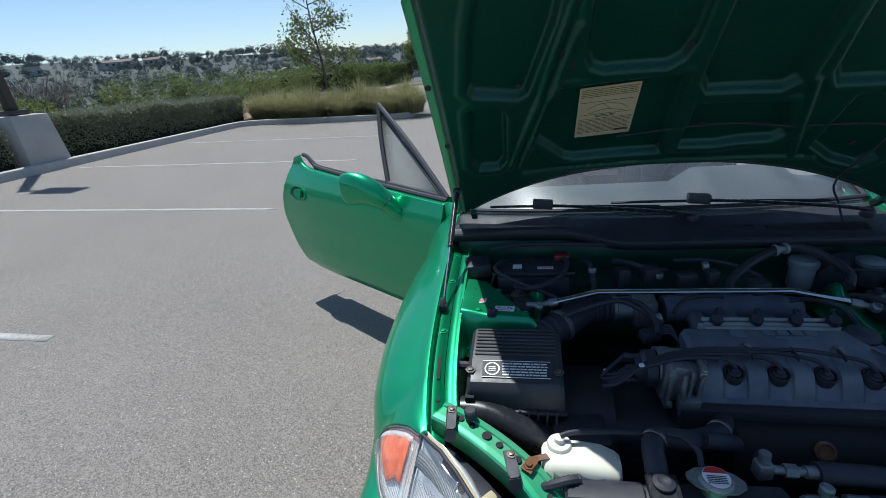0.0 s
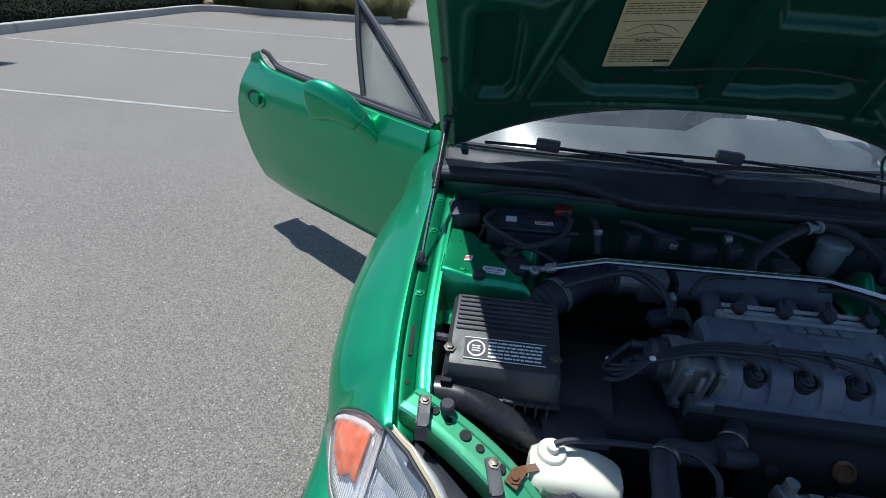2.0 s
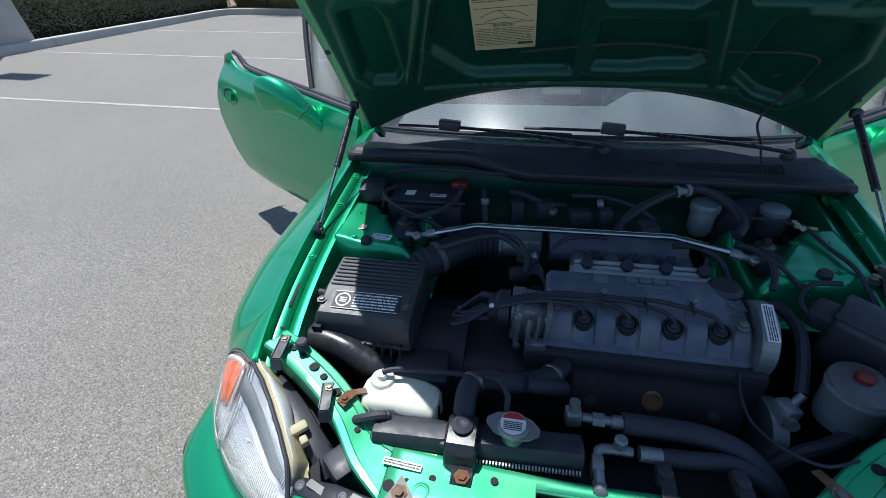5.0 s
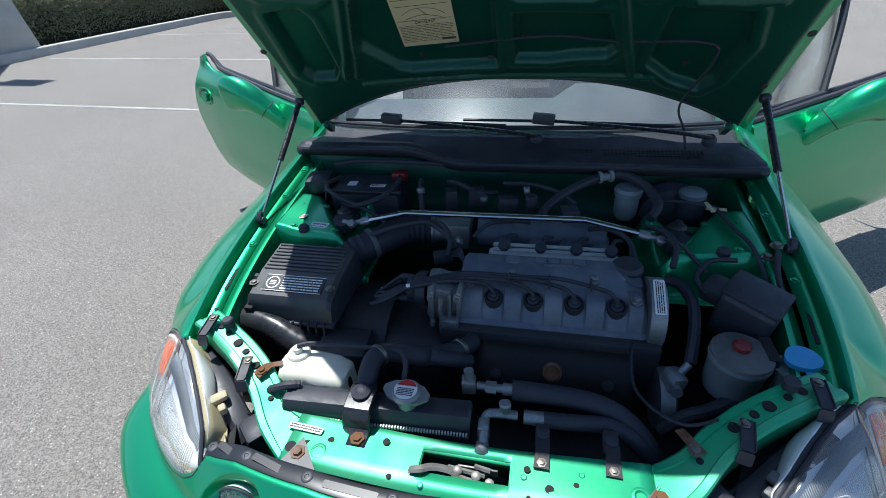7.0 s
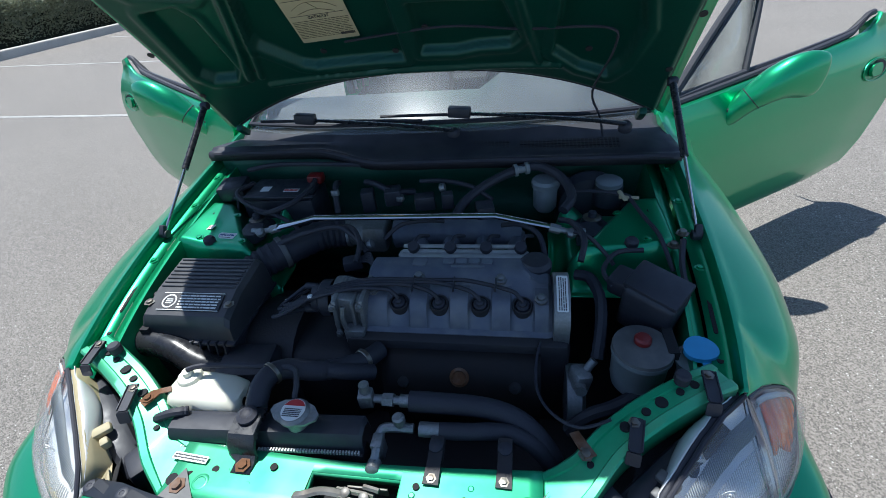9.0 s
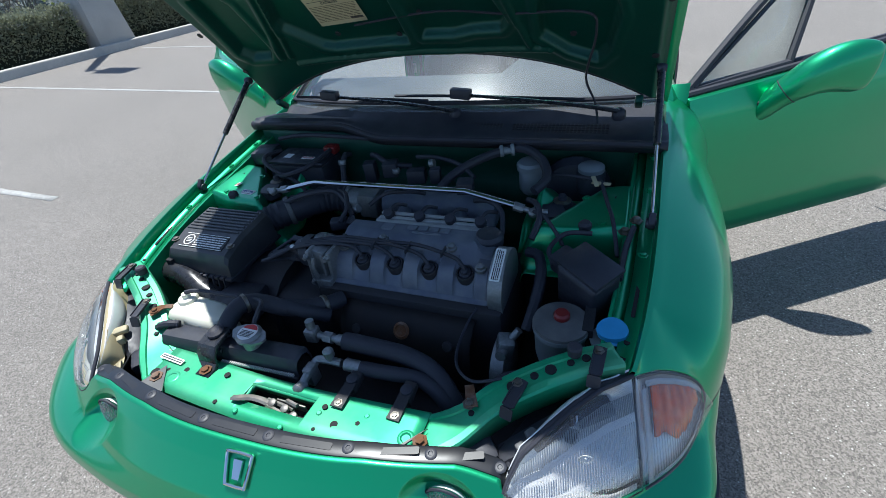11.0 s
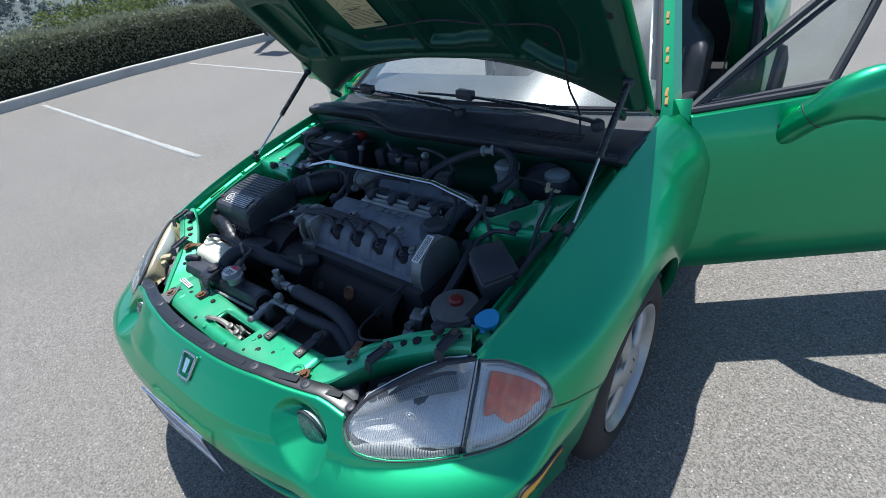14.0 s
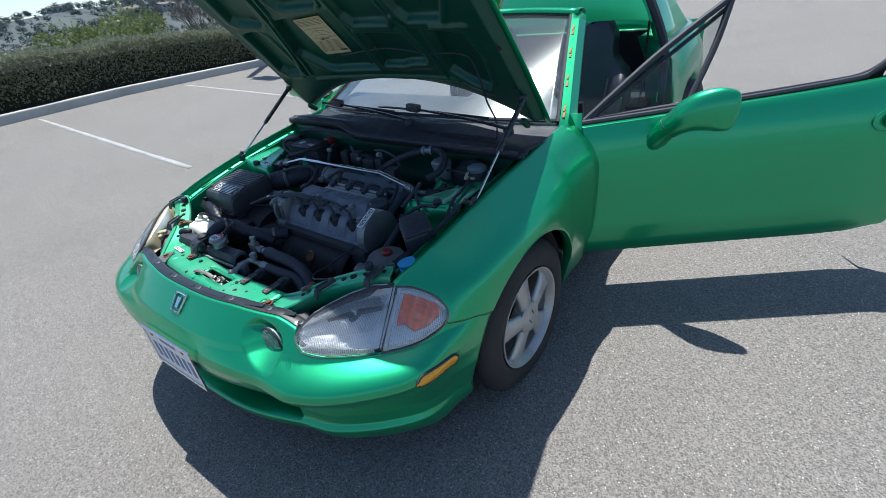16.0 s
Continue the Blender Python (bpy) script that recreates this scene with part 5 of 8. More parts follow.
# the sheet of instructions: faces the engine
flip = hm @ pose(0, 0, .004)
plate(bm, rounded(.164, .206, .004), flip, .001)
lab = part("instruction_label", bm, PAPER, hood, "yellowed instruction label with diagram and small print")
for y0, h0, lines, seed in ((.080, .034, 5, 2), (-.055, .066, 11, 3)):
    print_bars("label_print", flip @ pose(0, y0, .0012), .152, h0, lines, INKPALE, lab, seed, tall=.3)
bm = bmesh.new()
for pts in (((-.06, .015, .0014), (-.02, .035, .0014), (.03, .03, .0014), (.06, .01, .0014)), ((-.05, .0, .0014), (0, .012, .0014), (.05, -.002, .0014)), ((-.01, .035, .0014), (.01, .012, .0014))):
    tube(bm, [flip @ Vector(p) for p in pts], .0007, 4, 4)
part("label_diagram", bm, INKPALE, lab)
bm = bmesh.new()
for y0 in (.045, -.006):
    plate(bm, [(-.075, y0 - .0006), (.075, y0 - .0006), (.075, y0 + .0006), (-.075, y0 + .0006)], flip, .0014)
plate(bm, [(.035, -.088), (.075, -.088), (.075, -.080), (.035, -.080)], flip, .0014)
part("label_rule", bm, INK, lab)
words("label_word", "CATALYST", .012, flip @ pose(.0, -.014, .0014), INK, lab)

# holes, clips and washer hose under the bonnet
bm = bmesh.new()
for x, s in ((-.675, .17), (-.69, .36), (-.70, .60), (-.47, .22), (-.47, .54), (-.36, .62), (-.33, .58), (-.06, .60), (.05, .30), (-.05, .22), (-.25, .25), (.47, .54), (.47, .22), (.69, .36), (.70, .60), (.675, .17), (.36, .62)):
    p, n_ = hood_point(x, s, .042), (hood_point(x, s, .05) - hood_point(x, s, 0)).normalized()
    lathe(bm, p, n_, [(.009, 0), (.009, .003)], 12)
part("panel_hole", bm, DARK, hood)
bm = bmesh.new()
tube(bm, [hood_point(-.18, .27, .04), hood_point(.1, .30, .045), hood_point(.30, .285, .045), hood_point(.50, .30, .045), hood_point(.53, .24, .05), (.50, 1.21, .95), (.53, 1.22, .87), (.545, 1.19, .80)], .0035, 6, 5)
part("washer_hose", bm, RUBBER, hood)
bm = bmesh.new()
tube(bm, [hood_point(k * .66, hood_rear(k * .66) + .03, .034) for k in np.linspace(-1, 1, 17)], .007, 6, 2)
part("rear_seal", bm, RUBBER, hood)

for side, word in SIDES:
    st = bmesh.new()
    a = Vector((side * .705, .785, .742))
    b = Vector((side * .695, 1.150, .985))
    cyl(st, a, a.lerp(b, .55), .0042)
    rod = part("gas_strut", st, STEEL, car, "gas strut holding the bonnet")
    st = bmesh.new()
    cyl(st, a.lerp(b, .48), b, .0095)
    part("strut_body", st, GLOSS, rod)
    st = bmesh.new()
    for e in (a, b):
        lathe(st, e - Vector((side * .012, 0, 0)), (side, 0, 0), [(.011, 0), (.013, .006), (.013, .018), (.009, .024)], 12)
    box(st, a + Vector((0, 0, .012)), (.016, .016, .03), (-35, 0, 0), .004)
    part("ball_end", st, BLACK, rod)
    st = bmesh.new()
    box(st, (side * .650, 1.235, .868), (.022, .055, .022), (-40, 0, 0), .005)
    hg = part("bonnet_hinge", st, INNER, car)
    st = bmesh.new()
    for k in (-.03, .03):
        bolt(st, hood_point(side * .66, .14 + k, .035), (0, -.6, -.8), .006)
    part("hinge_bolt", st, INNER, hg)

# ---- scuttle, windscreen, wipers ----
SCREEN_BASE = lambda x: Vector((x, 1.225 + .16 * (abs(x) / .72) ** 2.2, .862 - .035 * (abs(x) / .72) ** 2))
SCREEN_TOP = lambda x: Vector((x * .75, 1.895 + .06 * (1 - (abs(x) / .72) ** 2), 1.158 + .02 * (1 - (abs(x) / .72) ** 2)))


def screen_point(x, k):
    a, b = SCREEN_BASE(x), SCREEN_TOP(x)
    return a.lerp(b, k) + Vector((0, -.003, .006)) * math.sin(math.pi * k)


bm = bmesh.new()
sheet(bm, [[screen_point(x, k) for k in np.linspace(-.04, 1, 16)] for x in np.linspace(-.715, .715, 36)])
ws = part("windscreen", bm, WINDSHIELD, car, "raked clear windscreen", thick=0.004)
ws.visible_shadow = False
bm = bmesh.new()
tube(bm, [screen_point(x, .012) + Vector((0, -.004, .004)) for x in np.linspace(-.71, .71, 20)], .008, 6, 2)
for sx in (-1, 1):
    tube(bm, [screen_point(sx * .712, k) + Vector((0, 0, .003)) for k in np.linspace(0, 1, 10)], .009, 6, 2)
tube(bm, [screen_point(x, 1) for x in np.linspace(-.71, .71, 14)], .010, 6, 2)
part("screen_seal", bm, RUBBER, ws)

# painted screen frame
for side in (-1, 1):
    bm = bmesh.new()
    rows = []
    for k in np.linspace(-.10, 1.0, 14):
        p = screen_point(side * .72, max(k, 0)) + (Vector((0, 0, 0)) if k >= 0 else Vector((0, k * .5, k * .5)))
        rows.append([p + Vector((-side * .004, 0, -.004)), p + Vector((side * .004, -.006, .010)), p + Vector((side * .030, .012, .008)), p + Vector((side * .046, .045, -.012)), p + Vector((side * .040, .065, -.034)), p + Vector((side * .008, .050, -.040))])
    sheet(bm, rows)
    bmesh.ops.recalc_face_normals(bm, faces=bm.faces)
    ap = part("windscreen_pillar", bm, PAINT, car, "green windscreen pillar with flaking sealant", thick=0.003)
    bm = bmesh.new()
    rr = random.Random(5 + side)
    for k in (.05, .10, .30, .36, .55, .60, .78, .83):
        p = screen_point(side * .722, k) + Vector((side * .012, 0, .010))
        box(bm, p, (.010, .030 * rr.uniform(.7, 1.4), .005), (26, 0, side * 14), .002)
    part("flaking_sealant", bm, material("peeling_sealant", (.40, .21, .06), .8, spot=.6, spot_scale=60), ap)
bm = bmesh.new()
rows = []
for x in np.linspace(-.76, .76, 24):
    p = screen_point(max(min(x, .72), -.72), 1) + Vector(((x - max(min(x, .72), -.72)) * .8, 0, 0))
    rows.append([p + Vector((0, y, z)) for y, z in ((-.012, .006), (.006, .020), (.045, .020), (.075, .006), (.070, -.02), (.02, -.022))])
sheet(bm, rows)
part("screen_header", bm, PAINT, car, "green windscreen header rail", thick=0.003)



def scuttle_front(x):
    """Front edge of the scuttle: cut back over the battery."""
    k = smooth(-.12, -.36, x)
    return 1.072 + .055 * k, .806 + .022 * k


bm = bmesh.new()
rows = []
for x in np.linspace(-.735, .735, 60):
    b = SCREEN_BASE(max(min(x, .715), -.715))
    f, z = scuttle_front(x)
    rows.append([(x, f + .004, z - .022), (x, f - .002, z - .006), (x, f, z), (x, f + .006, z + .004), (x, f + .022, z + .002), (x, f + .034, z + .008), (x, b.y - .055, b.z - .030), (x, b.y - .02, b.z - .014), (x, b.y + .03, b.z - .006)])
sheet(bm, rows)
cowl = part("scuttle_panel", bm, COWL, car, "black plastic scuttle panel with vents", thick=0.004, offset=-1)
bm = bmesh.new()
for x0, x1 in ((-.06, .26), (.30, .58)):
    for x in np.arange(x0, x1, .011):
        for j in range(4):
            box(bm, (x, 1.122 + .011 * j, .8185 + .0032 * j), (.0075, .008, .003), (17, 0, 0))
part("vent_slot", bm, DARK, cowl)
for x, sx in ((.09, -1), (.60, -1)):
    bm = bmesh.new()
    lathe(bm, (x, 1.195, .838), (0, -.35, .94), [(.020, 0), (.020, .016), (.012, .026), (.004, .028)], 14)
    wp = part("wiper", bm, BLACK, car, "black wiper lying along the screen base")
    bm = bmesh.new()
    tube(bm, [(x, 1.185, .858), (x - .10, 1.18, .876), (x - .32, 1.198, .893), (x - .50, 1.218, .900)], .0105, 8, 4, r2=.007, flat=.7)
    part("wiper_arm", bm, GLOSS, wp)
    bm = bmesh.new()
    tube(bm, [(x - .76 if x > .3 else x - .68, 1.262, .885), (x - .5, 1.228, .893), (x - .1, 1.212, .884)], .005, 5, 4)
    part("wiper_blade", bm, RUBBER, wp)
    bm = bmesh.new()
    box(bm, (x - .49, 1.212, .906), (.070, .030, .032), (0, 4, -4), .005)
    part("blade_clip", bm, BLACK, wp)

# ---- doors ----
DOOR_L = 1.16


def door_out(u, z):
    """How far the door's skin stands out at a height."""
    return interp(z, (.215, .26, .36, .44, .58, .68, .75, .81, .86), (.0, .022, .036, .038, .046, .043, .030, .008, -.020)) - .012 * smooth(.9, DOOR_L, u)


def door_top(u):
    return interp(u, (0, .35, .8, 1.0, 1.06, 1.10, 1.13, DOOR_L), (.804, .816, .838, .850, .866, .897, .919, .905))


def door_tail(u, z):
    """How far the rear edge swells beyond the belt's end."""
    return interp(z, (.23, .27, .33, .40, .48, .56, .66, .76, .84, .90, .95), (.085, .105, .135, .165, .19, .20, .18, .14, .10, .06, 0)) * smooth(.5 * DOOR_L, DOOR_L, u)


def door(side):
    """An open door: skin, shut face, lining, quarter window, mirror, handle."""
    ang = 55.5 if side > 0 else 57.5
    H = Vector((side * .795, 1.425, 0 if side > 0 else .045))
    u_ = Vector((side * math.sin(radians(ang)), math.cos(radians(ang)), 0))
    v_ = Vector((side * math.cos(radians(ang)), -math.sin(radians(ang)), 0))
    at = lambda u, v, z: H + u_ * u + v_ * v + Vector((0, 0, z))
    bm = bmesh.new()
    rows = []
    for u in np.linspace(0, DOOR_L, 34):
        lo, hi = .222 + .03 * smooth(1.05, DOOR_L, u), door_top(u)
        col = [at(u + door_tail(u, z), door_out(u, z), z) for z in np.linspace(lo, hi, 26)]
        col = [at(u + door_tail(u, lo), -.10, lo + .01), at(u + door_tail(u, lo), -.03, lo - .005)] + col + [at(u + door_tail(u, hi), door_out(u, hi) - .018, hi + .006)]
        rows.append(col)
    first = [at(0, -.11, p.z) for p in rows[0]]
    last = [p - u_ * .012 - v_ * (.02 + .11 * smooth(.93, .80, p.z)) for p in rows[-1]]
    sheet(bm, [first] + rows + [last])
    bmesh.ops.recalc_face_normals(bm, faces=bm.faces)
    d = part("door", bm, PAINT, car, "open green door with lowered window", thick=0.0015, offset=0, sharp=50)
    bm = bmesh.new()
    rows = []
    for u in np.linspace(.01, DOOR_L - .02, 24):
        hi = door_top(u)
        rows.append([at(u, -.10, .25), at(u, -.125, .30), at(u, -.13, .52), at(u, -.10, .60), at(u, -.105, hi - .06), at(u, -.075, hi), at(u, -.05, hi + .006)])
    sheet(bm, rows)
    part("door_lining", bm, CARPET, d, "black door lining", thick=0.004)
    bm = bmesh.new()
    tube(bm, [at(u, door_out(u, door_top(u)) - .026, door_top(u) + .010) for u in (.0, .25, .5, .8, 1.0, 1.05, 1.085, 1.11, DOOR_L - .01)], .012, 8, 4, flat=1.0)
    tube(bm, [at(u, -.055, door_top(u) + .012) for u in (.03, .5, .9, 1.03, 1.10)], .010, 6, 4)
    part("window_rubber", bm, RUBBER, d)
    # front quarter window and its posts
    A, B, C = at(.015, -.035, .816), at(.585, -.205, 1.178), at(.410, -.050, .832)
    bm = bmesh.new()
    tube(bm, [A, A.lerp(B, .5) + Vector((0, 0, .018)), B], .013, 8, 6)
    tube(bm, [A + u_ * .03 + Vector((0, 0, .012)), A.lerp(B, .5) + Vector((0, 0, -.006)) + u_ * .02, B + Vector((0, 0, -.03))], .008, 6, 6)
    tube(bm, [C, C.lerp(B, .55) + u_ * .012, B], .0125, 8, 6)
    tube(bm, [A, A.lerp(C, .5) + Vector((0, 0, .0)), C], .014, 8, 4)
    part("quarter_window_frame", bm, RUBBER, d, "dark quarter window frame")
    bm = bmesh.new()
    top = A.lerp(B, .5) + Vector((0, 0, .012))
    g = [bm.verts.new(p) for p in (A, C, C.lerp(B, .55) + u_ * .012, B, top)]
    bm.faces.new(g)
    q = part("quarter_glass", bm, DOORGLASS, d, thick=0.003)
    q.visible_shadow = False
    # lowered main pane showing a little
    bm = bmesh.new()
    sheet(bm, [[at(u, -.062, door_top(u) - .05), at(u, -.066, door_top(u) + .016)] for u in np.linspace(.46, .99, 10)])
    part("lowered_pane", bm, DOORGLASS, d, thick=0.004)
    # mirror: a comma-shaped head on a stout arm
    way = [(.262, .010, .704), (.276, .022, .728), (.290, .036, .752), (.306, .054, .780), (.328, .072, .806), (.356, .092, .832), (.392, .114, .850), (.430, .136, .857), (.462, .154, .856), (.484, .166, .854), (.492, .170, .853)]
    tall = (.034, .039, .040, .041, .047, .060, .072, .077, .073, .058, .018)
    deep = (.030, .036, .038, .042, .050, .054, .050, .040, .028, .017, .005)
    line = [at(*p) for p in way]
    rows = []
    for i, o in enumerate(line):
        d_ = (line[min(i + 1, 10)] - line[max(i - 1, 0)]).normalized()
        e2 = v_
        e1 = d_.cross(e2).normalized()
        e2 = e1.cross(d_)
        rows.append([o + e1 * tall[i] * math.cos(q) + e2 * deep[i] * math.sin(q) for q in (math.tau * j / 24 for j in range(25))])
    dense = []
    for i in range(len(rows) - 1):
        p4 = [rows[min(max(k, 0), len(rows) - 1)] for k in (i - 1, i, i + 1, i + 2)]
        for j in range(4):
            q = j / 4
            dense.append([.5 * (2 * b_ + (c_ - a_) * q + (2 * a_ - 5 * b_ + 4 * c_ - d4) * q * q + (3 * b_ - a_ - 3 * c_ + d4) * q ** 3) for a_, b_, c_, d4 in zip(*p4)])
    dense.append(rows[-1])
    cutat = 13
    bm = bmesh.new()
    sheet(bm, dense[cutat:])
    bmesh.ops.remove_doubles(bm, verts=bm.verts, dist=.0003)
    bmesh.ops.recalc_face_normals(bm, faces=bm.faces)
    part("door_mirror", bm, PAINT, d, "rounded green door mirror", sharp=70)
    bm = bmesh.new()
    sheet(bm, dense[:cutat + 1])
    bmesh.ops.remove_doubles(bm, verts=bm.verts, dist=.0003)
    bmesh.ops.recalc_face_normals(bm, faces=bm.faces)
    part("mirror_arm", bm, PAINT, d, sharp=70)
    bm = bmesh.new()
    tube(bm, dense[cutat], .0018, 5, 1)
    part("mirror_joint", bm, RUBBER, d)
    bm = bmesh.new()
    foot = [p + v_ * (door_out(.3, p.z - H.z) + .002 - (p - H).dot(v_)) for p in dense[5]]
    tube(bm, foot, .0025, 5, 1)
    part("mirror_gasket", bm, RUBBER, d)
    # handle
    bm = bmesh.new()
    hc = at(1.135, door_out(1.135, .715) + .012, .715)
    m = frame_on(hc, u_ if side > 0 else -u_, Vector((0, 0, 1)) - v_ * .25)
    ring = [m @ Vector((.085 * math.cos(a), .044 * math.sin(a), .002)) for a in (math.tau * i / 24 for i in range(25))]
    tube(bm, ring, .003, 6, 1)
    part("door_handle", bm, PAINT, d, "oval green pull handle")
    bm = bmesh.new()
    plate(bm, [(.052 * math.cos(a) + .022 * side, .034 * math.sin(a)) for a in (math.tau * i / 24 for i in range(24))], m, .001)
    part("handle_cup", bm, DARK, d)
    bm = bmesh.new()
    plate(bm, rounded(.075, .050, .022), m @ pose(-.008 * side, .0, .001), .012)
    part("handle_flap", bm, PAINT, d)
    bm = bmesh.new()
    plate(bm, [(0, 0), (.62, 0), (.60, .010), (.02, .010)], frame_on(at(.30, .042, .305), u_, (0, 0, 1)), .002)
    return d


door(1)
door(-1)

# ---- cabin, sills, rear body ----
for side in (-1, 1):
    bm = bmesh.new()
    rows = []
    for y in np.linspace(1.42, 2.70, 12):
        rows.append([(side * .60, y, .36), (side * .66, y, .385), (side * .735, y, .375), (side * .775, y, .33), (side * .80, y, .25), (side * .78, y, .19), (side * .70, y, .18)])
    sheet(bm, rows)
    part("sill", bm, PAINT, car, "green door sill", thick=0.003)
    bm = bmesh.new()
    sheet(bm, [[(side * .795, 1.42, .20), (side * .795, 1.42, .86)], [(side * .72, 1.435, .20), (side * .73, 1.435, .85)], [(side * .68, 1.46, .20), (side * .69, 1.46, .84)]])
    part("hinge_pillar", bm, PAINT, car, "green hinge pillar", thick=0.004)
    # rear quarter with shut face
    bm = bmesh.new()
    rows = []
    for y in np.linspace(2.68, 3.95, 24):
        x = plan(s_at(min(y, 2.6)))[0] if y < 2.7 else interp(y, (2.7, 3.2, 3.6, 3.95), (.835, .835, .80, .70))
        c = (y - 3.215) / .33
        low = .29 + .33 * math.sqrt(max(0, 1 - c * c)) if abs(c) < 1 else .20
        hi = interp(y, (2.68, 3.0, 3.5, 3.95), (.93, .94, .92, .86))
        col = [(side * (x - interp(k, (0, .3, .6, .85, 1), (.02, 0, .012, .06, .13))), y, low + (hi - low) * k) for k in np.linspace(0, 1, 14)]
        col.append((side * (x - .22), y, hi + .012))
        rows.append(col)
    sheet(bm, rows)
    part("rear_quarter", bm, PAINT, car, "green rear quarter panel", thick=0.003)
    bm = bmesh.new()
    sheet(bm, [[(side * x, 2.68 + .015 * (i == 1), z) for x, z in ((.78, .22), (.825, .40), (.82, .60), (.80, .80), (.745, .93))] if i < 2 else [(side * (x - .16), 2.72, z) for x, z in ((.78, .22), (.825, .40), (.82, .60), (.80, .80), (.745, .93))] for i in range(3)])
    sh = part("door_shut_face", bm, PAINT, car, "green door shut face with stickers", thick=0.003)
    bm = bmesh.new()
    for z, h_, w_ in ((.80, .035, .018), (.74, .03, .018), (.60, .06, .05)):
        box(bm, (side * .765, 2.672, z), (w_, .003, h_))
    part("sticker", bm, WHITE, sh)
    # targa pillar rising behind the seats
    bm = bmesh.new()
    rows = []
    for k in np.linspace(0, 1, 12):
        y = 2.66 + .10 * k
        x = interp(k, (0, .4, .8, 1), (.745, .68, .585, .54))
        z = .92 + .37 * k
        back = .62 - .34 * k
        rows.append([(side * (x - .05), y, z), (side * x, y + .02, z), (side * (x + .012), y + .16, z), (side * (x - .02), y + back, z - .03 * k)])
    sheet(bm, rows)
    part("targa_pillar", bm, PAINT, car, "green roof pillar behind the cabin", thick=0.004)
    bm = bmesh.new()
    tube(bm, [(side * .775, 2.655, .55), (side * .765, 2.655, .80), (side * .735, 2.655, .95), (side * .62, 2.68, 1.18), (side * .53, 2.71, 1.29)], .024, 7, 4)
    part("door_seal", bm, RUBBER, car)
bm = bmesh.new()
rows = []
for x in np.linspace(-.56, .56, 16):
    z = 1.30 + .03 * (1 - (x / .56) ** 2)
    rows.append([(x, 2.70, z - .02), (x, 2.70, z), (x, 2.74, z + .012), (x, 2.86, z + .01), (x, 2.94, z - .01), (x, 2.93, z - .03)])
sheet(bm, rows)
part("roll_hoop", bm, PAINT, car, "green roof bar behind the seats", thick=0.004)
bm = bmesh.new()
tube(bm, [(x, 2.695, 1.30 + .03 * (1 - (x / .56) ** 2)) for x in np.linspace(-.55, .55, 9)], .018, 7, 3)
part("roof_seal", bm, RUBBER, car)
bm = bmesh.new()
sheet(bm, [[(x, y, z) for y, z in ((2.98, .925), (3.06, .93), (3.12, .93))] for x in np.linspace(-.62, .62, 8)])
part("rear_deck", bm, PAINT, car, thick=0.003)
bm = bmesh.new()
rows = []
for x in np.linspace(-.64, .64, 18):
    c = .03 * (1 - (x / .64) ** 2)
    rows.append([(x, 3.06, .915 + c * .3), (x, 3.10 - c * .5, .965 + c), (x, 3.28 - c, 1.19 + c), (x, 3.46 - c, 1.42 + c), (x, 3.60 - c, 1.60 + c), (x, 3.64, 1.61)])
sheet(bm, rows)
part("boot_lid", bm, PAINT, car, "raised green boot lid", thick=0.012)
bm = bmesh.new()
rows = [[(x, y, z) for y, z in ((3.94, .86), (3.97, .70), (3.98, .50), (3.95, .28), (3.88, .20))] for x in np.linspace(-.70, .70, 12)]
sheet(bm, rows)
part("rear_panel", bm, PAINT, car, thick=0.003)
for side in (-1, 1):
    c = Vector((side * .775, 3.215, .289))
    ax = Vector((side, 0, 0))
    bm = bmesh.new()
    lathe(bm, c - ax * .09, ax, [(.17, 0), (.215, -.008), (.276, .014), (.2895, .05), (.2895, .13), (.276, .166), (.222, .184), (.195, .176), (.17, .15), (.06, .13), (0, .13)], 40, cap=False)
    part("rear_wheel", bm, TYRE, car)

# floor, bulkhead, dash, seats
bm = bmesh.new()
box(bm, (0, 2.1, .30), (1.30, 1.9, .03))
box(bm, (0, 2.1, .36), (.26, 1.6, .13), bevel=.03)
box(bm, (0, 3.00, .62), (1.30, .04, .62))
box(bm, (0, 3.2, .55), (1.40, 1.3, .04))
part("cabin_floor", bm, CARPET, car, "black carpeted cabin floor and bulkhead")
bm = bmesh.new()
rows = []
for x in np.linspace(-.70, .70, 36):
    hood_ = .055 * smooth(.14, .22, x) * (1 - smooth(.50, .60, x))
    b = SCREEN_BASE(max(min(x, .7), -.7))
    rows.append([(x, b.y + .02, b.z - .035), (x, b.y + .12, b.z - .01), (x, 1.50, .845 + hood_ * .6), (x, 1.60, .850 + hood_), (x, 1.655, .835 + hood_), (x, 1.66, .78), (x, 1.64, .66), (x, 1.56, .50)])
sheet(bm, rows)
part("dashboard", bm, DASH, car, "grey vinyl dashboard with instrument hood", thick=0.01)
bm = bmesh.new()
c = Vector((.34, 1.80, .80))
m = axes_to(Vector((0, .85, .45)))
tube(bm, [c + m @ Vector((.185 * math.cos(a), .185 * math.sin(a), 0)) for a in (math.tau * i / 28 for i in range(29))], .015, 8, 1)
for a in (.2, 2.94, 4.7):
    tube(bm, [c + m @ Vector((0, 0, -.02)), c + m @ Vector((.18 * math.cos(a), .18 * math.sin(a), 0))], .016, 6, 2)
lathe(bm, c - m @ Vector((0, 0, .03)), m @ Vector((0, 0, 1)), [(.06, 0), (.06, .02), (.03, .03)], 16)
part("steering_wheel", bm, LEATHER, car, "black steering wheel")


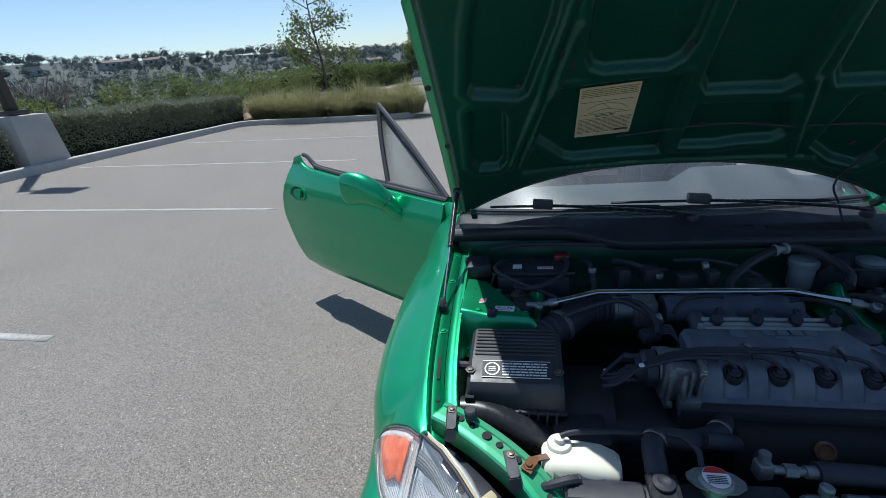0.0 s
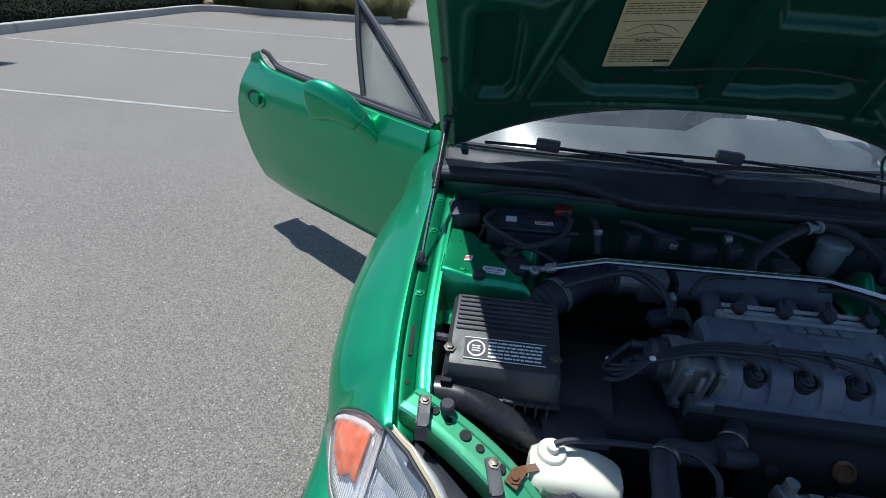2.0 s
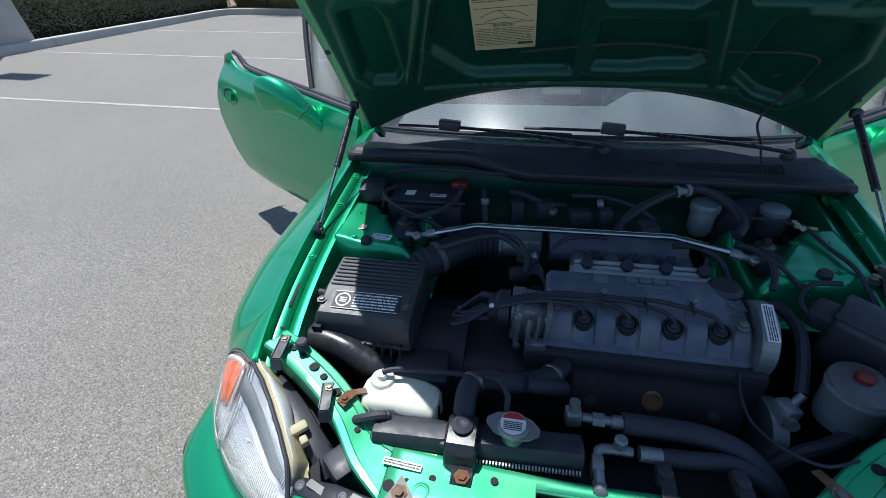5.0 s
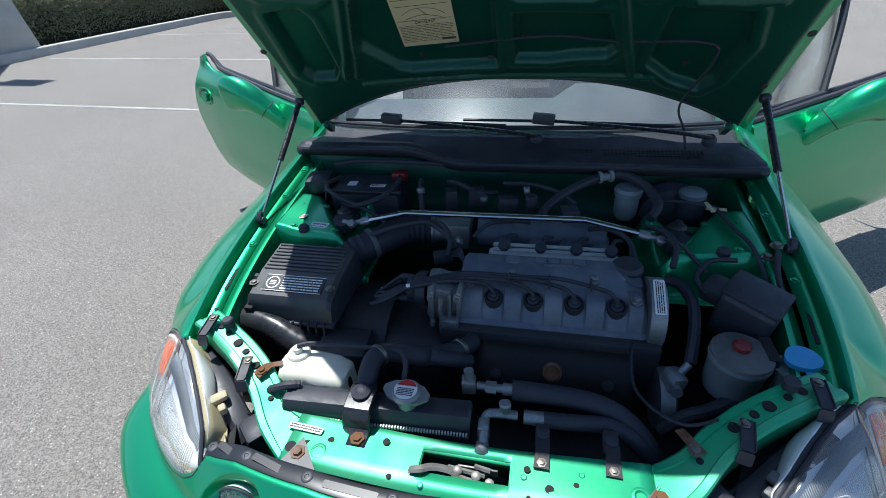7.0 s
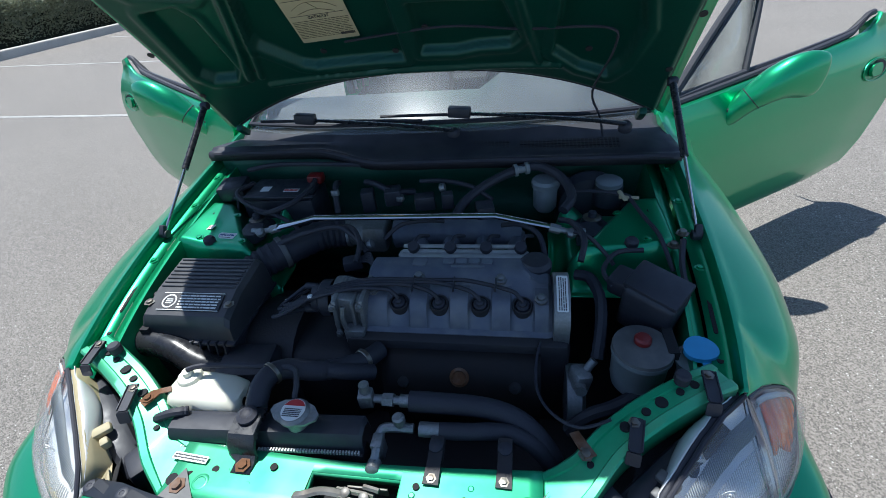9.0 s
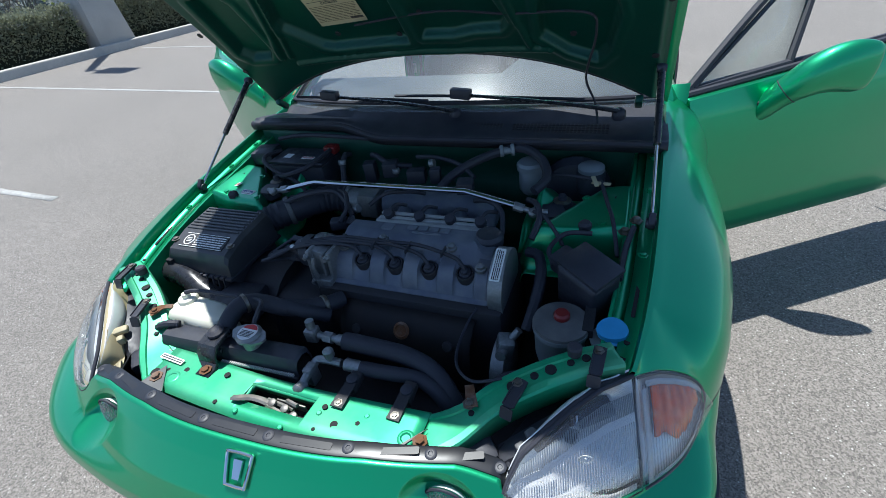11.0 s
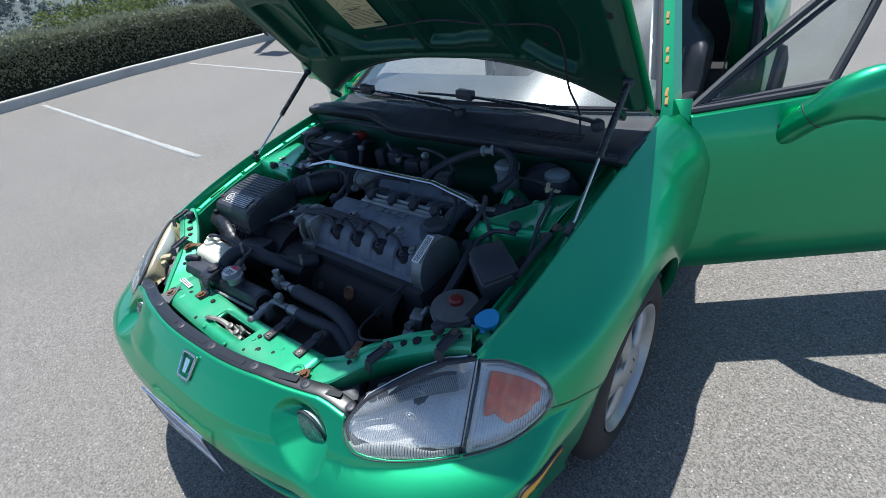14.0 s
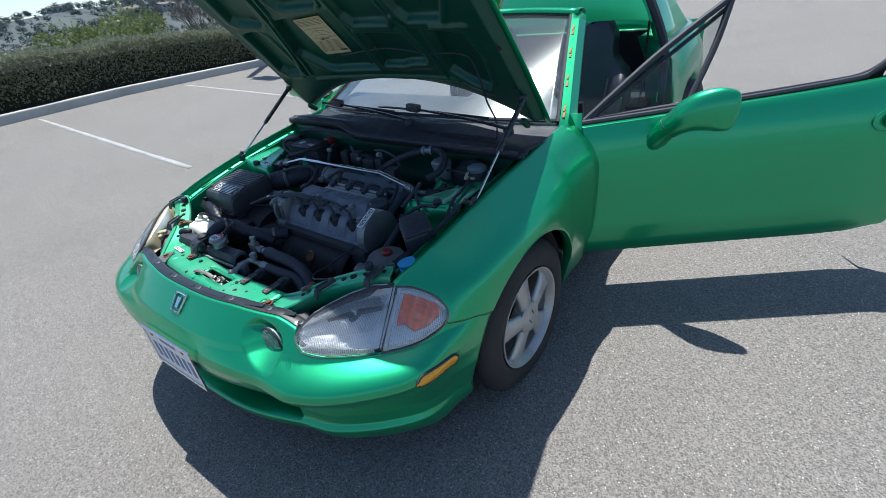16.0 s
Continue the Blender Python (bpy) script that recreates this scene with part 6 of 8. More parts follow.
def seat(x):
    """Bucket seat with side bolsters and a built-in headrest."""
    bm = bmesh.new()
    rows = []
    for k in np.linspace(-1, 1, 17):
        b = .045 * smooth(.55, .85, abs(k))
        w = x + .24 * k
        rows.append([(w, 1.98, .40), (w, 1.96, .50 + b), (w, 2.10, .535 + b), (w, 2.30, .515 + b), (w, 2.45, .50 + b), (w, 2.47, .40)])
    sheet(bm, rows)
    bmesh.ops.recalc_face_normals(bm, faces=bm.faces)
    st = part("seat", bm, LEATHER, car, "black leather bucket seat", thick=0.02)
    bm = bmesh.new()
    rows = []
    for q in np.linspace(0, 1, 16):
        z = .44 + .555 * q
        wide = interp(q, (0, .30, .52, .62, .70, .80, .93, 1), (.23, .245, .235, .20, .135, .118, .112, .085))
        row = []
        for k in np.linspace(-1, 1, 15):
            b = .055 * smooth(.55, .88, abs(k)) * (1 - smooth(.50, .62, q))
            row.append((x + wide * k, 2.44 + .22 * q - b, z))
        row += [(x + wide * k, 2.56 + .20 * q, z) for k in np.linspace(1, -1, 7)]
        row.append(row[0])
        rows.append(row)
    rows.append([(x + (p[0] - x) * .75, p[1] + .02, p[2] + .025) for p in rows[-1]])
    sheet(bm, rows)
    bmesh.ops.recalc_face_normals(bm, faces=bm.faces)
    part("seat_back", bm, LEATHER, st, "black leather seat back with headrest", sharp=70)
    bm = bmesh.new()
    for k in (-.55, .55):
        tube(bm, [(x + .235 * k, 2.43 + .22 * q - .006, .46 + .555 * q) for q in (0, .2, .35, .5)], .004, 5, 2)
    part("seam", bm, DASH, st)
    return st


seat(-.35)
seat(.36)
bm = bmesh.new()
tube(bm, [(.66, 2.66, 1.02), (.665, 2.62, .75), (.67, 2.55, .42)], .022, 4, 4, flat=.15)
tube(bm, [(-.66, 2.66, 1.02), (-.665, 2.62, .75), (-.67, 2.55, .42)], .022, 4, 4, flat=.15)
part("seat_belt", bm, CARPET, car, "black seat belts")
bm = bmesh.new()
box(bm, (0, 1.86, 1.165), (.20, .03, .055), (-15, 0, 0), .012)
part("rear_mirror", bm, BLACK, car, "black interior mirror")
# underside
bm = bmesh.new()
box(bm, (0, 2.2, .23), (1.35, 3.1, .05))
box(bm, (0, .62, .24), (1.0, .72, .03))
part("underside", bm, CARPET, car)
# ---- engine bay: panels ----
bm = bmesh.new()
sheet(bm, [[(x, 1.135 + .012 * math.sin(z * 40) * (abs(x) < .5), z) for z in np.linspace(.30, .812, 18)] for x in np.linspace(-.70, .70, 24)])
part("bulkhead", bm, BULK, car, "bulkhead behind the engine, its green darkened for shade", thick=0.003)
bm = bmesh.new()
sheet(bm, [[(x, y, .33 + .05 * noise.noise(Vector((x * 4, y * 4, 0)))) for y in np.linspace(.22, 1.12, 12)] for x in np.linspace(-.66, .66, 16)])
part("undertray", bm, DARK, car, "sooty undertray below the engine", thick=0.004)
bm = bmesh.new()
tube(bm, [(x, scuttle_front(x)[0] - .004, scuttle_front(x)[1] + .002) for x in np.linspace(-.71, .71, 30)], .0085, 8, 2)
part("scuttle_seal", bm, RUBBER, car, "black rubber bonnet seal")

# upper cross panel with latch opening
HOLE = (-.072, .095, .180, .226)
ARM = ((.34, .153, .262, .607), (.40, .212, .287, .617), (.455, .276, .337, .640), (.52, .326, .383, .660), (.60, .372, .425, .680), (.660, .400, .452, .688))


def arm_at(k):
    """Point of the arm's line: across, front, back, height."""
    j = min(int(k), len(ARM) - 2)
    p = [ARM[min(max(q, 0), len(ARM) - 1)] for q in (j - 1, j, j + 1, j + 2)]
    t = k - j
    return [.5 * (2 * p[1][n] + (p[2][n] - p[0][n]) * t + (2 * p[0][n] - 5 * p[1][n] + 4 * p[2][n] - p[3][n]) * t * t + (3 * p[1][n] - p[0][n] - 3 * p[2][n] + p[3][n]) * t ** 3) for n in range(4)]


def cross_panel():
    bm = bmesh.new()
    xs = sorted(set([-.34, .34, HOLE[0], HOLE[1]] + list(np.linspace(-.34, .34, 29).round(4))))

    def strip(x, f, b, z):
        return [(x, f - .006, z - .035), (x, f, z - .004), (x, f + .006, z)], [(x, b - .006, z), (x, b, z - .004), (x, b + .002, z - .045)]

    def zc(x, y):
        return .608 - .006 * smooth(.30, 0, abs(x)) + .004 * smooth(.05, .02, abs(y - .160)) * (abs(x) < .31)

    cols = []
    for x in xs:
        f, b = .143 + .012 * (abs(x) / .34) ** 2, .252 + .012 * (abs(x) / .34) ** 2
        a, c = strip(x, f, b, zc(x, 0))
        ys = [f + .014, HOLE[2], HOLE[3], b - .012]
        cols.append((x, a, ys, c))
    for (x0, a0, y0, c0), (x1, a1, y1, c1) in zip(cols, cols[1:]):
        inhole = HOLE[0] - 1e-4 <= x0 and x1 <= HOLE[1] + 1e-4
        r0 = a0 + [(x0, y, zc(x0, y)) for y in y0] + c0
        r1 = a1 + [(x1, y, zc(x1, y)) for y in y1] + c1
        if inhole:
            for lo, hi in ((0, 5), (5, len(r0))):
                sheet(bm, [r0[lo:hi], r1[lo:hi]])
        else:
            sheet(bm, [r0, r1])
    # lip round the opening
    for (ax_, ay), (bx, by) in (((HOLE[0], HOLE[2]), (HOLE[1], HOLE[2])), ((HOLE[1], HOLE[2]), (HOLE[1], HOLE[3])), ((HOLE[1], HOLE[3]), (HOLE[0], HOLE[3])), ((HOLE[0], HOLE[3]), (HOLE[0], HOLE[2]))):
        sheet(bm, [[(ax_, ay, .602), (ax_, ay, .580)], [(bx, by, .602), (bx, by, .580)]])
    for side in (-1, 1):
        rows = []
        for i in range(41):
            x, f, b, z = arm_at(i / 40 * (len(ARM) - 1))
            w = .5 * smooth(0, 8, i)
            nx = side * w * .030
            mid = (f + b) / 2
            rows.append([(side * x + nx, f - .002, z - .050), (side * x + nx, f, z - .004), (side * x + nx * .95, f + .004, z), (side * x + nx * .5, f + .014, z + .001), (side * x + nx * .42, f + .016, z - .003), (side * x - nx * .42, b - .016, z - .003), (side * x - nx * .5, b - .014, z + .001), (side * x - nx * .95, b - .004, z), (side * x - nx, b, z - .004), (side * x - nx, b + .002, z - .045)])
        sheet(bm, rows)
    bmesh.ops.remove_doubles(bm, verts=bm.verts, dist=.0005)
    bmesh.ops.recalc_face_normals(bm, faces=bm.faces)
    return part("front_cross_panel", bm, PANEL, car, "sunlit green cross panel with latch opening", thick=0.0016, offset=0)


cross = cross_panel()
bm = bmesh.new()
for x, y, r in ((-.30, .195, .008), (-.255, .210, .007), (-.145, .225, .007), (-.12, .160, .005), (.125, .215, .006), (.165, .185, .008), (.21, .20, .005), (.255, .195, .008), (.31, .18, .009), (.13, .165, .004), (.20, .16, .004), (-.33, .185, .011), (.345, .19, .010)):
    lathe(bm, (x, y, .607), (0, 0, 1), [(r, 0), (r, .0032)], 14)
for side in (-1, 1):
    for k, r in ((1.35, .006), (2.45, .010), (3.0, .008), (3.35, .011), (3.75, .007), (4.1, .008), (4.5, .006)):
        x, f, b, z = arm_at(k)
        lathe(bm, (side * x, (f + b) / 2 + .004, z - .006), (0, 0, 1), [(r, 0), (r, .0065)], 16)
part("panel_hole", bm, CARPET, cross)
bm = bmesh.new()
for x, y in ((-.27, .183), (.315, .198)):
    lathe(bm, (x, y, .608), (0, 0, 1), [(.017, 0), (.017, .003), (.014, .005), (.011, .005), (.008, .002)], 20)
for x, y in ((-.18, .19), (-.06, .155), (.06, .15), (.12, .20), (.22, .22), (-.225, .215)):
    lathe(bm, (x, y, .608), (0, 0, 1), [(.006, 0), (.004, .0018)], 10)
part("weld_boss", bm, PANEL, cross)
bm = bmesh.new()
plate(bm, rounded(.075, .014, .002), pose(-.315, .225, .6135, 2, 0, -4), .0008)
lb = part("paper_tag", bm, WHITE, cross, "small white printed tag")
print_bars("tag_print", pose(-.315, .225, .6145, 2, 0, -4), .07, .010, 2, INK, lb, 8)
# bonnet latch
LATCH = material("worn_latch_steel", (.24, .23, .21), .5, .6, spot=.6, spot_scale=50, dust=(.10, .05, .02), dust_amount=.4, dust_scale=60)
bm = bmesh.new()
sheet(bm, [[(x, y, z) for y, z in ((.168, .585), (.170, .545), (.228, .545), (.230, .585))] for x in (-.095, .0, .105)])
part("latch_well", bm, CARPET, cross)
bm = bmesh.new()
box(bm, (.035, .212, .583), (.075, .004, .020), bevel=.0015)
tube(bm, [(-.085, .178, .612), (-.065, .180, .617), (-.045, .192, .608), (-.02, .196, .600), (.0, .195, .594)], .0085, 6, 5, flat=.5)
latch = part("bonnet_latch", bm, LATCH, car, "worn steel bonnet latch")
bm = bmesh.new()
for a, b in (((-.02, .205, .592), (.05, .20, .590)), ((-.01, .19, .596), (.07, .18, .588)), ((.03, .21, .60), (.06, .205, .60))):
    tube(bm, [a, b], .005, 6, 2)
for c in ((.0, .198, .596), (.035, .194, .594), (.06, .186, .59)):
    lathe(bm, c, (0, -.2, 1), [(.009, 0), (.009, .006), (.005, .008)], 10)
part("latch_spring", bm, LATCH, latch)

# stays on the cross panel
for x, y, col in ((.150, .245, 0), (.275, .250, 0)):
    bm = bmesh.new()
    plate(bm, [(-.014, -.022), (.014, -.022), (.012, .040), (-.012, .040)], pose(x, y - .004, .6115, 2, 0, -2), .003)
    box(bm, (x, y + .045, .602), (.027, .045, .020), (10, 0, 0), .004)
    br = part("condenser_stay", bm, DARK, car, "black stay with screw")
    bm = bmesh.new()
    bolt(bm, (x, y - .016, .614), r=.0055, h=.004)
    part("stay_screw", bm, BOLT, br)
    bm = bmesh.new()
    lathe(bm, (x, y + .042, .613), (0, 0, 1), [(.013, 0), (.013, .006), (.007, .009)], 14)
    part("stay_grommet", bm, RUBBER, br)
for side in (-1, 1):
    for x, y, z, turn in ((.627, .405, .694, 4), (.494, .323, .660, 14)):
        bm = bmesh.new()
        m = pose(side * x, y - .012, z, 6, 0, -side * turn)
        plate(bm, rounded(.022, .062, .005), m, .003)
        for k in (-1, 1):
            plate(bm, rounded(.058, .006, .002), m @ pose(k * .0105, 0, .003, 90, 0, 90), .002)
        plate(bm, rounded(.024, .026, .004), m @ pose(0, -.036, -.012, 66, 0, 0), .003)
        b2 = part("lamp_bracket", bm, BLACK, car, "black headlamp bracket with bolt")
        bm = bmesh.new()
        bolt(bm, (side * x, y + .008, z + .005), r=.0062, h=.005)
        part("bracket_bolt", bm, BOLT, b2)
    bm = bmesh.new()
    lathe(bm, (side * .585, .408, .684), (0, 0, 1), [(.013, 0), (.014, .018), (.011, .022)], 14)
    part("rubber_stop", bm, RUBBER, car)
    # moulding between lamp and arm
    bm = bmesh.new()
    tube(bm, [(side * .655, .368, .612), (side * .58, .314, .598), (side * .51, .256, .576), (side * .46, .222, .545)], .026, 8, 5, flat=.7)
    box(bm, (side * .435, .235, .54), (.07, .08, .10), (0, 0, side * 40), .012)
    part("lamp_back_cover", bm, BLACK, car, "black moulding behind the headlamp")
    bm = bmesh.new()
    box(bm, (side * .540, .258, .618), (.040, .022, .016), (10, 0, -side * 46), .006)
    box(bm, (side * .520, .240, .608), (.016, .018, .022), (10, 0, -side * 46), .004)
    part("lamp_adjuster", bm, YELLOWED if side < 0 else PIN, car, "plastic headlamp adjuster")
    bm = bmesh.new()
    sheet(bm, [[body(s, z, side, -.06 - .10 * smooth(2.2, 3, s)) for z in (.30, .40, .50, .58)] for s in np.linspace(2.3, 5.9, 14)])
    part("wing_void", bm, CARPET, car, thick=.003)
# rusty tabs
bm = bmesh.new()
plate(bm, [(-.012, -.014), (.012, -.014), (.010, .020), (.026, .038), (.014, .044), (-.012, .014)], pose(-.458, .319, .648, 6, 4, -30), .003)
tb = part("rusty_tab", bm, RUST, car, "rusty steel tab with bolt")
bm = bmesh.new()
bolt(bm, (-.458, .319, .651), r=.007)
part("tab_bolt", bm, RUST, tb)
bm = bmesh.new()
plate(bm, [(-.014, -.03), (.014, -.03), (.011, .06), (-.011, .06)], pose(.412, .296, .630, -10, 4, 24) @ Matrix.Diagonal((.8, .62, 1, 1)), .003)
tb = part("earth_strap_tab", bm, RUST, car, "rusty earth strap tab")
bm = bmesh.new()
bolt(bm, (.412, .285, .632), r=.008)
part("tab_bolt", bm, BOLT, tb)
for x, s in ((-.306, 1), (.345, -1)):
    bm = bmesh.new()
    plate(bm, [(-.035, -.028), (.045 * s, -.03), (.0, .035)], pose(x, .170 if s > 0 else .190, .613, 0, 0, 6 * s), .003)
    g = part("rail_gusset", bm, PIN, car, "small grey corner plate")
    bm = bmesh.new()
    bolt(bm, (x, .172 if s > 0 else .197, .616), r=.009, h=.008)
    part("gusset_bolt", bm, RUST, g)

# strut towers
def tower_z(x, y):
    """Pressed panel over the suspension: a flat shelf, a hollow for the strut mount, rounded edges."""
    x = abs(x)
    d = (y - .76) * .57 - (x - .45) * .823
    z = .724 + .012 * smooth(.56, .655, x) + .004 * smooth(.80, .90, y)
    z -= .046 * smooth(-.004, .026, d) * (1 - smooth(.10, .15, d))
    z -= .11 * smooth(.762, .722, y - .10 * (x - .5)) + .030 * smooth(.955, 1.0, y) + .10 * smooth(.995, 1.04, y)
    return z - .10 * smooth(.425, .385, x)


for side in (-1, 1):
    bm = bmesh.new()
    sheet(bm, [[(side * x, y, tower_z(x, y)) for y in np.linspace(.70, 1.06, 61)] for x in np.linspace(.375, .654, 48)])
    if side < 0:
        bmesh.ops.reverse_faces(bm, faces=bm.faces)
    tw = part("strut_tower", bm, PAINT, car, "green suspension tower with a flat pressed shelf", sharp=80, thick=.0015, offset=-1)
    bm = bmesh.new()
    lathe(bm, (side * .486, .905, .680), (0, 0, 1), [(.046, 0), (.044, .010), (.030, .016), (.027, .024), (.026, .034), (.012, .036), (.010, .052), (.004, .054)], 28)
    part("strut_mount", bm, BLACK, tw, "black strut top mount")
    bm = bmesh.new()
    lathe(bm, (side * .486, .905, .712), (0, 0, 1), [(.024, 0), (.024, .004), (.016, .007), (.0, .007)], 24, cap=False)
    part("mount_cup", bm, BOLT, tw, "grey steel mount cup")
    bm = bmesh.new()
    for x, y in ((.466, .775), (.600, .785), (.550, .905)):
        bolt(bm, (side * x, y, tower_z(x, y)), r=.008, h=.006)
    part("tower_nut", bm, PAINT, tw)
    bm = bmesh.new()
    lathe(bm, (side * .560, .772, tower_z(.56, .772) - .002), (0, 0, 1), [(.016, 0), (.016, .012), (.011, .018), (.0, .019)], 18, cap=False)
    part("tower_grommet", bm, RUBBER, tw, "black rubber stop")
    bm = bmesh.new()
    for x, y, r in ((.520, .778, .006), (.505, .775, .004), (.640, .800, .005), (.625, .900, .007)):
        lathe(bm, (side * x, y, tower_z(x, y) - .002), (0, 0, 1), [(r, 0), (r, .003)], 14)
    part("panel_hole", bm, CARPET, tw)
# stickers on the sunny tower
bm = bmesh.new()
m1 = pose(-.525, .800, tower_z(.525, .800) + .0012, 1, -1, -6)
plate(bm, rounded(.058, .027, .004), m1, .0008)
st1 = part("refrigerant_sticker", bm, WHITE, car, "white sticker with blue lettering")
words("sticker_text", "HFC134a", .0125, m1 @ pose(0, .003, .001), INKBLUE, st1)
print_bars("sticker_print", m1 @ pose(0, -.008, .001), .04, .004, 1, INK, st1, 4)
bm = bmesh.new()
m2 = pose(-.598, .835, tower_z(.598, .835) + .0015, 1, -7, -4)
plate(bm, rounded(.034, .022, .002), m2, .0008)
st2 = part("inspection_sticker", bm, WHITE, car, "small white printed sticker")
print_bars("sticker_print", m2 @ pose(0, 0, .001), .028, .016, 3, INKRED, st2, 5)

# strut brace
bm = bmesh.new()
tube(bm, [(-.385, .826, .732), (-.26, .835, .762), (.235, .838, .764), (.375, .83, .735)], .0125, 10, 1, flat=.62)
bar = part("strut_brace", bm, STEEL, car, "polished steel strut brace across the bay", sharp=50)
for side in (-1, 1):
    bm = bmesh.new()
    cyl(bm, (side * .372, .827, .735), (side * .398, .825, .729), .0125, n=8)
    tube(bm, [(side * .395, .825, .730), (side * .425, .823, .725), (side * .46, .83, .722)], .008, 8, 3)
    lathe(bm, (side * .425, .815, .722), (0, -.4, .9), [(.013, 0), (.013, .012), (.008, .016)], 8)
    part("brace_end", bm, ALLOY, bar)
    bm = bmesh.new()
    plate(bm, [(-.03, -.03), (.02, -.03), (.036, .0), (.02, .036), (-.03, .03)], pose(side * .47, .84, .690), .030)
    part("brace_foot", bm, BLACK, bar)

# ---- engine ----
engine = bmesh.new()
box(engine, (.15, .66, .47), (.52, .26, .30), bevel=.02)
box(engine, (-.25, .64, .44), (.34, .28, .26), bevel=.05, seg=3)
lathe(engine, (-.30, .62, .46), (-1, 0, 0), [(.15, -.05), (.15, .08), (.11, .12), (.05, .13)], 24)
part("engine_block", engine, DARK, car, "dark oily engine block and gearbox")

# valve cover: a stepped lid with plug wells
def cover_section(x):
    """Profile across the cover, from the front flange over the top to the back."""
    cut = smooth(.30, .345, x)
    back = .722 - .040 * cut
    top = .722 - .012 * cut
    return [(.555, .606), (.556, .622), (.566, .628), (.574, .655), (.590, .682), (.604, .690), (.640, .698 - .004 * cut), (.655, .712 - .006 * cut), (back - .045, top), (back - .006, top - .002), (back, top - .012), (back + .004, .63)]


PLUGS = (.020, .115, .210, .305)


def scallop(x):
    """How far the front face is cut back round a plug well."""
    d = min(abs(x - p) for p in PLUGS)
    return math.sqrt(max(0, 1 - (d / .027) ** 2))


bm = bmesh.new()
rows = []
for x in np.linspace(-.058, .362, 169):
    k = scallop(x)
    row = []
    for i, (y, z) in enumerate(cover_section(x)):
        cut = (0, 0, .2, .7, 1, .8, 0, 0, 0, 0, 0, 0)[i] * k
        row.append((x, y + .016 * cut, z - (.010 if i > 3 else .004) * cut))
    rows.append(row)
ends = [[(rows[i][0][0] + dx, .555 + (y - .555) * .96 + .004, z - .012 if z > .64 else z) for (_, y, z) in rows[i]] for i, dx in ((0, -.010), (-1, .010))]
low = [[(e[0][0] + dx, y, .60) for (_, y, z) in e] for e, dx in zip(ends, (-.002, .002))]
sheet(bm, [low[0], ends[0]] + rows + [ends[1], low[1]])
bmesh.ops.recalc_face_normals(bm, faces=bm.faces)
cover = part("valve_cover", bm, COVER, car, "grey crackle-finish valve cover with raised bars", sharp=30)
bm = bmesh.new()
box(bm, (.152, .553, .606), (.44, .016, .010), bevel=.003)
part("cover_flange", bm, ALLOY, cover)
for x in PLUGS:
    bm = bmesh.new()
    lathe(bm, (x, .598, .678), (0, -.30, .95), [(.0225, -.020), (.0225, .003), (.021, .005), (.0185, .004), (.0175, -.012)], 28, cap=False)
    part("plug_well", bm, DARK, cover)
    bm = bmesh.new()
    lathe(bm, (x, .598, .678), (0, -.30, .95), [(.0165, -.012), (.0165, .000), (.014, .004), (.009, .005), (.008, .011), (.005, .013), (.0, .0135)], 26, cap=False)
    part("plug_cap", bm, RUBBER, cover, "black rubber spark plug cap")
bm = bmesh.new()
for c in ((.345, .60, .694), (-.045, .62, .692), (.062, .652, .708), (.255, .652, .705)):
    lathe(bm, c, (0, -.15, 1), [(.014, 0), (.014, .006), (.009, .007), (.009, .014), (.004, .016)], 12)
part("cover_nut", bm, ALLOY, cover)
bm = bmesh.new()
for k in range(4):
    plate(bm, rounded(.026, .020, .004), pose(.128 + .031 * k, .700, .7215, -1, 0, 0), .0035)
plate(bm, rounded(.080, .007, .002), pose(.176, .680, .7215, -1, 0, 0), .003)
plate(bm, rounded(.034, .030, .006), pose(.058, .694, .7215, -1, 0, 0), .0035)
part("raised_bar", bm, WORN, cover)
bm = bmesh.new()
lathe(bm, (.335, .708, .690), (0, 0, 1), [(.036, 0), (.038, .010), (.038, .024), (.030, .034), (.0, .036)], 24, cap=False)
part("oil_filler_cap", bm, BLACK, cover, "black oil filler cap")
# cam gear cover
bm = bmesh.new()
out = [(.084 * math.cos(a), .084 * math.sin(a)) for a in np.linspace(-.3, math.pi + .3, 22)] + [(-.062, -.15), (.045, -.16)]
plate(bm, out, frame_on((.372, .630, .642), (0, 1, 0), (0, .05, 1)), .034)
bmesh.ops.bevel(bm, geom=[e for e in bm.edges if len(e.link_faces) == 2 and e.calc_face_angle(0) > .9], offset=.006, segments=2, affect="EDGES")
gc = part("timing_cover", bm, ALLOY, car, "scuffed grey timing cover with a label")
bm = bmesh.new()
ml = [frame_on((.389, .630 - .0845 * math.cos(a), .642 + .0845 * math.sin(a)), (1, 0, 0), (0, math.sin(a), math.cos(a))) for a in (1.15,)]
plate(bm, rounded(.024, .085, .003), ml[0], .001)
tl = part("timing_label", bm, WHITE, gc)
print_bars("timing_print", ml[0] @ pose(0, 0, .0011, 0, 0, 90), .078, .018, 4, INK, tl, 12)
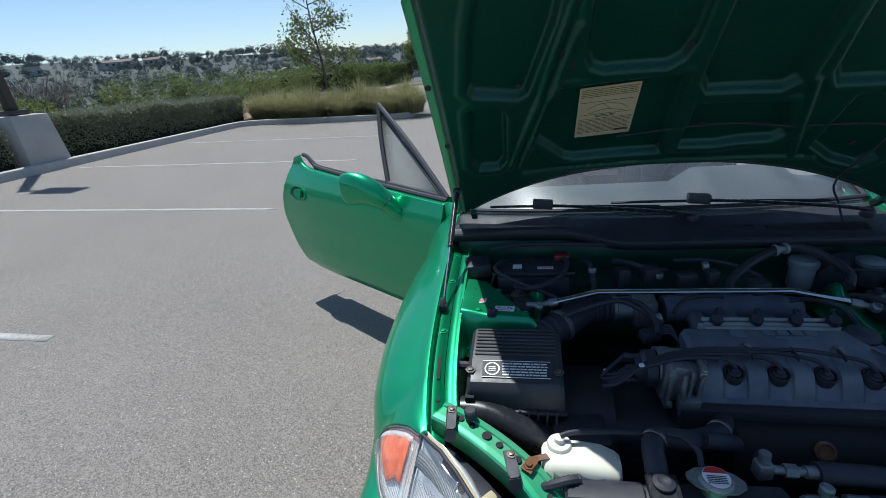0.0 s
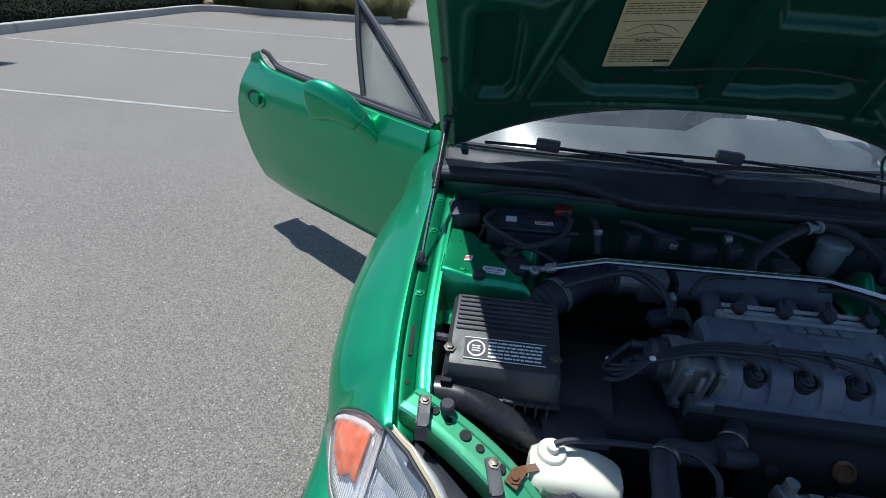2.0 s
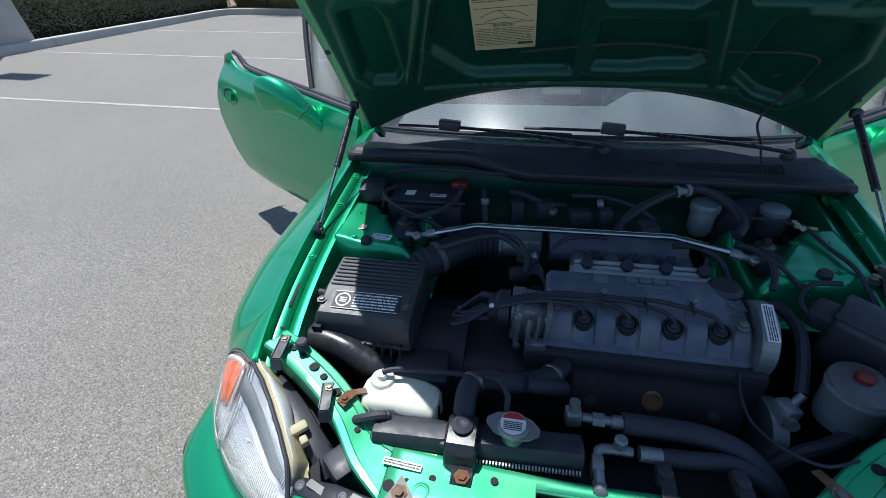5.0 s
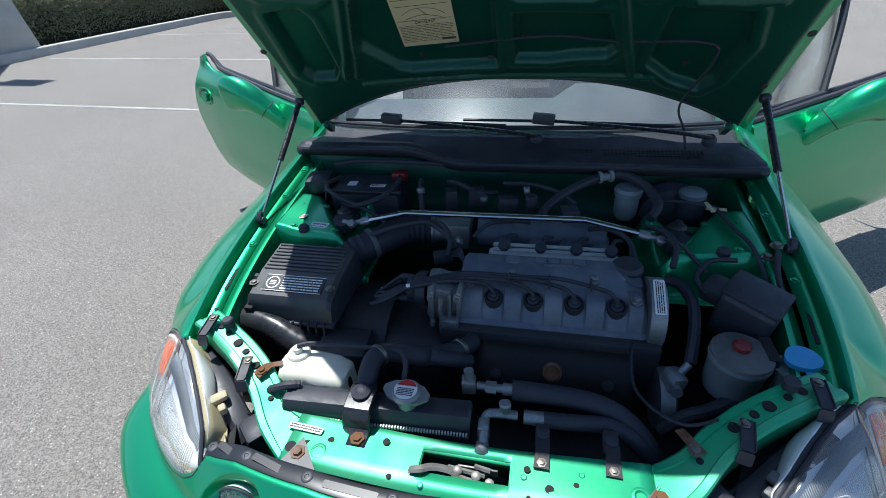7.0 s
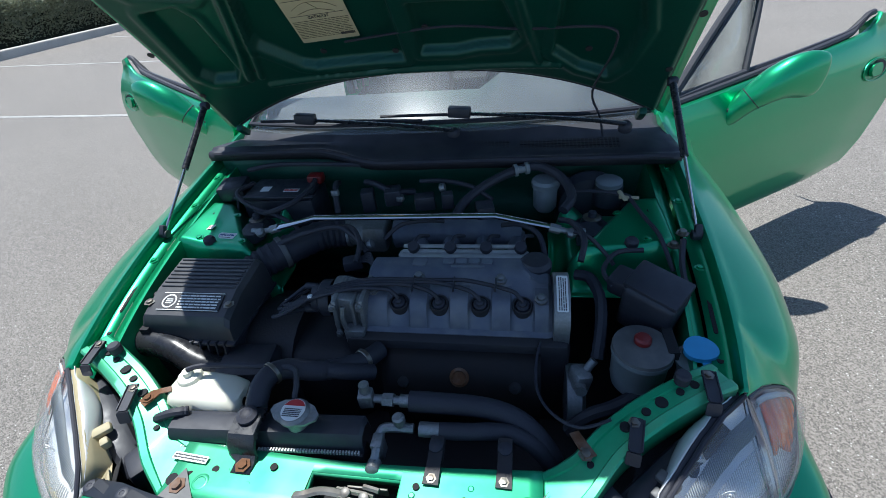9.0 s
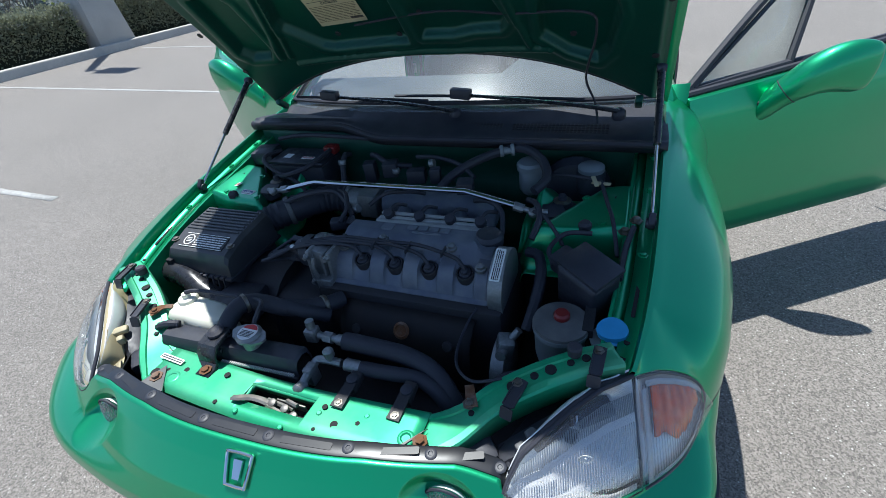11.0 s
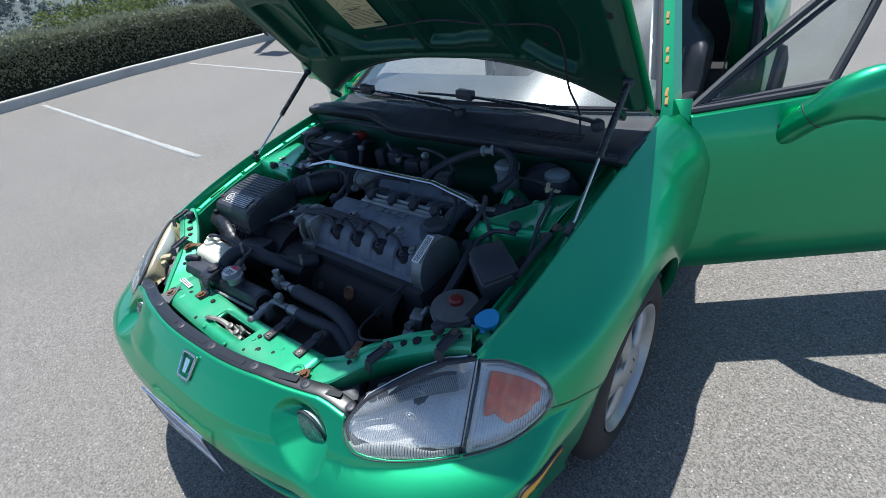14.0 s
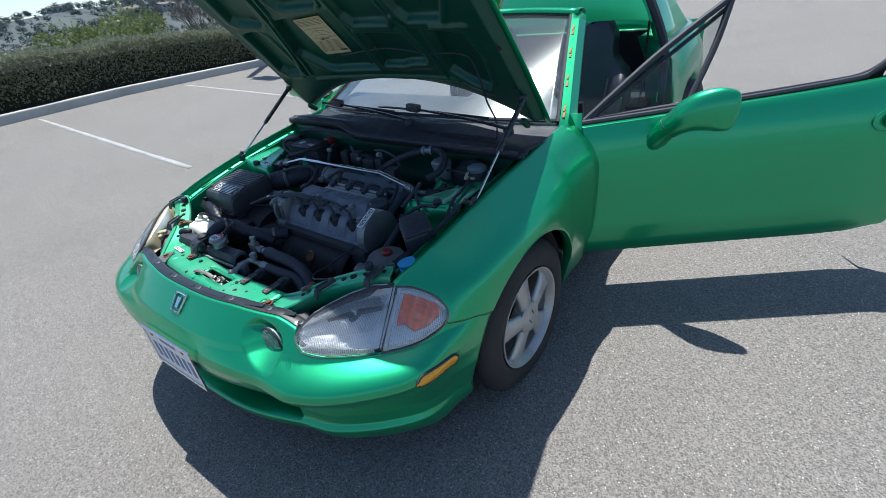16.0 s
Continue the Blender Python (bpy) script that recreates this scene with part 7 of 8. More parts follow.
# distributor, coil leads
bm = bmesh.new()
box(bm, (-.105, .615, .655), (.075, .085, .10), (0, 8, 0), .008)
lathe(bm, (-.07, .635, .66), (-1, 0, 0), [(.042, 0), (.042, .04), (.05, .045), (.05, .075)], 20)
box(bm, (-.085, .555, .61), (.05, .03, .05), (0, 0, 0), .006)
for x, w, h in ((-.062, .012, .125), (-.084, .010, .105), (-.128, .012, .118)):
    box(bm, (x, .606, .652), (w, .098, h), (0, 4, 0), .004)
for x, y, z in ((-.062, .556, .70), (-.062, .556, .606), (-.128, .558, .695), (-.128, .558, .612)):
    lathe(bm, (x, y + .002, z), (0, -1, 0), [(.009, 0), (.009, .006), (.006, .007), (.006, .013), (.0, .013)], 10)
tube(bm, [(-.100, .553, .70), (-.104, .545, .66), (-.098, .551, .61)], .006, 7, 4)
dz = part("distributor", bm, ALLOY, car, "grey distributor with black cap")
bm = bmesh.new()
lathe(bm, (-.150, .622, .665), (-1, 0, 0), [(.046, 0), (.046, .025), (.036, .034), (.034, .05), (.0, .052)], 20, cap=False)
for a in range(5):
    b_ = math.tau * a / 5
    cyl(bm, (-.19, .622 + .028 * math.cos(b_), .665 + .028 * math.sin(b_)), (-.222, .622 + .03 * math.cos(b_), .665 + .03 * math.sin(b_)), .009)
part("distributor_cap", bm, BLACK, dz)
bm = bmesh.new()
box(bm, (-.135, .735, .685), (.05, .035, .03), (0, 0, 20), .005)
part("loom_plug", bm, RUBBER, dz)
bm = bmesh.new()
for k in range(6):
    tube(bm, [(-.115, .73 + .004 * k, .69), (-.085, .725 + .004 * k, .695 + .003 * k), (-.065, .70, .672)], .0026, 5, 4)
part("loom_wire", bm, RUBBER, dz)
for i, x in enumerate(PLUGS):
    bm = bmesh.new()
    b_ = math.tau * i / 5
    y_ = .606 + .0085 * i
    reach = [(k, y_, .7165 + .0012 * i) for k in np.arange(-.03, x - .055, .07)]
    tube(bm, [(-.222, .622 + .03 * math.cos(b_), .665 + .03 * math.sin(b_)), (-.268 - .012 * (i % 2), .600 - .016 * i, .664), (-.245, .575 - .010 * i, .682), (-.165, .585 + .006 * i, .704), (-.09, y_ - .004, .713)] + reach + [(x - .030, .604 + .002 * i, .713), (x - .008, .599, .703), (x, .5955, .692)], .0050, 7, 5)
    part("plug_lead", bm, RUBBER, cover, "black plug lead")
bm = bmesh.new()
for x in (.055, .150, .245):
    box(bm, (x, .620, .7185), (.004, .046 - .06 * max(x - .1, 0), .012), (0, 0, 0), .0015)
part("lead_clip", bm, BLACK, cover)
bm = bmesh.new()
box(bm, (-.190, .583, .7015), (.012, .0108, .0108), (0, -12, 6), .003)
box(bm, (-.268, .600, .669), (.0108, .0108, .009), (0, 0, 0), .003)
part("lead_tag", bm, WHITE, cover)

# inlet side: fuel rail, plenum, injectors, inlet hose
bm = bmesh.new()
box(bm, (.155, .752, .694), (.33, .030, .028), (-12, 0, 0), .005)
for y, z in ((.735, .709), (.752, .7125), (.769, .716)):
    box(bm, (.156, y, z), (.312, .011, .007), (8, 0, 0), .0025)
part("fuel_rail", bm, CRIMP, car, "bright cast fuel rail")
bm = bmesh.new()
for x in (.03, .125, .215, .30):
    lathe(bm, (x, .765, .705), (0, -.5, .86), [(.012, -.02), (.012, .012), (.016, .016), (.014, .03)], 12)
    tube(bm, [(x, .752, .728), (x + .01, .785, .735), (x + .03, .81, .72)], .005, 6, 4)
part("injector_plug", bm, RUBBER, car, "black injector plugs")
bm = bmesh.new()
tube(bm, [(-.06, .90, .665), (.05, .905, .668), (.20, .905, .668), (.30, .90, .66)], .042, 14, 4)
manifold = part("inlet_manifold", bm, COVER, car, "grey cast inlet manifold")
bm = bmesh.new()
for x in (.02, .11, .20, .29):
    tube(bm, [(x, .90, .66), (x, .84, .655), (x, .77, .62)], .024, 10, 4)
part("inlet_runner", bm, COVER, manifold)
bm = bmesh.new()
box(bm, (-.115, .905, .665), (.07, .09, .085), (0, 0, 0), .012)
lathe(bm, (-.14, .905, .665), (-1, 0, 0), [(.038, 0), (.038, .05), (.042, .052), (.042, .07)], 18)
part("throttle_body", bm, ALLOY, car, "grey throttle body")
bm = bmesh.new()
tube(bm, [(-.21, .905, .665), (-.28, .88, .672), (-.36, .80, .672), (-.42, .745, .660), (-.44, .70, .645)], .041, 16, 8, ribs=.004)
part("inlet_hose", bm, RUBBER, car, "black ribbed inlet hose")
bm = bmesh.new()
lathe(bm, (-.365, .795, .672), Vector((-.7, -.7, -.05)), [(.046, -.008), (.048, -.006), (.048, .006), (.046, .008)], 24, cap=False)
part("hose_clip", bm, PIN, car)

# air cleaner
air = bmesh.new()
bx0, bx1, by0, by1 = -.598, -.384, .506, .710
rows = []
for x in np.linspace(bx0, bx1, 24):
    rows.append([(x, by0 - .006, .625), (x, by0, .672), (x, by0 + .012, .690), (x, .590, .7115), (x, by1 - .012, .722), (x, by1, .712), (x, by1 + .004, .64)])
e0 = [(bx0 - .010, y, z - .012 if z > .63 else z) for _, y, z in rows[0]]
e1 = [(bx1 + .010, y, z - .012 if z > .63 else z) for _, y, z in rows[-1]]
sheet(air, [[(bx0 - .014, y, .62) for _, y, z in rows[0]], e0] + rows + [e1, [(bx1 + .014, y, .62) for _, y, z in rows[-1]]])
bmesh.ops.recalc_face_normals(air, faces=air.faces)
ac = part("air_cleaner", air, DUSTY, car, "black ribbed air cleaner box with printed label", sharp=30)
bm = bmesh.new()
for k in range(8):
    y = .598 + .0135 * k
    box(bm, ((bx0 + bx1) / 2, y, interp(y, (.59, .69), (.7125, .7225))), (.204, .0068, .006), (6, 0, 0), .0015, 1)
part("lid_rib", bm, DUSTY, ac)
bm = bmesh.new()
box(bm, (-.491, .608, .55), (.215, .20, .14), bevel=.015)
box(bm, (-.491, .606, .622), (.246, .232, .010), bevel=.003)
for k in range(10):
    box(bm, (-.587 + .0215 * k, .494, .612), (.004, .020, .036), (-14, 0, 0))
part("lower_box", bm, BLACK, ac)
bm = bmesh.new()
for x in (-.600, -.385):
    tube(bm, [(x, .52, .63), (x - .006 if x < -.5 else x + .006, .54, .66), (x, .55, .69)], .004, 5, 4)
    bolt(bm, (x, .55, .70), r=.008)
part("spring_clip", bm, BOLT, ac)
ml = frame_on((-.488, .5535, .7025), (1, 0, 0), (0, .078, .0225))
bm = bmesh.new()
plate(bm, rounded(.165, .048, .004), ml, .0006)
al = part("filter_label", bm, INK, ac, "black label with pale print")
bm = bmesh.new()
lathe(bm, ml @ Vector((-.058, .0, .001)), ml.to_3x3() @ Vector((0, 0, 1)), [(.019, 0), (.019, .0006), (.0155, .0006), (.0155, 0)], 22, cap=False)
plate(bm, [(-.083, -.0245), (.083, -.0245), (.083, -.0230), (-.083, -.0230)], ml, .0012)
plate(bm, [(-.083, .0230), (.083, .0230), (.083, .0245), (-.083, .0245)], ml, .0012)
part("label_frame", bm, WHITE, al)
print_bars("label_print", ml @ pose(.022, 0, .0008), .11, .040, 5, WHITE, al, 15, tall=.45)
print_bars("label_print", ml @ pose(-.058, 0, .0008), .018, .016, 3, WHITE, al, 16)
# fresh air duct
bm = bmesh.new()
tube(bm, [(-.655, .500, .605), (-.60, .502, .612), (-.53, .488, .605), (-.47, .470, .585), (-.40, .46, .56)], .036, 16, 7)
lathe(bm, (-.662, .500, .604), (1, 0, 0), [(.040, 0), (.040, .012), (.036, .014)], 18)
part("air_duct", bm, GLOSS, car, "shiny black fresh air duct")
bm = bmesh.new()
box(bm, (-.34, .475, .565), (.13, .10, .07), (0, 0, 6), .012)
part("resonator", bm, BLACK, car, "black resonator box")
bm = bmesh.new()
tube(bm, [(-.675, .60, .665), (-.64, .605, .67), (-.60, .60, .672)], .010, 8, 8, ribs=.002)
part("drain_hose", bm, RUBBER, car)

# coolant bottle
bm = bmesh.new()
rows = []
for x, a in ((-.432, .6), (-.427, .9), (-.41, 1), (-.36, 1), (-.31, 1), (-.283, .94), (-.274, .7)):
    y0, y1 = .360 - .042 * a, .360 + .042 * a
    zt = .646 - .012 * smooth(-.36, -.27, x) + .008 * (a > .95)
    rows.append([(x, y0, .56), (x, y0, zt - .015), (x, y0 + .012, zt - .002), (x, .352, zt), (x, y1 - .012, zt - .002), (x, y1, zt - .015), (x, y1, .56)])
first = [(rows[0][0][0] - .001, .352 + (p[1] - .352) * .3, .60 + (p[2] - .60) * .6) for p in rows[0]]
last = [(rows[-1][0][0] + .001, .352 + (p[1] - .352) * .3, .60 + (p[2] - .60) * .6) for p in rows[-1]]
sheet(bm, [first] + rows + [last])
bmesh.ops.recalc_face_normals(bm, faces=bm.faces)
cb = part("coolant_bottle", bm, TANK, car, "yellowed white plastic coolant bottle", sharp=60)
bm = bmesh.new()
lathe(bm, (-.395, .375, .638), (0, 0, 1), [(.021, 0), (.021, .008), (.025, .009), (.026, .018), (.023, .023), (.011, .025), (.010, .036), (.0, .037)], 24, cap=False)
part("bottle_cap", bm, TANK, cb)
bm = bmesh.new()
tube(bm, [(-.393, .376, .677), (-.365, .385, .680), (-.31, .395, .675), (-.22, .40, .672), (-.16, .395, .676), (-.136, .36, .680), (-.134, .338, .668), (-.132, .328, .655)], .0058, 7, 6)
part("overflow_hose", bm, RUBBER, cb)
bm = bmesh.new()
tube(bm, [(-.455, .30, .60), (-.42, .29, .632), (-.385, .295, .645), (-.36, .305, .64)], .0085, 8, 6, ribs=.0018)
part("loom_sleeve", bm, RUBBER, cb)

# radiator
bm = bmesh.new()
for x0, x1 in ((-.385, -.245), (-.205, .005)):
    rows = []
    for x in np.linspace(x0, x1, 10):
        rows.append([(x, .255 + .045 * (x + .385) / .39 * .4, .588), (x, .258 + .018 * (x + .385) / .39, .618), (x, .268 + .018 * (x + .385) / .39, .634), (x, .292 + .018 * (x + .385) / .39, .638), (x, .312 + .018 * (x + .385) / .39, .628), (x, .318 + .018 * (x + .385) / .39, .59)])
    c0 = [(x0 - .006, .288 + (p[1] - .288) * .8, .60 + (p[2] - .60) * .8) for p in rows[0]]
    c1 = [(x1 + .006, .288 + (p[1] - .288) * .8, .60 + (p[2] - .60) * .8) for p in rows[-1]]
    sheet(bm, [c0] + rows + [c1])
box(bm, (-.225, .290, .610), (.06, .05, .04), bevel=.006)
bmesh.ops.recalc_face_normals(bm, faces=bm.faces)
rad = part("radiator", bm, BLACK, car, "black radiator top tank with crimped edge", sharp=45)
bm = bmesh.new()
box(bm, (-.19, .285, .44), (.40, .035, .30), bevel=.004)
part("radiator_core", bm, DARK, rad)
bm = bmesh.new()
for k in range(66):
    x = -.385 + .39 * k / 65
    if -.255 < x < -.195:
        continue
    box(bm, (x, .2490 + .018 * (x + .385) / .39, .604), (.0030, .006, .0065), (0, 0, 0))
part("crimp_tab", bm, CRIMP, rad)
bm = bmesh.new()
lathe(bm, (-.120, .302, .652), (0, 0, 1), [(.022, -.02), (.022, .008), (.030, .011), (.030, .016), (.0265, .020), (.025, .022), (.0, .0225)], 30, cap=False)
plate(bm, [(-.032, -.021), (0, -.029), (.032, -.021), (.049, -.006), (.049, .006), (.032, .021), (0, .029), (-.032, .021), (-.049, .006), (-.049, -.006)], pose(-.120, .302, .6625, 0, 0, -8), .005)
bmesh.ops.bevel(bm, geom=[e for e in bm.edges if len(e.link_faces) == 2 and e.calc_face_angle(0) > 1.2 and e.verts[0].co.z > .662], offset=.0012, segments=1, affect="EDGES")
rc = part("radiator_cap", bm, ALLOY, car, "steel radiator cap with printed top")
bm = bmesh.new()
lathe(bm, (-.120, .302, .6745), (0, 0, 1), [(.0235, 0), (.0235, .0006), (.0, .0006)], 24, cap=False)
part("cap_print", bm, WHITE, rc)
print_bars("cap_lines", pose(-.120, .296, .6755), .034, .019, 5, INK, rc, 18)
bm = bmesh.new()
plate(bm, [(.0225 * math.cos(a), .0225 * math.sin(a)) for a in np.linspace(.4, math.pi - .4, 12)], pose(-.120, .302, .6752), .0006)
part("cap_warning", bm, INKRED, rc)
bm = bmesh.new()
tube(bm, [(-.215, .305, .625), (-.215, .330, .655), (-.212, .375, .668), (-.185, .41, .655), (-.12, .425, .635), (-.05, .47, .615), (-.02, .52, .60)], .0215, 14, 6)
tube(bm, [(-.10, .42, .645), (-.06, .43, .63), (-.02, .455, .60)], .018, 10, 4)
rh = part("radiator_hose", bm, RUBBER, car, "black rubber top hose with clamps")
bm = bmesh.new()
lathe(bm, (-.206, .388, .666), Vector((.4, .8, -.1)), [(.0235, -.004), (.025, -.003), (.025, .004), (.0235, .005)], 22, cap=False)
lathe(bm, (-.045, .478, .612), Vector((.5, .8, -.2)), [(.0235, -.006), (.026, -.004), (.026, .004), (.0235, .006)], 22, cap=False)
part("hose_clamp", bm, BOLT, rh)
bm = bmesh.new()
rows = []
for y, z in ((.206, .610), (.228, .611), (.238, .618), (.244, .642), (.256, .656), (.285, .660), (.312, .660)):
    rows.append([(-.240 if y > .235 else -.224, y, z - .006), (-.236 if y > .235 else -.222, y, z), (-.186 if y > .235 else -.186, y, z), (-.182 if y > .235 else -.184, y, z - .006)])
sheet(bm, rows)
rb = part("radiator_stay", bm, GLOSS, car, "black pressed radiator stay", thick=0.003)
bm = bmesh.new()
bolt(bm, (-.203, .220, .614), r=.009, h=.006)
part("stay_bolt", bm, RUST, rb)
bm = bmesh.new()
lathe(bm, (-.212, .290, .662), (0, 0, 1), [(.020, 0), (.020, .005), (.012, .010), (.006, .006)], 20)
part("stay_grommet", bm, RUBBER, rb)

# air conditioning lines
bm = bmesh.new()
box(bm, (-.006, .372, .625), (.030, .028, .036), (0, 0, 8), .004)
cyl(bm, (-.006, .374, .643), (-.006, .376, .664), .0105)
cyl(bm, (.012, .372, .625), (.085, .370, .626), .009)
lathe(bm, (.030, .371, .625), (1, 0, 0), [(.014, 0), (.014, .022)], 6)
lathe(bm, (.066, .3705, .626), (1, 0, 0), [(.013, 0), (.013, .02)], 12)
acl = part("refrigerant_fitting", bm, ALLOY, car, "grey refrigerant fittings")
bm = bmesh.new()
tube(bm, [(.038, .250, .600), (.038, .275, .606), (.036, .300, .605), (.045, .318, .612), (.10, .322, .610)], .0095, 8, 5)
box(bm, (.036, .290, .592), (.022, .03, .05), (0, 0, 0), .004)
lathe(bm, (.112, .322, .610), (1, 0, 0), [(.0145, 0), (.0145, .04)], 14)
lathe(bm, (.075, .321, .615), (0, 0, 1), [(.007, 0), (.007, .012), (.012, .014), (.012, .030), (.008, .034)], 14)
lathe(bm, (.038, .246, .600), (0, -1, .3), [(.013, -.012), (.013, .01), (.006, .014)], 14)
part("service_valve", bm, ALLOY, acl)
bm = bmesh.new()
tube(bm, [(.085, .370, .626), (.13, .372, .624), (.24, .375, .612), (.31, .36, .590), (.36, .325, .545), (.375, .30, .48)], .021, 12, 6)
part("insulated_hose", bm, RUBBER, acl, "thick black foam-covered hose")
bm = bmesh.new()
tube(bm, [(.150, .322, .609), (.20, .326, .606), (.28, .336, .596), (.335, .322, .570), (.37, .30, .52)], .0165, 12, 6)
part("rubber_hose", bm, RUBBER, acl)

# exhaust shield, belts, pump
bm = bmesh.new()
rows = []
for x in np.linspace(-.01, .345, 18):
    b = .012 * math.sin(x * 40)
    rows.append([(x, .545, .598), (x, .505 + b * .3, .590), (x, .472, .560 + b * .2), (x, .455, .50), (x, .460, .40)])
sheet(bm, rows)
sh = part("exhaust_shield", bm, SHIELD, car, "dark stained exhaust heat shield", thick=0.003)
bm = bmesh.new()
lathe(bm, (.168, .475, .572), (0, -.75, .6), [(.022, 0), (.016, .004), (.010, -.004)], 18)
part("sensor_hole", bm, RUST, sh)
bm = bmesh.new()
for x in (.04, .29):
    lathe(bm, (x, .468, .555), (0, -.8, .5), [(.014, 0), (.012, .004), (.006, .005)], 14)
part("shield_bolt", bm, DARK, sh)
bm = bmesh.new()
box(bm, (.425, .49, .57), (.038, .045, .055), (0, 12, 20), .008)
cyl(bm, (.425, .47, .575), (.425, .45, .58), .012)
cyl(bm, (.44, .50, .59), (.455, .51, .61), .009)
lathe(bm, (.40, .50, .50), (1, 0, 0), [(.07, 0), (.07, .03), (.05, .04)], 24)
part("steering_pump", bm, ALLOY, car, "grey steering pump and pulley")
bm = bmesh.new()
tube(bm, [(.345, .545, .62), (.335, .50, .61), (.335, .43, .605), (.36, .365, .625), (.405, .33, .64), (.46, .345, .648)], .0032, 6, 6)
part("earth_wire", bm, RUBBER, car)
bm = bmesh.new()
tube(bm, [(.43, .72, .67), (.462, .70, .675), (.478, .64, .665), (.475, .58, .63), (.465, .53, .59)], .013, 8, 6, ribs=.001)
part("pump_hose", bm, RUBBER, car, "black pump hose")
bm = bmesh.new()
tube(bm, [(.545, .47, .56), (.49, .44, .55), (.44, .42, .545), (.40, .41, .50)], .014, 8, 5)
part("return_hose", bm, RUBBER, car)

# reservoirs on the near side wing
bm = bmesh.new()
lathe(bm, (.545, .512, .55), (0, 0, 1), [(.050, 0), (.054, .02), (.056, .085), (.060, .090), (.060, .100), (.052, .104)], 32)
pr = part("steering_reservoir", bm, FROST, car, "cloudy steering fluid bottle with red cap")
bm = bmesh.new()
lathe(bm, (.545, .512, .652), (0, 0, 1), [(.060, 0), (.058, .006), (.030, .010), (.0, .010)], 32, cap=False)
part("bottle_lid", bm, PIN, pr)
bm = bmesh.new()
lathe(bm, (.545, .520, .661), (0, 0, 1), [(.017, 0), (.017, .010), (.013, .015), (.0, .016)], 26, cap=False)
part("red_cap", bm, RED, pr, "red screw cap")
bm = bmesh.new()
lathe(bm, (.640, .500, .54), (0, 0, 1), [(.030, 0), (.030, .08), (.036, .10)], 24)
wr = part("washer_bottle", bm, FROST, car, "washer bottle neck with blue cap")
bm = bmesh.new()
plate(bm, [(.031 * math.cos(a) * (1 + .15 * math.cos(a)), .028 * math.sin(a)) for a in np.linspace(0, math.tau, 26)[:-1]] , pose(.645, .503, .660, 8, -6, -30), .012)
bmesh.ops.bevel(bm, geom=[e for e in bm.edges if e.calc_face_angle(0) > 1], offset=.005, segments=3, affect="EDGES")
box(bm, (.652, .472, .658), (.014, .010, .005), (0, 0, 0), .002)
part("blue_cap", bm, BLUE, wr, "bright blue flip cap")
bm = bmesh.new()
box(bm, (.585, .625, .66), (.115, .085, .13), (8, 6, -38), .014, 3)
box(bm, (.530, .672, .69), (.055, .06, .05), (10, 0, -38), .010)
rl = part("relay_box", bm, BLACK, car, "dull black relay box")
bm = bmesh.new()
box(bm, (.588, .622, .726), (.118, .088, .012), (8, 6, -38), .005)
part("relay_lid", bm, BLACK, rl)
bm = bmesh.new()
tube(bm, [(.505, .655, .69), (.488, .695, .705), (.52, .735, .725), (.58, .74, .73)], .006, 6, 6)
tube(bm, [(.43, .80, .74), (.462, .775, .742), (.500, .74, .715), (.515, .72, .70)], .005, 6, 5)
tube(bm, [(.43, 1.0, .74), (.50, .985, .748), (.575, .955, .752), (.585, .93, .750), (.603, .86, .744), (.622, .78, .742), (.640, .70, .70)], .0052, 8, 5)
tube(bm, [(.668, .76, .745), (.655, .70, .72), (.650, .62, .70)], .007, 6, 5)
part("wiring_loom", bm, RUBBER, car, "taped black wiring loom")
bm = bmesh.new()
box(bm, (.580, .942, .753), (.050, .012, .004), (4, -4, -14), .0015)
box(bm, (.564, .946, .756), (.012, .040, .004), (14, 0, 22), .0015)
part("loom_clip", bm, YELLOWED, car, "tan plastic loom clip")
bm = bmesh.new()
for c in ((.672, .785, .745), (.650, .76, .728)):
    bolt(bm, c, r=.009, h=.010)
part("tower_bolt", bm, BOLT, car)

# brake and clutch reservoirs, servo
bm = bmesh.new()
lathe(bm, (.37, 1.045, .655), (0, 0, 1), [(.024, 0), (.034, .015), (.035, .075), (.030, .082)], 24)
br = part("clutch_reservoir", bm, FROST, car, "cloudy fluid reservoir with grey cap")
bm = bmesh.new()
lathe(bm, (.37, 1.045, .735), (0, 0, 1), [(.040, 0), (.041, .016), (.034, .024), (.0, .026)], 24, cap=False)
part("reservoir_cap", bm, FROST, br)
bm = bmesh.new()
lathe(bm, (.545, 1.04, .68), (0, 0, 1), [(.040, 0), (.040, .055), (.036, .062)], 24)
lathe(bm, (.50, 1.095, .655), (0, -1, .05), [(.10, 0), (.105, .02), (.09, .045), (.04, .055)], 30)
b2 = part("brake_servo", bm, BLACK, car, "black brake servo and reservoir")
bm = bmesh.new()
lathe(bm, (.545, 1.04, .740), (0, 0, 1), [(.037, 0), (.037, .012), (.028, .018), (.0, .018)], 24, cap=False)
part("brake_cap", bm, FROST, b2)
bm = bmesh.new()
tube(bm, [(.12, .915, .715), (.14, .955, .735), (.20, 1.0, .765), (.28, 1.045, .785), (.35, 1.06, .79), (.41, 1.02, .775), (.435, .95, .755), (.41, .90, .74)], .0135, 9, 6)
hv = part("vacuum_hose", bm, RUBBER, car, "black vacuum hose with clip")
bm = bmesh.new()
lathe(bm, (.30, 1.05, .788), Vector((1, .3, .05)), [(.016, -.022), (.018, -.02), (.018, -.012), (.012, -.010), (.012, .010), (.018, .012), (.018, .02), (.016, .022)], 16, cap=False)
part("check_valve", bm, FROST, hv)

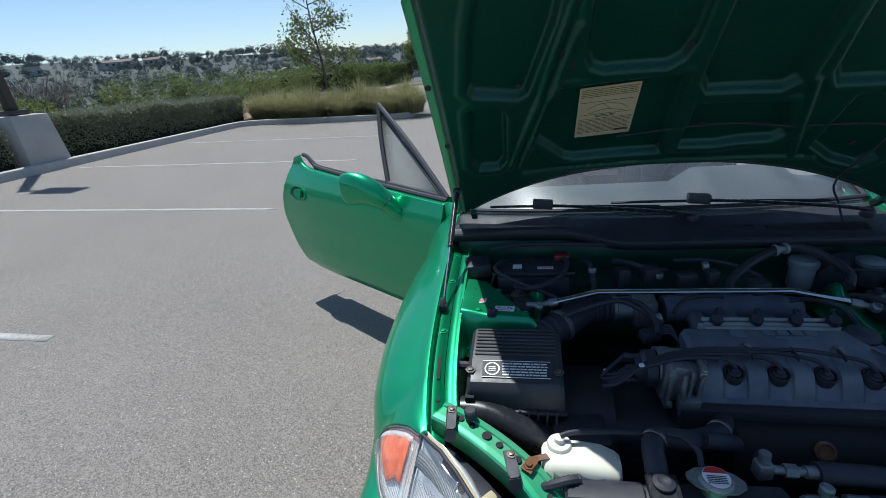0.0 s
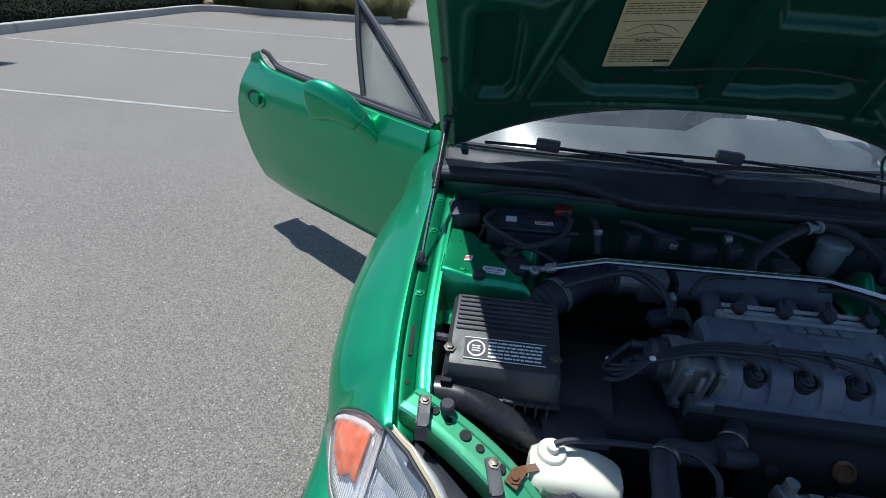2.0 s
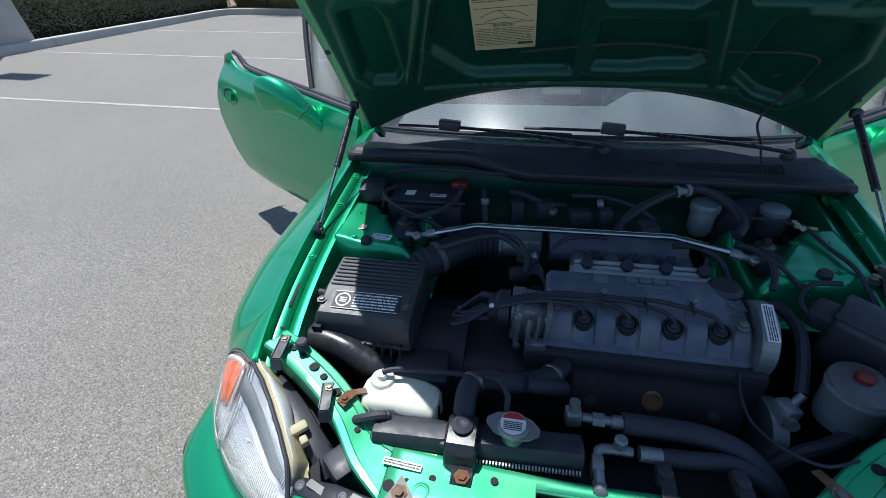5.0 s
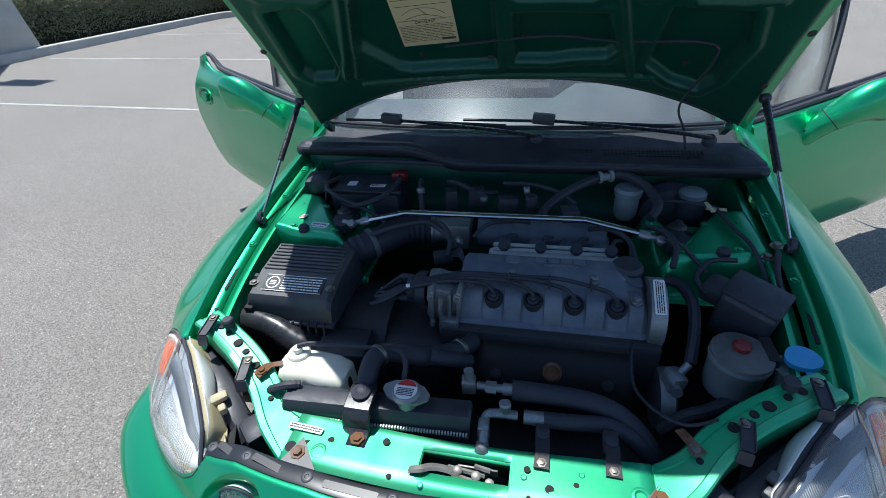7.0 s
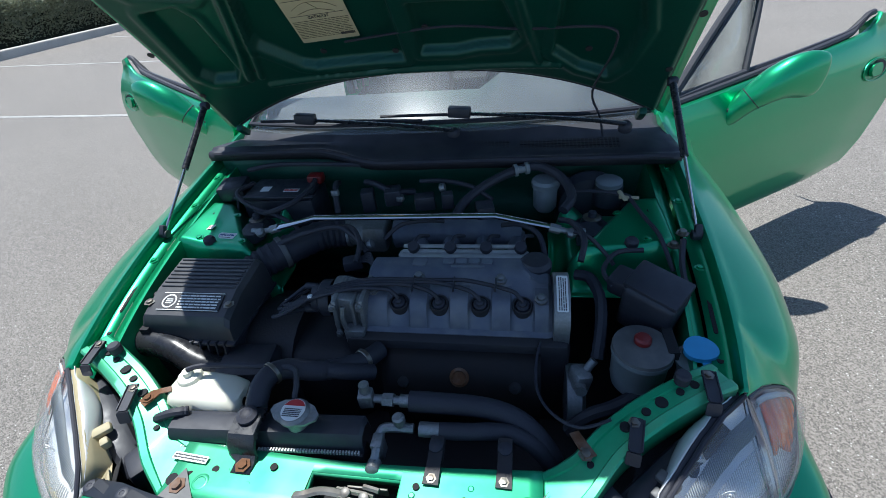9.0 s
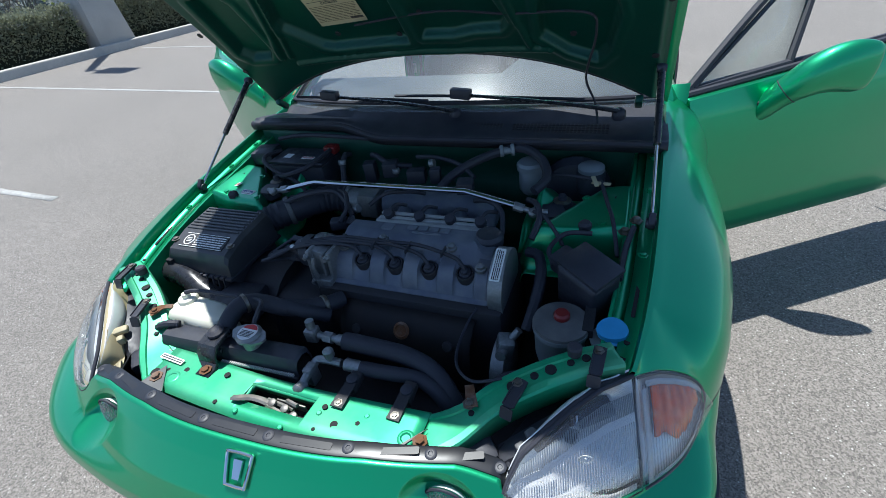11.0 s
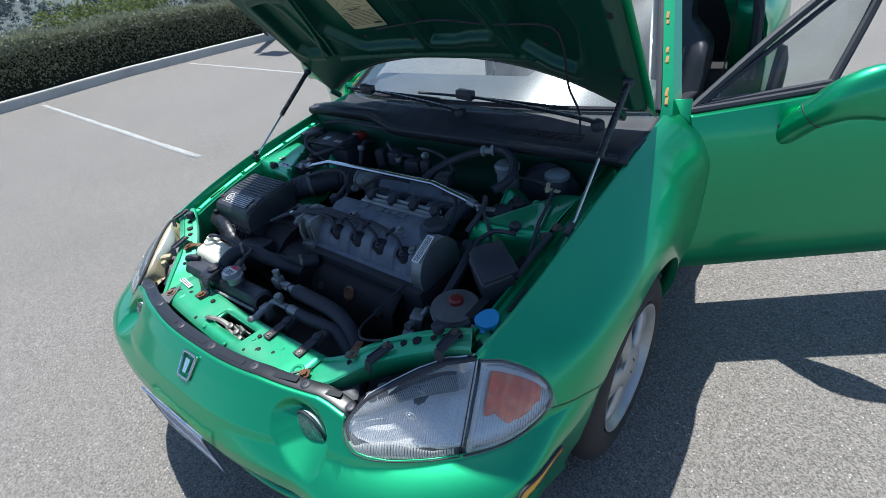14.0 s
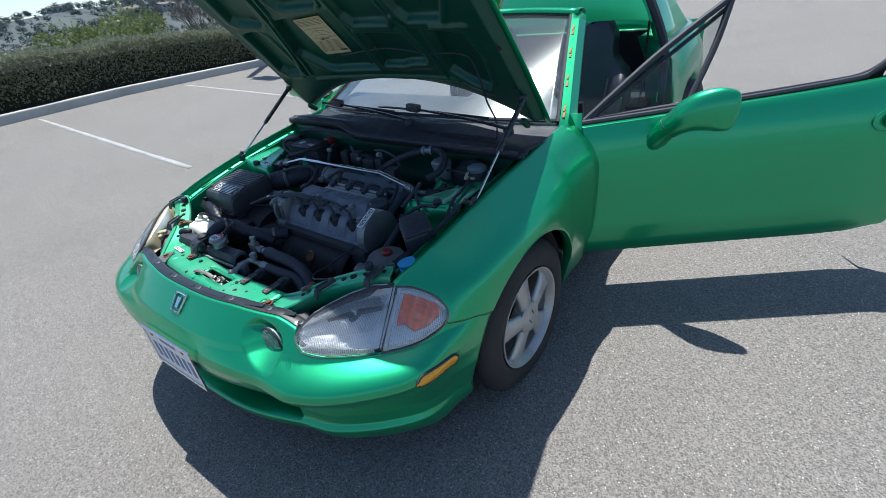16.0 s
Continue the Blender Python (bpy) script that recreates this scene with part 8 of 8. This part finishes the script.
# battery
bm = bmesh.new()
box(bm, (-.44, 1.02, .66), (.23, .125, .17), bevel=.006)
box(bm, (-.44, 1.02, .752), (.215, .115, .016), bevel=.004)
bt = part("battery", bm, BLACK, car, "black battery with printed labels")
bm = bmesh.new()
box(bm, (-.49, 1.005, .7615), (.030, .03, .001))
box(bm, (-.40, .995, .7615), (.05, .018, .001))
part("battery_label", bm, WHITE, bt)
print_bars("battery_print", pose(-.40, .995, .7622), .045, .014, 2, INKRED, bt, 20)
bm = bmesh.new()
box(bm, (-.345, 1.065, .765), (.05, .04, .03), (0, 0, 0), .008)
part("terminal_cover", bm, RED, bt, "red terminal cover")
bm = bmesh.new()
box(bm, (-.44, .952, .762), (.26, .012, .006), bevel=.002)
tube(bm, [(-.56, .955, .76), (-.58, .955, .70), (-.58, .955, .62)], .004, 5, 3)
part("battery_strap", bm, BLACK, bt)
bm = bmesh.new()
box(bm, (-.625, 1.04, .745), (.085, .09, .05), (0, 0, 12), .008)
part("fuse_box", bm, BLACK, car, "black fuse box")
bm = bmesh.new()
for pts, r in ((((-.345, 1.06, .765), (-.33, 1.0, .775), (-.36, .93, .76), (-.44, .90, .74), (-.50, .93, .73)), .008), (((-.54, 1.03, .77), (-.56, .96, .775), (-.50, .91, .76), (-.40, .90, .72), (-.33, .86, .70)), .007), (((-.58, 1.08, .79), (-.48, 1.095, .80), (-.30, 1.09, .80), (-.1, 1.09, .79)), .008),
               (((-.27, 1.06, .75), (-.262, 1.02, .765), (-.255, .985, .745), (-.25, .96, .70)), .009), (((-.18, 1.06, .75), (-.14, 1.03, .76), (-.08, 1.0, .75), (-.02, 1.03, .73)), .010), (((-.36, .78, .71), (-.28, .80, .735), (-.20, .83, .735), (-.14, .80, .72), (-.10, .76, .70)), .008),
               (((-.20, .86, .72), (-.15, .82, .735), (-.12, .77, .72), (-.12, .72, .70)), .007), (((.0, 1.04, .76), (.08, 1.02, .77), (.16, 1.0, .76), (.22, .96, .74)), .007), (((.40, .87, .73), (.43, .83, .745), (.45, .77, .74), (.44, .72, .71)), .008), (((-.06, .80, .715), (-.02, .84, .735), (.05, .86, .735), (.09, .88, .72)), .006), (((.25, .86, .72), (.30, .84, .735), (.345, .80, .73), (.36, .74, .70)), .007)):
    tube(bm, pts, r, 7, 6)
part("bulkhead_hose", bm, RUBBER, car, "black rubber hose behind the engine")
bm = bmesh.new()
for c, s_ in (((-.08, 1.0, .735), (.05, .05, .05)), ((.02, .98, .725), (.06, .04, .045)), ((.09, .97, .735), (.035, .03, .05)), ((-.16, 1.0, .72), (.04, .04, .07)), ((.20, .93, .725), (.05, .05, .04))):
    box(bm, c, s_, (0, 0, 12), .006)
part("control_valve", bm, BLACK, car, "black valves on the bulkhead")
bm = bmesh.new()
for c, a in (((-.255, .985, .755), (0, .3, 1)), ((-.055, .985, .735), (0, 0, 1)), ((.075, .99, .765), (1, 0, .2)), ((-.10, .79, .705), (1, 0, .4))):
    lathe(bm, c, a, [(.012, -.008), (.013, -.006), (.013, .006), (.012, .008)], 12)
part("hose_fitting", bm, ALLOY, car)
